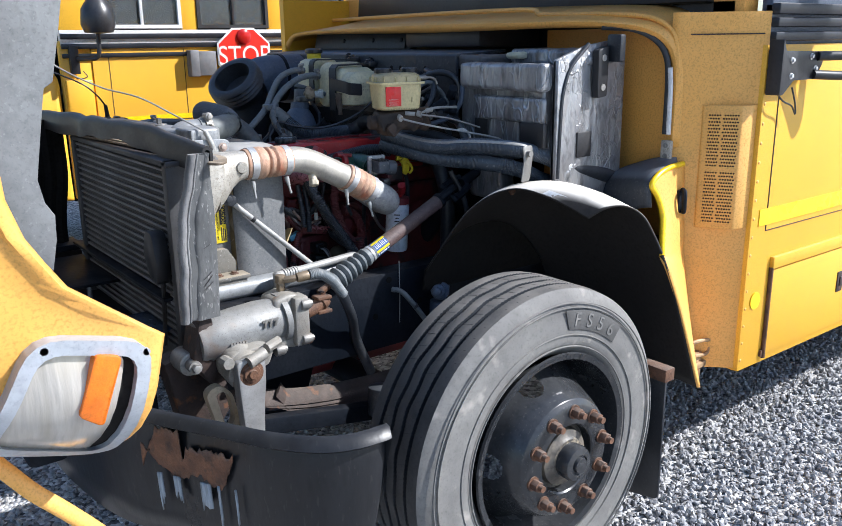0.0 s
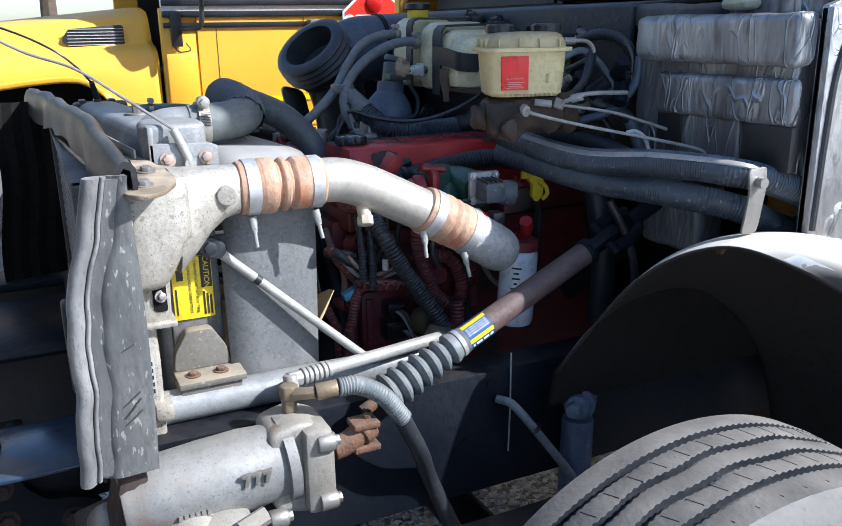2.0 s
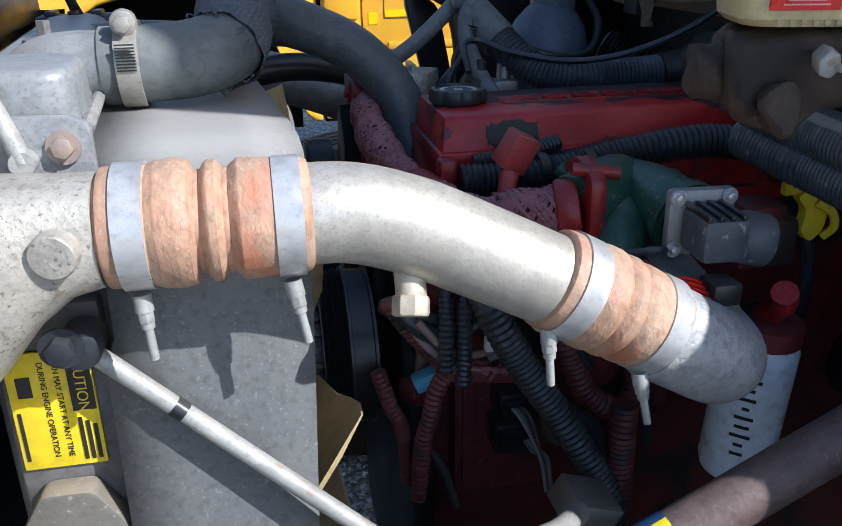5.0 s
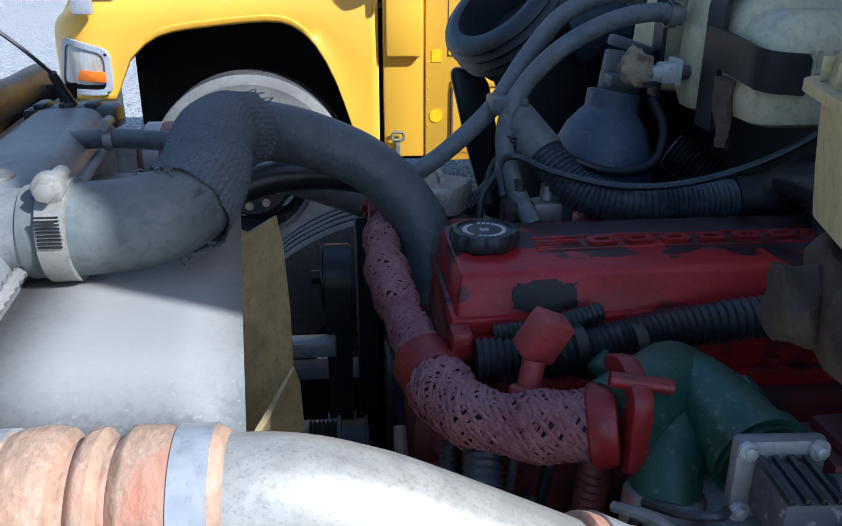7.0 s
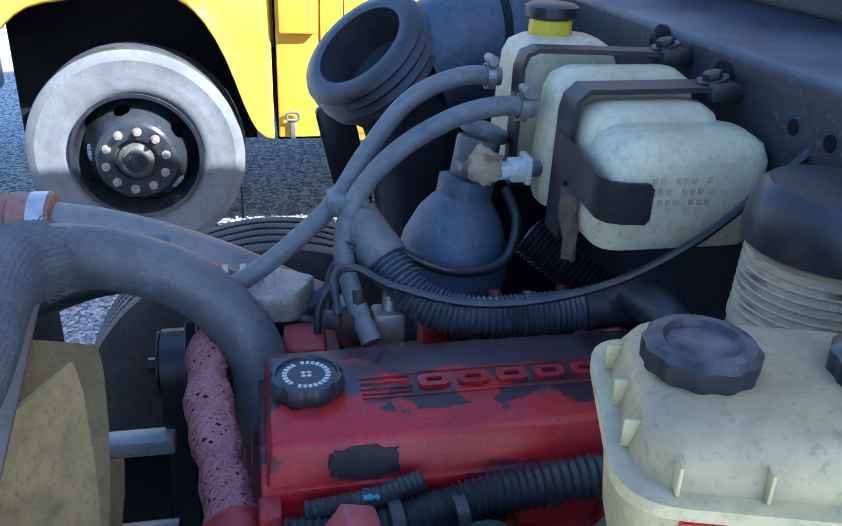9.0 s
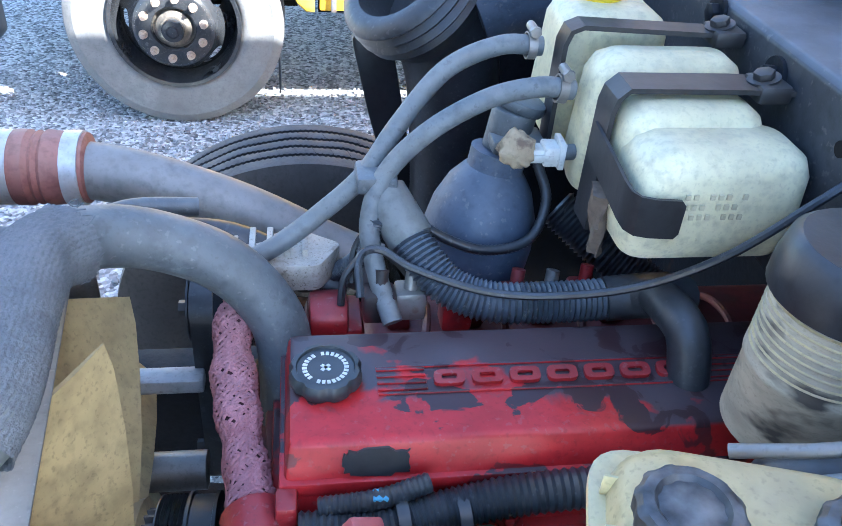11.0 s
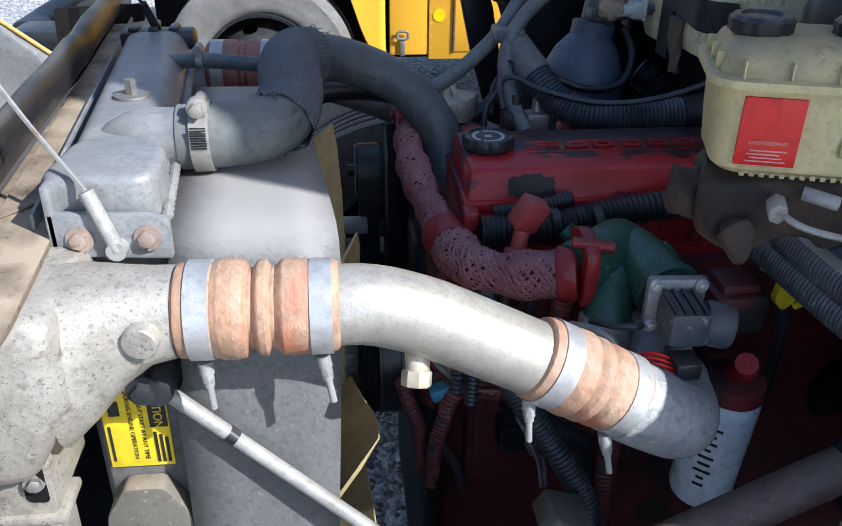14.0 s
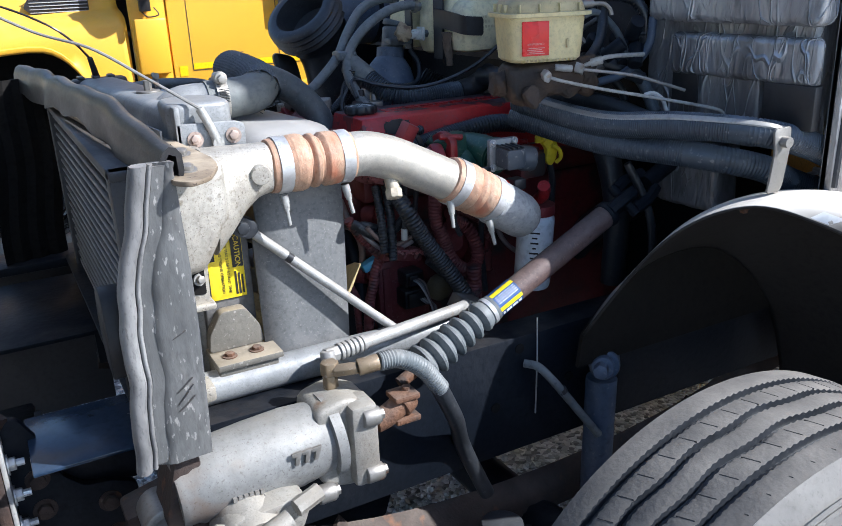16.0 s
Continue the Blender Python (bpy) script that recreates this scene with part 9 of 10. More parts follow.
tagged(part("tank_marks", bm, mat("faint_marks", (0.60, 0.56, 0.38), (0.52, 0.48, 0.32), 0.4), st, "faint moulded marks"), kind="stuff")
# black straps
def strap(path, w=0.018):
    """A flat steel band through (x, y, z) corners."""
    pts = [Vector(p) for p in path]
    bm = B()
    loops = []
    for i, p in enumerate(pts):
        a, b = pts[max(i - 1, 0)], pts[min(i + 1, len(pts) - 1)]
        d = (b - a).normalized()
        n_ = d.cross(Vector((0, 1, 0))).normalized() * 0.003
        y_ = Vector((0, w, 0))
        loops.append([p + y_ + n_, p + y_ - n_, p - y_ - n_, p - y_ + n_])
    rings(bm, loops)
    part("steel_strap", done(bm), BLACK, st, "black steel strap", smooth=20)
strap([(1.846, 2.853, 1.42), (1.848, 2.853, 1.57), (1.852, 2.853, 1.586), (1.863, 2.853, 1.597), (1.99, 2.846, 1.600), (2.06, 2.84, 1.600)], 0.023)
strap([(1.826, 2.983, 1.44), (1.828, 2.983, 1.595), (1.834, 2.983, 1.612), (1.848, 2.983, 1.618), (1.97, 2.975, 1.616), (2.06, 2.965, 1.616)], 0.017)
for y, z in ((2.842, 1.606), (2.967, 1.622)):
    bm = B()
    box(bm, (2.005, y - 0.024, z - 0.02), (2.045, y + 0.024, z + 0.002), 0.006)
    hexbolt(bm, (2.018, y, z + 0.002), (-0.3, 0, 1), 0.012, 0.010)
    part("strap_foot", bm, BLACK, st, "bolted strap foot")
# the retaining arm wraps the corner of the front lobe
arm = [(1.8425, 2.86, 1.525), (1.8415, 2.80, 1.520), (1.8405, 2.745, 1.514), (1.8425, 2.728, 1.511), (1.850, 2.7195, 1.509), (1.865, 2.7175, 1.507), (1.893, 2.7175, 1.505), (1.898, 2.7175, 1.505)]
loops = []
for i, c in enumerate(arm):
    a, b = Vector(arm[max(i - 1, 0)]), Vector(arm[min(i + 1, len(arm) - 1)])
    out = Vector((b.y - a.y, a.x - b.x, 0)).normalized() * 0.002
    h = 0.023 if i < len(arm) - 1 else 0.017
    c = Vector(c)
    loops.append([c + out + Vector((0, 0, h)), c - out + Vector((0, 0, h)), c - out - Vector((0, 0, h)), c + out - Vector((0, 0, h))])
part("front_strap", done(rings(B(), loops)), BLACK, st, "black front retaining arm", smooth=40)
bm = crumpled_rag()
part("cloth_scrap", bm, mat("brown_rag", (0.13, 0.1, 0.08), (0.2, 0.16, 0.12), 0.9, bump=0.5), st, "brown crumpled scrap under the strap")
bm = B()
box(bm, (1.800, 2.893, 1.470), (1.826, 2.921, 1.496), 0.003)
box(bm, (1.780, 2.896, 1.473), (1.802, 2.918, 1.492), 0.003)
box(bm, (1.818, 2.890, 1.467), (1.826, 2.924, 1.502), 0.002)
box(bm, (1.785, 2.892, 1.478), (1.812, 2.897, 1.486), 0.001)
ls = part("level_sensor", bm, mat("white_plug", (0.66, 0.68, 0.64), (0.52, 0.54, 0.5), 0.4, dust=0.3, wear=0.4), st, "white level sensor plug")
part("sensor_stem", cyl(B(), (1.826, 2.907, 1.483), (1.85, 2.91, 1.483), 0.010, seg=14, bev=0.002), HOSE, ls)
bm = B()
ball(bm, (1.766, 2.90, 1.490), 0.0215, 1.1, 0.7, 1.15, 26)
for v in bm.verts:
    d = (v.co - Vector((1.766, 2.90, 1.490))).normalized()
    v.co += d * (0.016 * abs(noise.noise(v.co * 48)) - 0.006 + 0.008 * abs(noise.noise(v.co * 120)))
part("tape_wad", bm, mat("masking_tape", (0.46, 0.38, 0.25), (0.3, 0.23, 0.15), 0.8, scale=60, bump=0.6, spot=(0.14, 0.1, 0.07), spot_scale=60, spot_at=0.58), st, "crumpled tan tape", smooth=25)
# hoses to the tank
th = thing("tank_hoses", "two grey rubber hoses from the coolant tank", "hose", (1.65, 2.9, 1.4))
for pts in ([(1.835, 2.935, 1.553), (1.79, 2.93, 1.558), (1.73, 2.925, 1.545), (1.66, 2.91, 1.51), (1.61, 2.905, 1.455), (1.59, 2.88, 1.40), (1.60, 2.84, 1.345), (1.615, 2.80, 1.31)],
            [(1.815, 3.02, 1.575), (1.76, 3.02, 1.575), (1.69, 3.0, 1.55), (1.63, 2.96, 1.495), (1.585, 2.93, 1.44), (1.53, 2.92, 1.39), (1.48, 2.90, 1.36), (1.42, 2.88, 1.335)]):
    bm = B()
    tube(bm, pts, 0.0125, 14)
    part("tank_hose", bm, HOSE_GREY, th)
for c, d in (((1.82, 2.934, 1.555), (1, 0, -0.1)), ((1.80, 3.02, 1.576), (1, 0, 0))):
    bm = B()
    clampband(bm, c, d, 0.015, 0.011)
    part("hose_clip", bm, STEEL_DULL, th)
bm = B()
box(bm, (1.575, 2.893, 1.432), (1.625, 2.945, 1.455), 0.005)
part("hose_tie", bm, HOSE, th)
# dusty blue-grey separator dome
dm = thing("separator_bottle", "dusty blue-grey plastic bottle beside the engine", "bottle", (1.73, 2.95, 1.25))
bm = B()
lathe(bm, [(0.03, 0.0), (0.068, 0.005), (0.076, 0.03), (0.078, 0.09), (0.072, 0.13), (0.058, 0.165), (0.043, 0.185), (0.038, 0.19), (0.038, 0.215), (0.03, 0.217), (0.001, 0.217)], (1.735, 2.965, 1.235), (0.16, 0.1, 1), 36)
part("bottle_body", bm, BLUEGREY, dm)
bm = B()
cyl(bm, (1.775, 2.99, 1.445), (1.785, 2.995, 1.50), 0.03, seg=20, bev=0.004)
box(bm, (1.75, 2.95, 1.455), (1.82, 3.0, 1.475), 0.006)
cyl(bm, (1.79, 3.0, 1.50), (1.795, 3.0, 1.515), 0.034, seg=20, bev=0.004)
part("bottle_top", bm, HOSE, dm)
bm = B()
ribbed(bm, [(1.815, 2.96, 1.44), (1.825, 2.93, 1.40), (1.80, 2.90, 1.36), (1.74, 2.885, 1.355), (1.68, 2.89, 1.375), (1.63, 2.90, 1.41)], 0.0072, 0.0045, 0.1, 10)
part("bottle_loom", bm, LOOM, dm)
# thick corrugated looms
lm = thing("wiring_loom", "thick black corrugated wiring loom over the engine", "wiring", (1.75, 2.8, 1.3))
for pts, r in (([(1.625, 2.90, 1.41), (1.645, 2.86, 1.38), (1.68, 2.825, 1.348), (1.73, 2.805, 1.335), (1.80, 2.80, 1.335), (1.88, 2.80, 1.338)], 0.0265),
               ([(1.92, 2.76, 1.375), (1.925, 2.70, 1.38), (1.93, 2.68, 1.36), (1.932, 2.66, 1.30), (1.935, 2.65, 1.2)], 0.024),
               ([(1.50, 2.545, 1.262), (1.58, 2.545, 1.262), (1.64, 2.555, 1.268), (1.72, 2.56, 1.28), (1.82, 2.555, 1.29), (1.90, 2.54, 1.28)], 0.022),
               ([(1.52, 2.56, 1.28), (1.58, 2.56, 1.288), (1.63, 2.57, 1.296)], 0.011),
               ([(1.51, 2.95, 1.27), (1.55, 2.92, 1.30), (1.585, 2.89, 1.35), (1.60, 2.88, 1.41)], 0.013),
               ([(1.47, 2.50, 1.20), (1.465, 2.47, 1.14), (1.46, 2.45, 1.06)], 0.010),
               ([(1.49, 2.49, 1.20), (1.485, 2.46, 1.12), (1.48, 2.45, 1.04)], 0.010),
               ([(1.86, 2.98, 1.36), (1.92, 2.93, 1.32), (2.0, 2.86, 1.28)], 0.03)):
    bm = B()
    if r == 0.024:
        tube(bm, pts, r, 16)
        part("loom_run", bm, RUBBER, lm, "smooth dark hose")
        continue
    ribbed(bm, pts, r, 0.006 if r > 0.02 else 0.005, 0.14, 18)
    part("loom_run", bm, LOOM_DUSTY if r == 0.0265 else LOOM, lm)
bm = B()
tube(bm, [(1.875, 2.80, 1.338), (1.91, 2.795, 1.345), (1.93, 2.77, 1.365), (1.935, 2.74, 1.385)], 0.028, 14)
part("loom_tee", bm, RUBBER, lm)
part("loom_tape", cyl(B(), (1.608, 2.915, 1.425), (1.642, 2.868, 1.383), 0.0295, seg=20, bev=0.004), HOSE_ELBOW, lm)
for x in (1.60, 1.66):
    bm = lathe(B(), [(0.0225, -0.006), (0.0255, -0.006), (0.0255, 0.006), (0.0225, 0.006)], (x, 2.549, 1.265), (1, 0.1, 0), 24, caps=False)
    part("loom_tie", bm, PLASTIC, lm)
bm = B()
box(bm, (1.572, 2.552, 1.286), (1.588, 2.566, 1.297), 0.002)
part("blue_clip", bm, BLUE_CONN, lm)
bm = B()
tube(bm, [(1.575, 2.80, 1.35), (1.575, 2.83, 1.385), (1.60, 2.84, 1.39), (1.64, 2.82, 1.375), (1.72, 2.79, 1.362), (1.80, 2.765, 1.372), (1.88, 2.73, 1.41), (1.95, 2.70, 1.47), (2.02, 2.69, 1.54), (2.06, 2.69, 1.575)], 0.005, 8)
part("thin_cable", bm, LOOM, lm, "thin black cable")
for pts in ([(1.60, 2.88, 1.41), (1.585, 2.87, 1.37), (1.56, 2.86, 1.335), (1.555, 2.85, 1.30)], [(1.60, 2.89, 1.40), (1.575, 2.89, 1.36), (1.57, 2.87, 1.32)]):
    bm = B()
    tube(bm, pts, 0.005, 8)
    part("small_wire", bm, PLASTIC, lm)
for k, c in enumerate(((1.60, 2.83, 1.325), (1.64, 2.84, 1.32), (1.70, 2.84, 1.30), (1.78, 2.86, 1.30), (1.83, 2.87, 1.29), (1.88, 2.88, 1.29))):
    bm = B()
    box(bm, (c[0] - 0.02, c[1] - 0.015, c[2] - 0.03), (c[0] + 0.02, c[1] + 0.02, c[2] + 0.012), 0.006)
    cyl(bm, (c[0], c[1], c[2] + 0.01), (c[0] + 0.004, c[1] + 0.01, c[2] + 0.035), 0.009, seg=10)
    part("injector_fitting", bm, (RED_DULL, STEEL_DULL, RED)[k % 3], lm)
# air intake duct
ai = thing("air_intake_duct", "black rubber air intake duct with an open bellows mouth", "duct", (1.8, 3.45, 1.2))
mc = Vector((1.69, 3.43, 1.53))
md = Vector((-0.62, -0.30, 0.72)).normalized()
bm = B()
prof = [(0.085, 0.02), (0.098, 0.022), (0.118, 0.018), (0.124, 0.008), (0.116, 0.0), (0.126, -0.010), (0.117, -0.02), (0.126, -0.03), (0.116, -0.04), (0.122, -0.05), (0.108, -0.062), (0.10, -0.09)]
lathe(bm, prof, mc, md, 48, caps=False)
lathe(bm, [(0.086, 0.02), (0.08, -0.03), (0.078, -0.12)], mc, md, 48, caps=False)
bw = part("bellows_mouth", done(bm), RUBBER, ai, "ribbed rubber bellows mouth", smooth=60)
bm = B()
lathe(bm, [(0.079, -0.10), (0.07, -0.11), (0.001, -0.115)], mc, md, 40, caps=False)
part("duct_inside", bm, INSIDE, bw)
bm = B()
sec = []
p0 = mc - md * 0.06
tube(bm, [p0, mc - md * 0.12, Vector((1.79, 3.47, 1.36)), Vector((1.80, 3.48, 1.22)), Vector((1.80, 3.48, 1.05))], 0.098, 26, step=0.02, prof=lambda i, n, s: 1.0 - 0.25 * min(1, s / 0.4))
part("duct_elbow", bm, RUBBER, ai)
bm = B()
tube(bm, [Vector((1.80, 3.465, 1.50)), Vector((1.86, 3.47, 1.525)), Vector((1.96, 3.48, 1.53)), Vector((2.2, 3.5, 1.53))], 0.105, 26, step=0.02)
part("duct_branch", bm, BLUEGREY, ai)
bm = B()
lathe(bm, [(0.104, 0), (0.109, 0), (0.109, 0.015), (0.104, 0.015)], (1.93, 3.478, 1.53), (1, 0, 0), 40, caps=False)
part("duct_band", bm, CHASSIS, ai)
bm = B()
prism(bm, rounded([(1.60, 1.42), (1.68, 1.40), (1.74, 1.10), (1.70, 1.05), (1.64, 1.25)], 0.03), "y", 3.50, 3.52, 0.004)
part("splash_sheet", bm, PLASTIC, ai, "bent black splash sheet")

# ---- power steering reservoir ----
ps = thing("steering_fluid_reservoir", "grimy cream fluid canister with a black lid", "canister", (1.98, 2.58, 1.36))
PC = (1.985, 2.565)
bm = B()
lathe(bm, [(0.06, 0.0), (0.066, 0.006), (0.066, 0.08), (0.068, 0.084), (0.068, 0.092), (0.066, 0.096), (0.066, 0.17), (0.062, 0.175)], (*PC, 1.355), (0.02, -0.02, 1), 40)
can2 = part("canister_body", bm, mat("grimy_canister", (0.55, 0.49, 0.36), (0.42, 0.36, 0.26), 0.55, scale=12, bump=0.2, dust=0.3, spot=(0.08, 0.07, 0.055), spot_scale=13, spot_at=0.52, stretch=(1, 1, 2.5)), ps)
bm = B()
for k in range(9):
    lathe(bm, [(0.0655, 0.085 + k * 0.0085), (0.0675, 0.087 + k * 0.0085), (0.0655, 0.089 + k * 0.0085)], (*PC, 1.36), (0.02, -0.02, 1), 40, caps=False)
part("canister_ring", bm, CREAM_DIRTY, can2)
bm = B()
lathe(bm, [(0.07, 0.165), (0.074, 0.168), (0.074, 0.19), (0.068, 0.215), (0.06, 0.222), (0.001, 0.222)], (*PC, 1.355), (0.02, -0.02, 1), 40)
part("canister_lid", bm, PLASTIC, ps, "black domed lid")
bm = B()
tube(bm, [(1.93, 2.50, 1.36), (1.91, 2.47, 1.40), (1.935, 2.44, 1.43), (1.99, 2.43, 1.435), (2.06, 2.44, 1.42)], 0.018, 12)
part("canister_hose", bm, RUBBER, ps)
bm = B()
tube(bm, [(1.90, 2.50, 1.30), (1.89, 2.46, 1.34), (1.92, 2.44, 1.37)], 0.014, 10)
part("canister_hose", bm, RUBBER, ps)

# ---- firewall shelf, heater box ----
shelf = thing("firewall_shelf", "dusty dark steel shelf across the firewall", "shelf", (2.2, 2.9, 1.2))
bm = B()
prism(bm, [(2.05, 1.40), (2.046, 1.632), (2.054, 1.640), (2.30, 1.652), (2.30, 1.642), (2.064, 1.628), (2.062, 1.40)], "y", 2.32, 3.80, 0.003)
part("shelf_plate", bm, DUSTY_SHELF, shelf)
bm = B()
prism(bm, [(2.29, 1.648), (2.31, 1.735), (2.33, 1.735), (2.33, 1.648)], "y", 2.92, 3.74, 0.004)
part("back_wall", bm, BLACK, shelf, "dark wall behind the shelf")
bolts("wall_bolt", [(2.297, y, 1.69) for y in (2.98, 3.2, 3.45)], (-1, 0, 0.2), CHASSIS, shelf, 0.011, 0.012)
for c in ((2.047, 2.865, 1.603), (2.047, 3.03, 1.62)):
    bm = cyl(B(), c, (c[0] - 0.006, c[1], c[2]), 0.022, seg=18)
    hexbolt(bm, c, (-1, 0, 0), 0.013, 0.016)
    part("shelf_bolt", bm, CHASSIS, shelf)
for y in (2.72, 2.66, 2.5):
    part("shelf_hole", cyl(B(), (2.052, y, 1.585), (2.0455, y, 1.585), 0.009, seg=12), INSIDE, shelf)
bm = B()
prism(bm, [(2.28, 1.655), (2.30, 1.73), (2.56, 1.76), (2.56, 1.69)], "y", 2.95, 3.72, 0.004)
part("wiper_tray", bm, DUSTY_SHELF, shelf)
# solid black box stands in for the shade of the recess under the cowl
bm = B()
box(bm, (2.25, 2.42, 1.66), (2.58, 2.9, 1.735), 0.012)
part("dark_recess_box", bm, BLACK, shelf)
# foil-wrapped pieces
hbx = thing("heater_box", "foil-insulated heater box beside the firewall", "heater", (2.15, 2.05, 1.2))
def crumpled(lo, hi, n, amp, seed):
    """A soft padded block with creases."""
    bm = B()
    box(bm, lo, hi, 0.014, seg=3)
    bmesh.ops.subdivide_edges(bm, edges=[e for e in bm.edges if e.calc_length() > 0.02], cuts=n, use_grid_fill=True)
    for v in bm.verts:
        v.co += Vector((noise.noise(Vector((v.co.x * 40, v.co.y * 46, v.co.z * 14)) + Vector((seed, 0, 0))), noise.noise(v.co * 34 + Vector((0, seed, 0))), noise.noise(v.co * 24 + Vector((0, 0, seed))))) * amp * 0.6
    return bm
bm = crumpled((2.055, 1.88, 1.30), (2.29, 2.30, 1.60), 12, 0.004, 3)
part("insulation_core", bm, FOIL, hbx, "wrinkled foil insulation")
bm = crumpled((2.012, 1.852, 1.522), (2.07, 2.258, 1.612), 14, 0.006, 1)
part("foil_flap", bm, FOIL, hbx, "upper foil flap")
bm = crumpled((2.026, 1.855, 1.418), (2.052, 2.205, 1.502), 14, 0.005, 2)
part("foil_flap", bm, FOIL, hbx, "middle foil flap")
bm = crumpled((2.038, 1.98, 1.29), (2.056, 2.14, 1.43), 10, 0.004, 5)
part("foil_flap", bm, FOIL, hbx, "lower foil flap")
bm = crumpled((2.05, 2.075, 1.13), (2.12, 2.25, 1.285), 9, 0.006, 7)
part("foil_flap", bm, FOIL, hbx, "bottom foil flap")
for lo, hi in (((2.028, 1.855, 1.34), (2.05, 1.965, 1.42)), ((2.034, 2.13, 1.36), (2.05, 2.2, 1.43))):
    part("bare_patch", box(B(), lo, hi, 0.003), BLACK, hbx)
bm = crumpled((2.06, 2.2, 1.585), (2.3, 2.55, 1.635), 6, 0.012, 9)
part("quilted_pad", bm, mat("dark_quilt", (0.07, 0.07, 0.075), (0.11, 0.11, 0.112), 0.6, dust=0.5, fine=40, scale=12, bump=0.9), hbx, "dark crumpled insulation pad")
bm = crumpled((2.2, 1.83, 1.60), (2.34, 2.2, 1.655), 6, 0.010, 12)
part("quilted_pad", bm, FOIL, hbx, "crumpled foil on top")
bm = crumpled((2.15, 2.10, 1.62), (2.20, 2.17, 1.645), 3, 0.004, 13)
part("foam_wad", bm, mat("cream_foam", (0.6, 0.58, 0.42), (0.5, 0.48, 0.34), 0.8), hbx, "cream foam scrap")
bm = crumpled((2.33, 2.5, 1.69), (2.38, 2.72, 1.745), 4, 0.012, 15)
part("torn_foil", bm, SHEET, hbx)
# grey sheet side of the heater box
bm = B()
prism(bm, [(2.06, 1.62), (2.11, 1.615), (2.12, 1.50), (2.08, 1.35), (2.065, 1.22), (2.06, 1.22)], "y", 1.826, 1.85, 0.003)
prism(bm, [(2.06, 1.622), (2.20, 1.665), (2.40, 1.69), (2.40, 1.12), (2.06, 1.19)], "y", 1.835, 1.85, 0.003)
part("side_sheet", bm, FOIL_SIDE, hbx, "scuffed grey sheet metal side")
bm = B()
tube(bm, [(2.20, 1.826, 1.67), (2.12, 1.826, 1.60), (2.085, 1.826, 1.52), (2.075, 1.826, 1.40), (2.07, 1.826, 1.24)], 0.007, 8)
part("sheet_gasket", bm, RUBBER, hbx)
bm = B()
prism(bm, rounded([(2.222, 1.65), (2.275, 1.665), (2.27, 1.50), (2.225, 1.495)], 0.008), "y", 1.80, 1.828, 0.004)
part("hinge_arm", bm, BLACK, hbx, "black hinge arm")
for z in (1.625, 1.53):
    part("hinge_hole", cyl(B(), (2.248, 1.80, z), (2.248, 1.797, z), 0.011, seg=14), STEEL_DULL, hbx)
bm = B()
box(bm, (2.165, 1.828, 1.30), (2.235, 1.836, 1.385), 0.003)
part("black_tape", bm, BLACK, hbx)
bm = B()
box(bm, (2.28, 1.76, 1.61), (2.31, 1.82, 1.70), 0.008)
part("rubber_stop", bm, RUBBER, hbx)
# heater hoses to the cab
hh = thing("heater_hoses", "thick dusty corrugated heater hoses on a metal bracket", "hose", (1.95, 1.9, 1.25))
H1 = [(1.80, 2.43, 1.36), (1.817, 2.37, 1.348), (1.85, 2.2, 1.332), (1.90, 2.05, 1.343), (1.975, 1.92, 1.338), (2.07, 1.885, 1.308), (2.15, 1.865, 1.268)]
H2 = [(1.80, 2.44, 1.325), (1.82, 2.37, 1.312), (1.86, 2.2, 1.292), (1.925, 2.04, 1.285), (2.02, 1.955, 1.262), (2.10, 1.945, 1.225), (2.16, 1.93, 1.20)]
for pts in (H1, H2):
    bm = B()
    ribbed(bm, pts, 0.0265, 0.0042, 0.055, 18)
    part("corrugated_hose", bm, LOOM_DUSTY, hh)
for pts in ([(2.15, 1.865, 1.268), (2.24, 1.857, 1.248), (2.34, 1.85, 1.22), (2.44, 1.86, 1.185)], [(2.16, 1.93, 1.20), (2.24, 1.93, 1.175), (2.34, 1.94, 1.14)]):
    part("hose_end", tube(B(), pts, 0.029, 16), RUBBER, hh, "smooth black hose end")
for c, d in (((2.146, 1.866, 1.27), (0.85, -0.2, -0.4)), ((2.155, 1.932, 1.203), (0.85, -0.2, -0.4))):
    bm = B()
    clampband(bm, c, d, 0.0305, 0.014)
    part("heater_clamp", bm, STEEL, hh)
# flattened pale strip laid along the hose to show its lit band
bm = B()
tube(bm, [(x - 0.014, y - 0.014, z + 0.0185) for x, y, z in H1[:-1]], 0.0062, 8, flat=0.5)
part("pale_lit_stripe", bm, PALE_CONN, hh, "pale stripe along the hose, sunlit brightness in its colour")
bm = B()
prism(bm, rounded([(1.955, 1.352), (1.998, 1.354), (2.0, 1.31), (1.99, 1.25), (1.985, 1.236), (1.95, 1.236), (1.955, 1.26), (1.962, 1.31)], 0.008), "y", 1.872, 1.877, 0.001)
cyl(bm, (1.979, 1.872, 1.328), (1.979, 1.858, 1.328), 0.010, seg=12)
part("hose_bracket", bm, STEEL_DULL, hh, "grey sheet bracket")
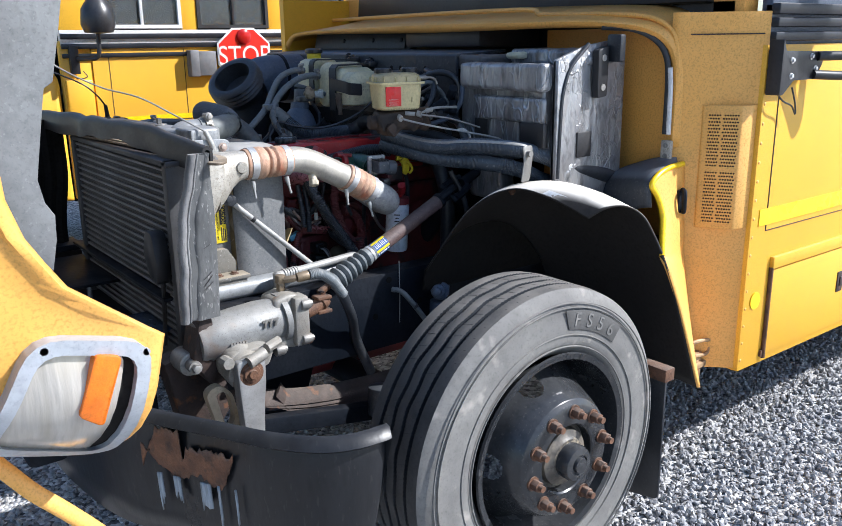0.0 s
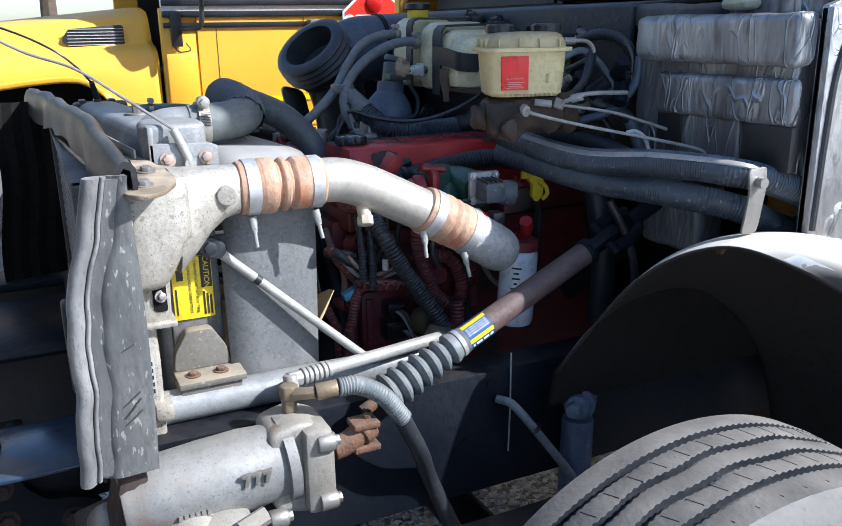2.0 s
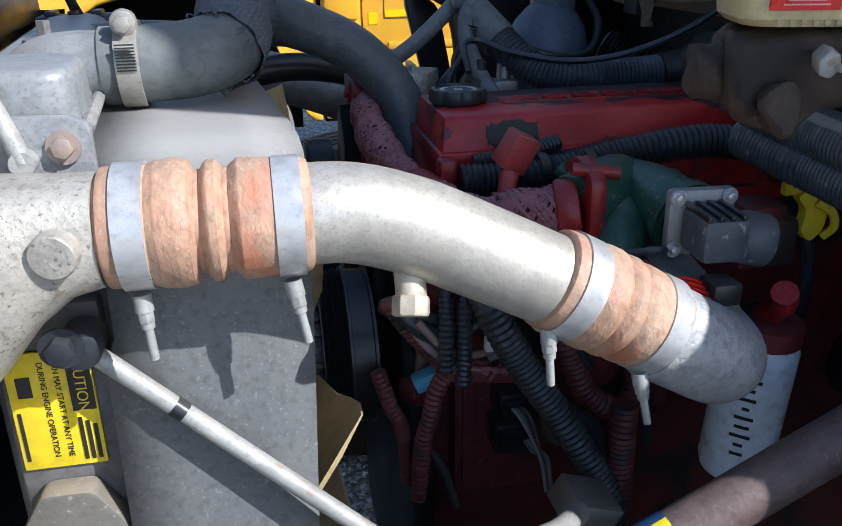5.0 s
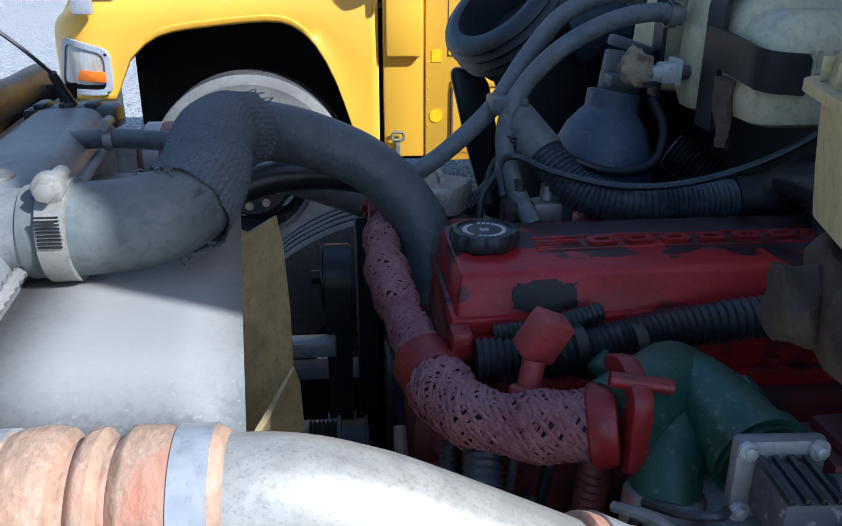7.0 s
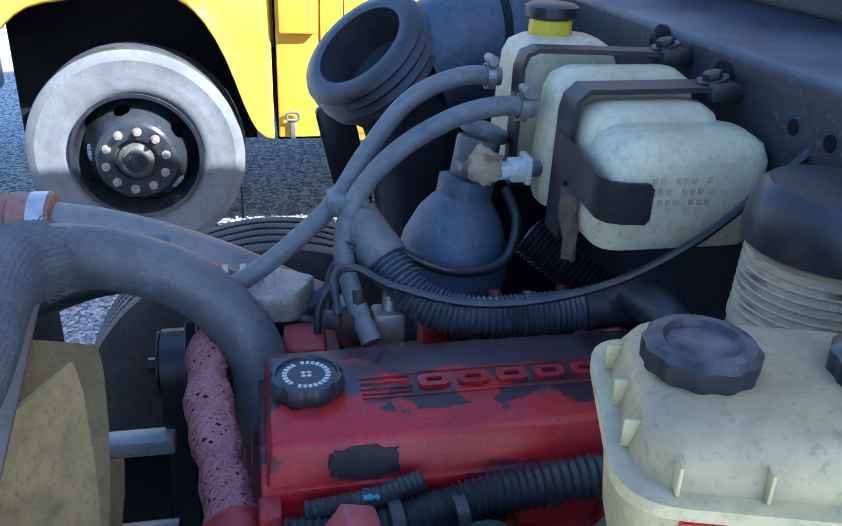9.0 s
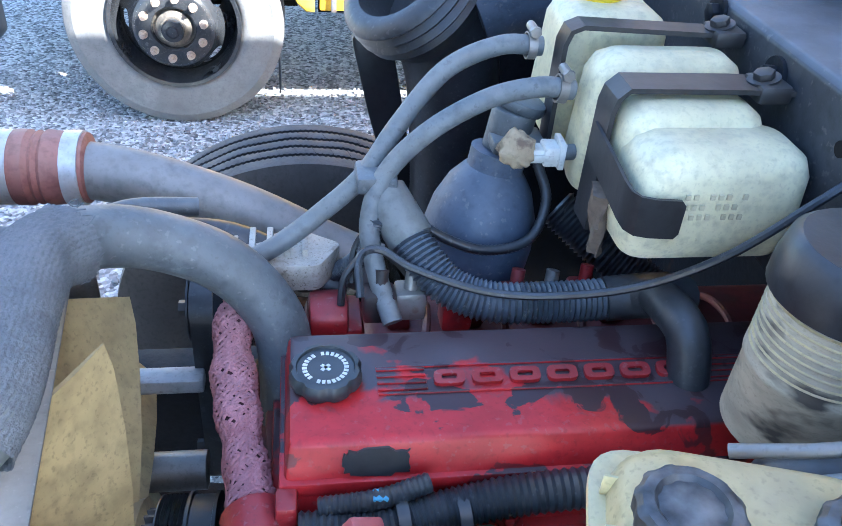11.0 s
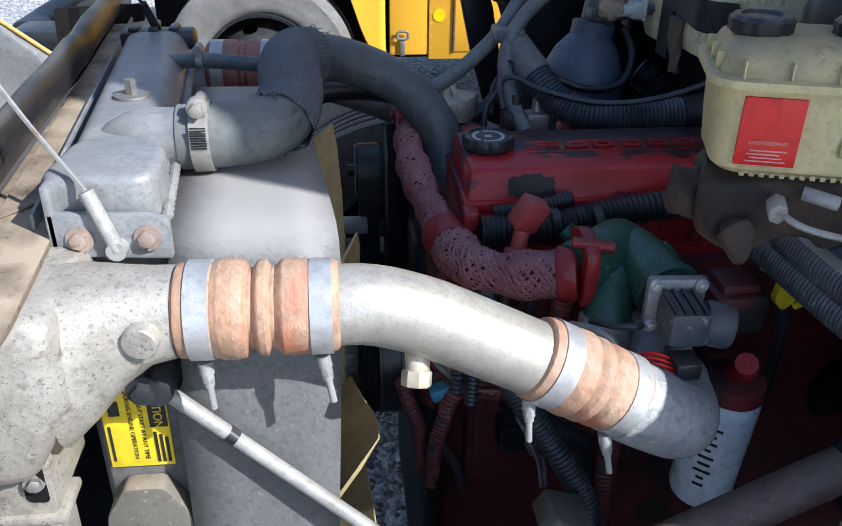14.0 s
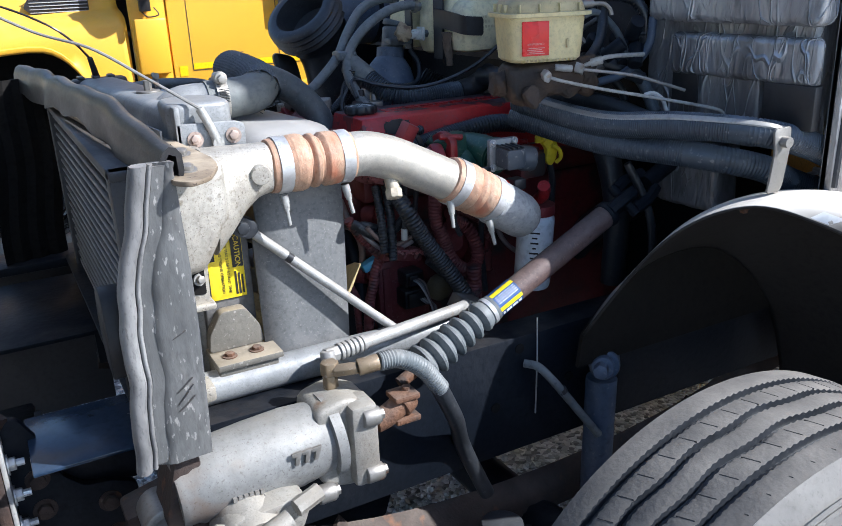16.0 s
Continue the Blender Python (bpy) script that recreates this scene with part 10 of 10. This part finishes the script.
# yellow clip and hanging pieces
yc = thing("dipstick_clip", "bright yellow plastic dipstick pull", "clip", (1.86, 2.42, 1.25))
bm = B()
prism(bm, rounded([(1.845, 1.262), (1.87, 1.275), (1.89, 1.255), (1.885, 1.22), (1.87, 1.205), (1.855, 1.22), (1.86, 1.245)], 0.008), "y", 2.395, 2.41, 0.004)
box(bm, (1.832, 2.40, 1.262), (1.855, 2.41, 1.28), 0.003)
tube(bm, [(1.845, 2.396, 1.27), (1.852, 2.39, 1.292), (1.872, 2.392, 1.294), (1.88, 2.396, 1.275)], 0.0045, 8)
tube(bm, [(1.868, 2.392, 1.255), (1.884, 2.386, 1.245), (1.893, 2.39, 1.225), (1.884, 2.396, 1.212)], 0.005, 8)
part("clip_body", bm, YELLOW_CLIP, yc)
bm = B()
tube(bm, [(1.872, 2.405, 1.21), (1.885, 2.41, 1.17), (1.89, 2.42, 1.08), (1.885, 2.43, 0.98)], 0.008, 8)
part("dipstick_tube", bm, RUBBER, yc)
ds = thing("firewall_plumbing", "black hoses and pipes in the dark by the firewall", "hose", (2.0, 2.4, 1.2))
rngp = random.Random(21)
for pts, r, m_ in (([(1.95, 2.42, 1.55), (1.975, 2.34, 1.575), (2.0, 2.29, 1.565), (2.015, 2.27, 1.53), (2.02, 2.27, 1.46)], 0.0125, LOOM),
                   ([(1.92, 2.42, 1.46), (1.98, 2.35, 1.45), (2.02, 2.28, 1.40), (2.03, 2.24, 1.33)], 0.014, HOSE),
                   ([(1.88, 2.40, 1.43), (1.94, 2.33, 1.44), (2.02, 2.27, 1.40)], 0.014, RUBBER),
                   ([(1.88, 2.42, 1.36), (1.95, 2.32, 1.35), (2.03, 2.2, 1.30)], 0.02, RUBBER),
                   ([(2.0, 2.5, 1.35), (2.02, 2.4, 1.25), (2.03, 2.35, 1.1), (2.03, 2.35, 0.9)], 0.03, RUBBER),
                   ([(2.1, 2.35, 1.1), (2.1, 2.5, 1.0), (2.1, 2.6, 0.9)], 0.04, CHASSIS),
                   ([(1.92, 2.2, 1.24), (1.95, 2.18, 1.17), (1.97, 2.17, 1.1), (1.99, 2.18, 0.98)], 0.009, RUBBER)):
    bm = B()
    (ribbed(bm, pts, r, 0.008, 0.12, 12) if m_ is LOOM else tube(bm, pts, r, 12))
    part("plumbing_run", bm, m_, ds)
for k in range(7):
    bm = B()
    c = Vector((rngp.uniform(1.92, 2.02), rngp.uniform(2.24, 2.42), rngp.uniform(1.38, 1.5)))
    cyl(bm, c, c + Vector((rngp.uniform(-1, 1), rngp.uniform(-1, 1), rngp.uniform(-1, 1))).normalized() * 0.05, 0.016, seg=10, bev=0.003)
    part("plumbing_fitting", bm, CHASSIS, ds)
# hood cables
hc = thing("hood_cable", "thin hood stay cable hanging to the radiator bracket", "cable", (1.06, 2.31, 1.4))
bm = B()
tube(bm, [(1.066, 2.312, 1.435), (1.0, 2.38, 1.485), (0.93, 2.46, 1.535), (0.85, 2.55, 1.565), (0.76, 2.62, 1.62), (0.66, 2.68, 1.70), (0.45, 2.8, 1.82)], 0.0028, 6)
part("cable_run", bm, PALE_CONN, hc)
bm = B()
tube(bm, [(0.994, 3.01, 1.478), (0.96, 2.99, 1.52), (0.909, 2.985, 1.562), (0.81, 3.05, 1.61), (0.6, 3.1, 1.68), (0.4, 3.1, 1.74)], 0.0028, 6)
part("cable_run", bm, PLASTIC, hc)
bm = B()
cyl(bm, (1.005, 3.035, 1.43), (0.993, 3.008, 1.48), 0.0085, 0.006, 12)
part("cable_boot", bm, PLASTIC, hc)

# ---- the other bus ----
bus2 = thing("school_bus", "bright yellow school bus parked beside, hood closed", "bus", (0.92, 5.93, GZ))
B2Y, B2X, B2Z = 5.95, 0.922, 0.575
M2 = Matrix.Translation((B2X, B2Y, B2Z))
h2 = add_hood(M2, bus2, YELLOW)
wheel(bus2, B2X, B2Z - 0.02, 5.96, 0.26, 0.515, 0.30, -1, SIDEWALL_PALE, cuts=False, nut_mat=mat("pale_nuts", (0.5, 0.42, 0.33), (0.36, 0.27, 0.2), 0.5, metal=0.3, bump=0.2))
# flat near-black plate stands in for the shade in the wheel well
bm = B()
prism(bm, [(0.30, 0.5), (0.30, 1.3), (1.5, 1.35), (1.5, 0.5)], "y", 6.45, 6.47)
part("wheel_well_shade", bm, INSIDE, bus2)
bm = B()
box(bm, (1.605, 5.955, 0.64), (1.815, 6.0, 1.72), 0.01)
cs = part("cowl_side", bm, YELLOW, bus2)
bm = B()
box(bm, (1.618, 5.905, 1.15), (1.795, 5.957, 1.46), 0.012)
part("vent_box", bm, YELLOW, bus2)
bm = B()
box(bm, (1.8155, 5.945, 0.62), (9.0, 6.0, 1.70), 0.003)
sd2 = part("body_side", bm, YELLOW, bus2, "bright yellow riveted side")
bm = B()
for z in np.linspace(0.68, 1.62, 16):
    ball(bm, (1.826, 5.945, z), 0.005, 1, 0.6, 1, 6)
tagged(part("rivets", bm, YELLOW_OLD, sd2), kind="stuff")
bm = B()
for a in ((1.925, 5.9425, 1.15, 1.929, 1.62), (2.47, 5.9425, 1.15, 2.474, 1.66), (1.925, 5.9425, 1.147, 2.9, 1.151), (1.925, 5.9425, 1.618, 2.474, 1.622)):
    box(bm, (a[0], a[1], a[2]), (a[3], 5.946, a[4]))
part("door_seam", bm, RUST_DARK, sd2)
bm = B()
box(bm, (1.845, 5.942, 1.12), (1.893, 5.946, 1.18))
box(bm, (1.93, 5.942, 1.155), (9.0, 5.946, 1.19))
part("reflective_stripe", bm, YELLOW_TAPE, sd2)
bm = B()
cyl(bm, (1.868, 5.946, 0.852), (1.868, 5.941, 0.852), 0.033, seg=24)
part("reflector_dot", bm, YELLOW_TAPE, sd2)
bm = B()
box(bm, (1.955, 5.938, 0.66), (3.4, 5.946, 0.985), 0.003)
box(bm, (1.945, 5.932, 0.995), (3.4, 5.946, 1.03), 0.003)
ht2 = part("hatch_door", bm, YELLOW, sd2)
bm = B()
cyl(bm, (1.948, 5.938, 0.66), (1.948, 5.938, 0.99), 0.008, seg=10)
part("hatch_hinge", bm, RUST, ht2)
bm = B()
tube(bm, [(1.645, 5.93, 0.735), (1.645, 5.93, 0.765), (1.655, 5.93, 0.772), (1.69, 5.93, 0.772), (1.70, 5.93, 0.765), (1.698, 5.93, 0.735), (1.645, 5.93, 0.735)], 0.007, 8)
box(bm, (1.66, 5.93, 0.64), (1.685, 5.957, 0.735), 0.004)
part("hood_latch", bm, STEEL_DULL, bus2)
bm = B()
tube(bm, [(1.38, 6.14, 1.44), (1.42, 6.09, 1.34), (1.47, 6.07, 1.20)], 0.016, 8)
box(bm, (1.45, 6.05, 1.16), (1.50, 6.09, 1.26), 0.01)
part("hood_strap", bm, RUBBER, bus2, "black rubber hood strap")
bm = B()
for z0, z1 in ((1.605, 1.635), (1.665, 1.70), (1.73, 1.765)):
    box(bm, (1.62, 5.925, z0), (9.0, 5.95, z1), 0.006)
part("rub_rail", bm, RAIL_BLACK, sd2)
bm = B()
box(bm, (1.62, 5.947, 1.69), (9.0, 5.99, 1.79), 0.003)
part("rail_band", bm, WHITE, sd2)
# windows with frames
for x0 in (1.90, 2.60, 3.30, 4.0, 4.7, 5.4):
    bm = B()
    t = B()
    frame_ring(t, [(x0, 1.80), (x0 + 0.58, 1.80), (x0 + 0.58, 2.5), (x0, 2.5)], [(x0 + 0.025, 1.825), (x0 + 0.555, 1.825), (x0 + 0.555, 2.475), (x0 + 0.025, 2.475)], 5.96, 5.94, 5.965)
    join(bm, t)
    box(bm, (x0 + 0.28, 5.945, 1.82), (x0 + 0.30, 5.96, 2.48), 0.002)
    win = part("window_frame", bm, WHITE if x0 < 2.5 else BLACK, sd2, "side window frame")
    bm = B()
    box(bm, (x0 + 0.02, 5.962, 1.82), (x0 + 0.56, 5.966, 2.48))
    part("pane", bm, GLASS, win)
bm = B()
for x in (2.50, 3.20, 3.90, 4.6, 5.3, 6.0):
    box(bm, (x - 0.02, 5.95, 1.79), (x + 0.10, 5.99, 2.5), 0.004)
box(bm, (1.62, 5.95, 1.79), (1.90, 5.99, 2.5), 0.004)
box(bm, (1.62, 5.95, 2.5), (9.0, 8.3, 2.75), 0.05)
part("window_post", bm, YELLOW, sd2)
# near-black wall and floor added as the shade behind the windows
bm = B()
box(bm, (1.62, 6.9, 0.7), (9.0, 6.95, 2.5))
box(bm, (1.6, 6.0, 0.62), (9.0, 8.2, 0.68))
part("cabin_shade", bm, INSIDE, bus2)
bm = B()
box(bm, (1.6, 8.25, 0.62), (9.0, 8.3, 2.6))
part("far_side", bm, YELLOW, bus2)
# hood side vent
bm = B()
prism(bm, rounded([(1.075, 1.545), (1.12, 1.505), (1.425, 1.50), (1.425, 1.63), (1.12, 1.61)], 0.02), "y", 6.165, 6.185, 0.004)
v2 = part("hood_vent", bm, BLACK, h2, "black louvred hood vent")
bm = B()
for k in range(6):
    box(bm, (1.11, 6.160, 1.515 + k * 0.018), (1.42, 6.167, 1.520 + k * 0.018), 0.001)
part("vent_louvre", bm, GREY_BEZEL, v2)
# stop sign
ss2 = thing("stop_sign", "red octagonal stop sign folded on the bus side", "stop sign", (2.93, 5.88, 1.4))
SC = (2.925, 1.612)
oct_ = [(SC[0] + 0.235 * math.cos(radians(22.5 + 45 * k)), SC[1] + 0.205 * math.sin(radians(22.5 + 45 * k))) for k in range(8)]
bm = B()
prism(bm, oct_, "y", 5.872, 5.880, 0.002)
part("sign_plate", bm, WHITE, ss2, "white octagon edge")
bm = B()
prism(bm, scaled(oct_, 0.93), "y", 5.869, 5.8725)
part("sign_face", bm, STOP_RED, ss2)
bm = B()
text_mesh(bm, "STOP", 0.185, Matrix.Translation((SC[0], 5.8685, SC[1] - 0.02)) @ Matrix.Rotation(radians(90), 4, "X") @ Matrix.Diagonal((0.98, 1.1, 1, 1)), 0.001)
ob = part("sign_word", bm, WHITE, ss2)
for z in (SC[1] + 0.125, SC[1] - 0.14):
    bm = B()
    lathe(bm, [(0.058, 0), (0.056, 0.014), (0.045, 0.022), (0.001, 0.026)], (SC[0], 5.869, z), (0, -1, 0), 30)
    part("warning_lamp", bm, mat("red_lamp_lens", (0.5, 0.01, 0.008), (0.4, 0.008, 0.008), 0.2, bump=0.2), ss2, "red warning lamp")
bm = B()
box(bm, (2.49, 5.86, 1.455), (2.56, 5.945, 1.645), 0.008)
box(bm, (2.56, 5.87, 1.46), (2.695, 5.93, 1.635), 0.006)
part("sign_motor_box", bm, mat("box_grey", (0.2, 0.2, 0.205), (0.13, 0.13, 0.135), 0.5), ss2, "grey sign actuator box")
# mirror and bracket
bm = B()
lathe(bm, [(0.002, 0), (0.09, 0.01), (0.11, 0.06), (0.1, 0.16), (0.06, 0.22), (0.001, 0.23)], (1.815, 5.72, 1.76), (0, 0, 1), 30)
part("convex_mirror", bm, PLASTIC, bus2, "black convex mirror")
bm = B()
tube(bm, [(1.70, 5.94, 1.60), (1.74, 5.80, 1.60), (1.80, 5.74, 1.62), (1.81, 5.73, 1.76)], 0.014, 10)
box(bm, (1.66, 5.90, 1.50), (1.72, 5.945, 1.69), 0.006)
tube(bm, [(1.67, 5.92, 1.5), (1.70, 5.91, 1.47), (1.76, 5.91, 1.48), (1.74, 5.92, 1.52)], 0.004, 6)
part("mirror_bracket", bm, BLACK, bus2)
bm = B()
tube(bm, [(0.28, 5.9, 1.62), (0.30, 5.95, 1.5), (0.33, 6.0, 1.42)], 0.012, 8)
box(bm, (0.17, 5.88, 1.36), (0.26, 5.93, 1.5), 0.01)
part("fender_mirror_foot", bm, GREY_BEZEL, bus2)
bm = B()
box(bm, (-0.35, 5.85, 0.42), (0.10, 6.2, 0.80), 0.05, seg=4)
box(bm, (-0.40, 6.1, 0.42), (-0.2, 8.1, 0.80), 0.05, seg=4)
part("bumper", bm, BUMPER, bus2)
bm = B()
box(bm, (1.40, 5.99, 0.2), (1.41, 6.2, 0.66))
part("mud_flap", bm, RUBBER, bus2)

# ---- far distance: trees past the lot ----
LEAF = mat("leaf_green", (0.05, 0.085, 0.025), (0.09, 0.12, 0.04), 0.7, scale=0.6, fine=9, bump=0.4, island=1.0)
BARK = mat("bark", (0.1, 0.075, 0.05), (0.07, 0.05, 0.035), 0.9)
def tree(x, y, h, seed):
    rng = random.Random(seed)
    th_ = thing("tree", "leafy green tree beyond the lot", "tree", (x, y, GZ - 0.05), "trees past the lot")
    bm = B()
    tube(bm, [(x, y, -0.1), (x + 0.1, y, h * 0.3), (x, y + 0.1, h * 0.7)], h * 0.03, 8, step=0.4, prof=lambda i, n, s: 1.0 - 0.7 * i / n)
    for k in range(6):
        q = rng.uniform(0, 6.28)
        z = h * rng.uniform(0.3, 0.6)
        tube(bm, [(x, y, z), (x + math.cos(q) * h * 0.12, y + math.sin(q) * h * 0.12, z + h * 0.1), (x + math.cos(q) * h * 0.25, y + math.sin(q) * h * 0.25, z + h * 0.22)], h * 0.01, 6, step=0.4)
    part("trunk", bm, BARK, th_)
    verts, faces = [], []
    for k in range(2600):
        u = Vector((rng.gauss(0, 1), rng.gauss(0, 1), rng.gauss(0, 1))).normalized() * rng.uniform(0.45, 1) ** 0.5
        lump = 0.75 + 0.35 * noise.noise(u * 2.2 + Vector((seed, 0, 0)))
        c = Vector((x, y, h * 0.62)) + Vector((u.x * h * 0.33, u.y * h * 0.33, u.z * h * 0.38)) * lump
        a = Vector((rng.uniform(-1, 1), rng.uniform(-1, 1), rng.uniform(-1, 1))).normalized()
        b = a.orthogonal().normalized()
        s = h * rng.uniform(0.010, 0.022)
        i = len(verts)
        verts += [c - a * s, c + b * s * 0.6, c + a * s, c - b * s * 0.6]
        faces.append((i, i + 1, i + 2, i + 3))
    me = bpy.data.meshes.new("crown")
    me.from_pydata([tuple(v) for v in verts], [], faces)
    me.materials.append(LEAF)
    ob = new("crown", me)
    ob.parent = th_
    ob.matrix_parent_inverse = Matrix.Translation(th_.location).inverted()


for k, (x, y, h) in enumerate(((-14, 30, 9), (-8, 34, 11), (-3, 32, 8), (2, 36, 12), (-20, 27, 10), (-26, 22, 9), (-30, 14, 10))):
    tree(x, y, h, k + 1)

# weeds by the wheel
def weed(x, y, seed):
    rng = random.Random(seed)
    wd = thing("weed", "small green weed growing in the gravel", "weed", (x, y, GZ - 0.01), "weeds in the gravel")
    for k in range(9):
        q = rng.uniform(0, 6.28)
        l = rng.uniform(0.03, 0.08)
        d = Vector((math.cos(q), math.sin(q), 0))
        s = Vector((-d.y, d.x, 0))
        bm = B()
        pts = [(0, 0.001), (0.3, 0.006), (0.6, 0.007), (1.0, 0.0005)]
        lo = []
        for t, w in pts:
            c = Vector((x, y, GZ - 0.008)) + d * l * t * 0.7 + Vector((0, 0, l * (t - 0.35 * t * t)))
            lo.append([c - s * w, c + Vector((0, 0, 0.001)), c + s * w, c - Vector((0, 0, 0.001))])
        rings(bm, lo)
        part("leaf", done(bm), mat("weed_green", (0.12, 0.2, 0.04), (0.2, 0.28, 0.06), 0.6) if seed == 1 and k == 0 else bpy.data.materials["weed_green"], wd)


weed(3.05, 1.03, 1)
weed(1.12, 1.32, 2)
weed(3.3, 1.2, 3)
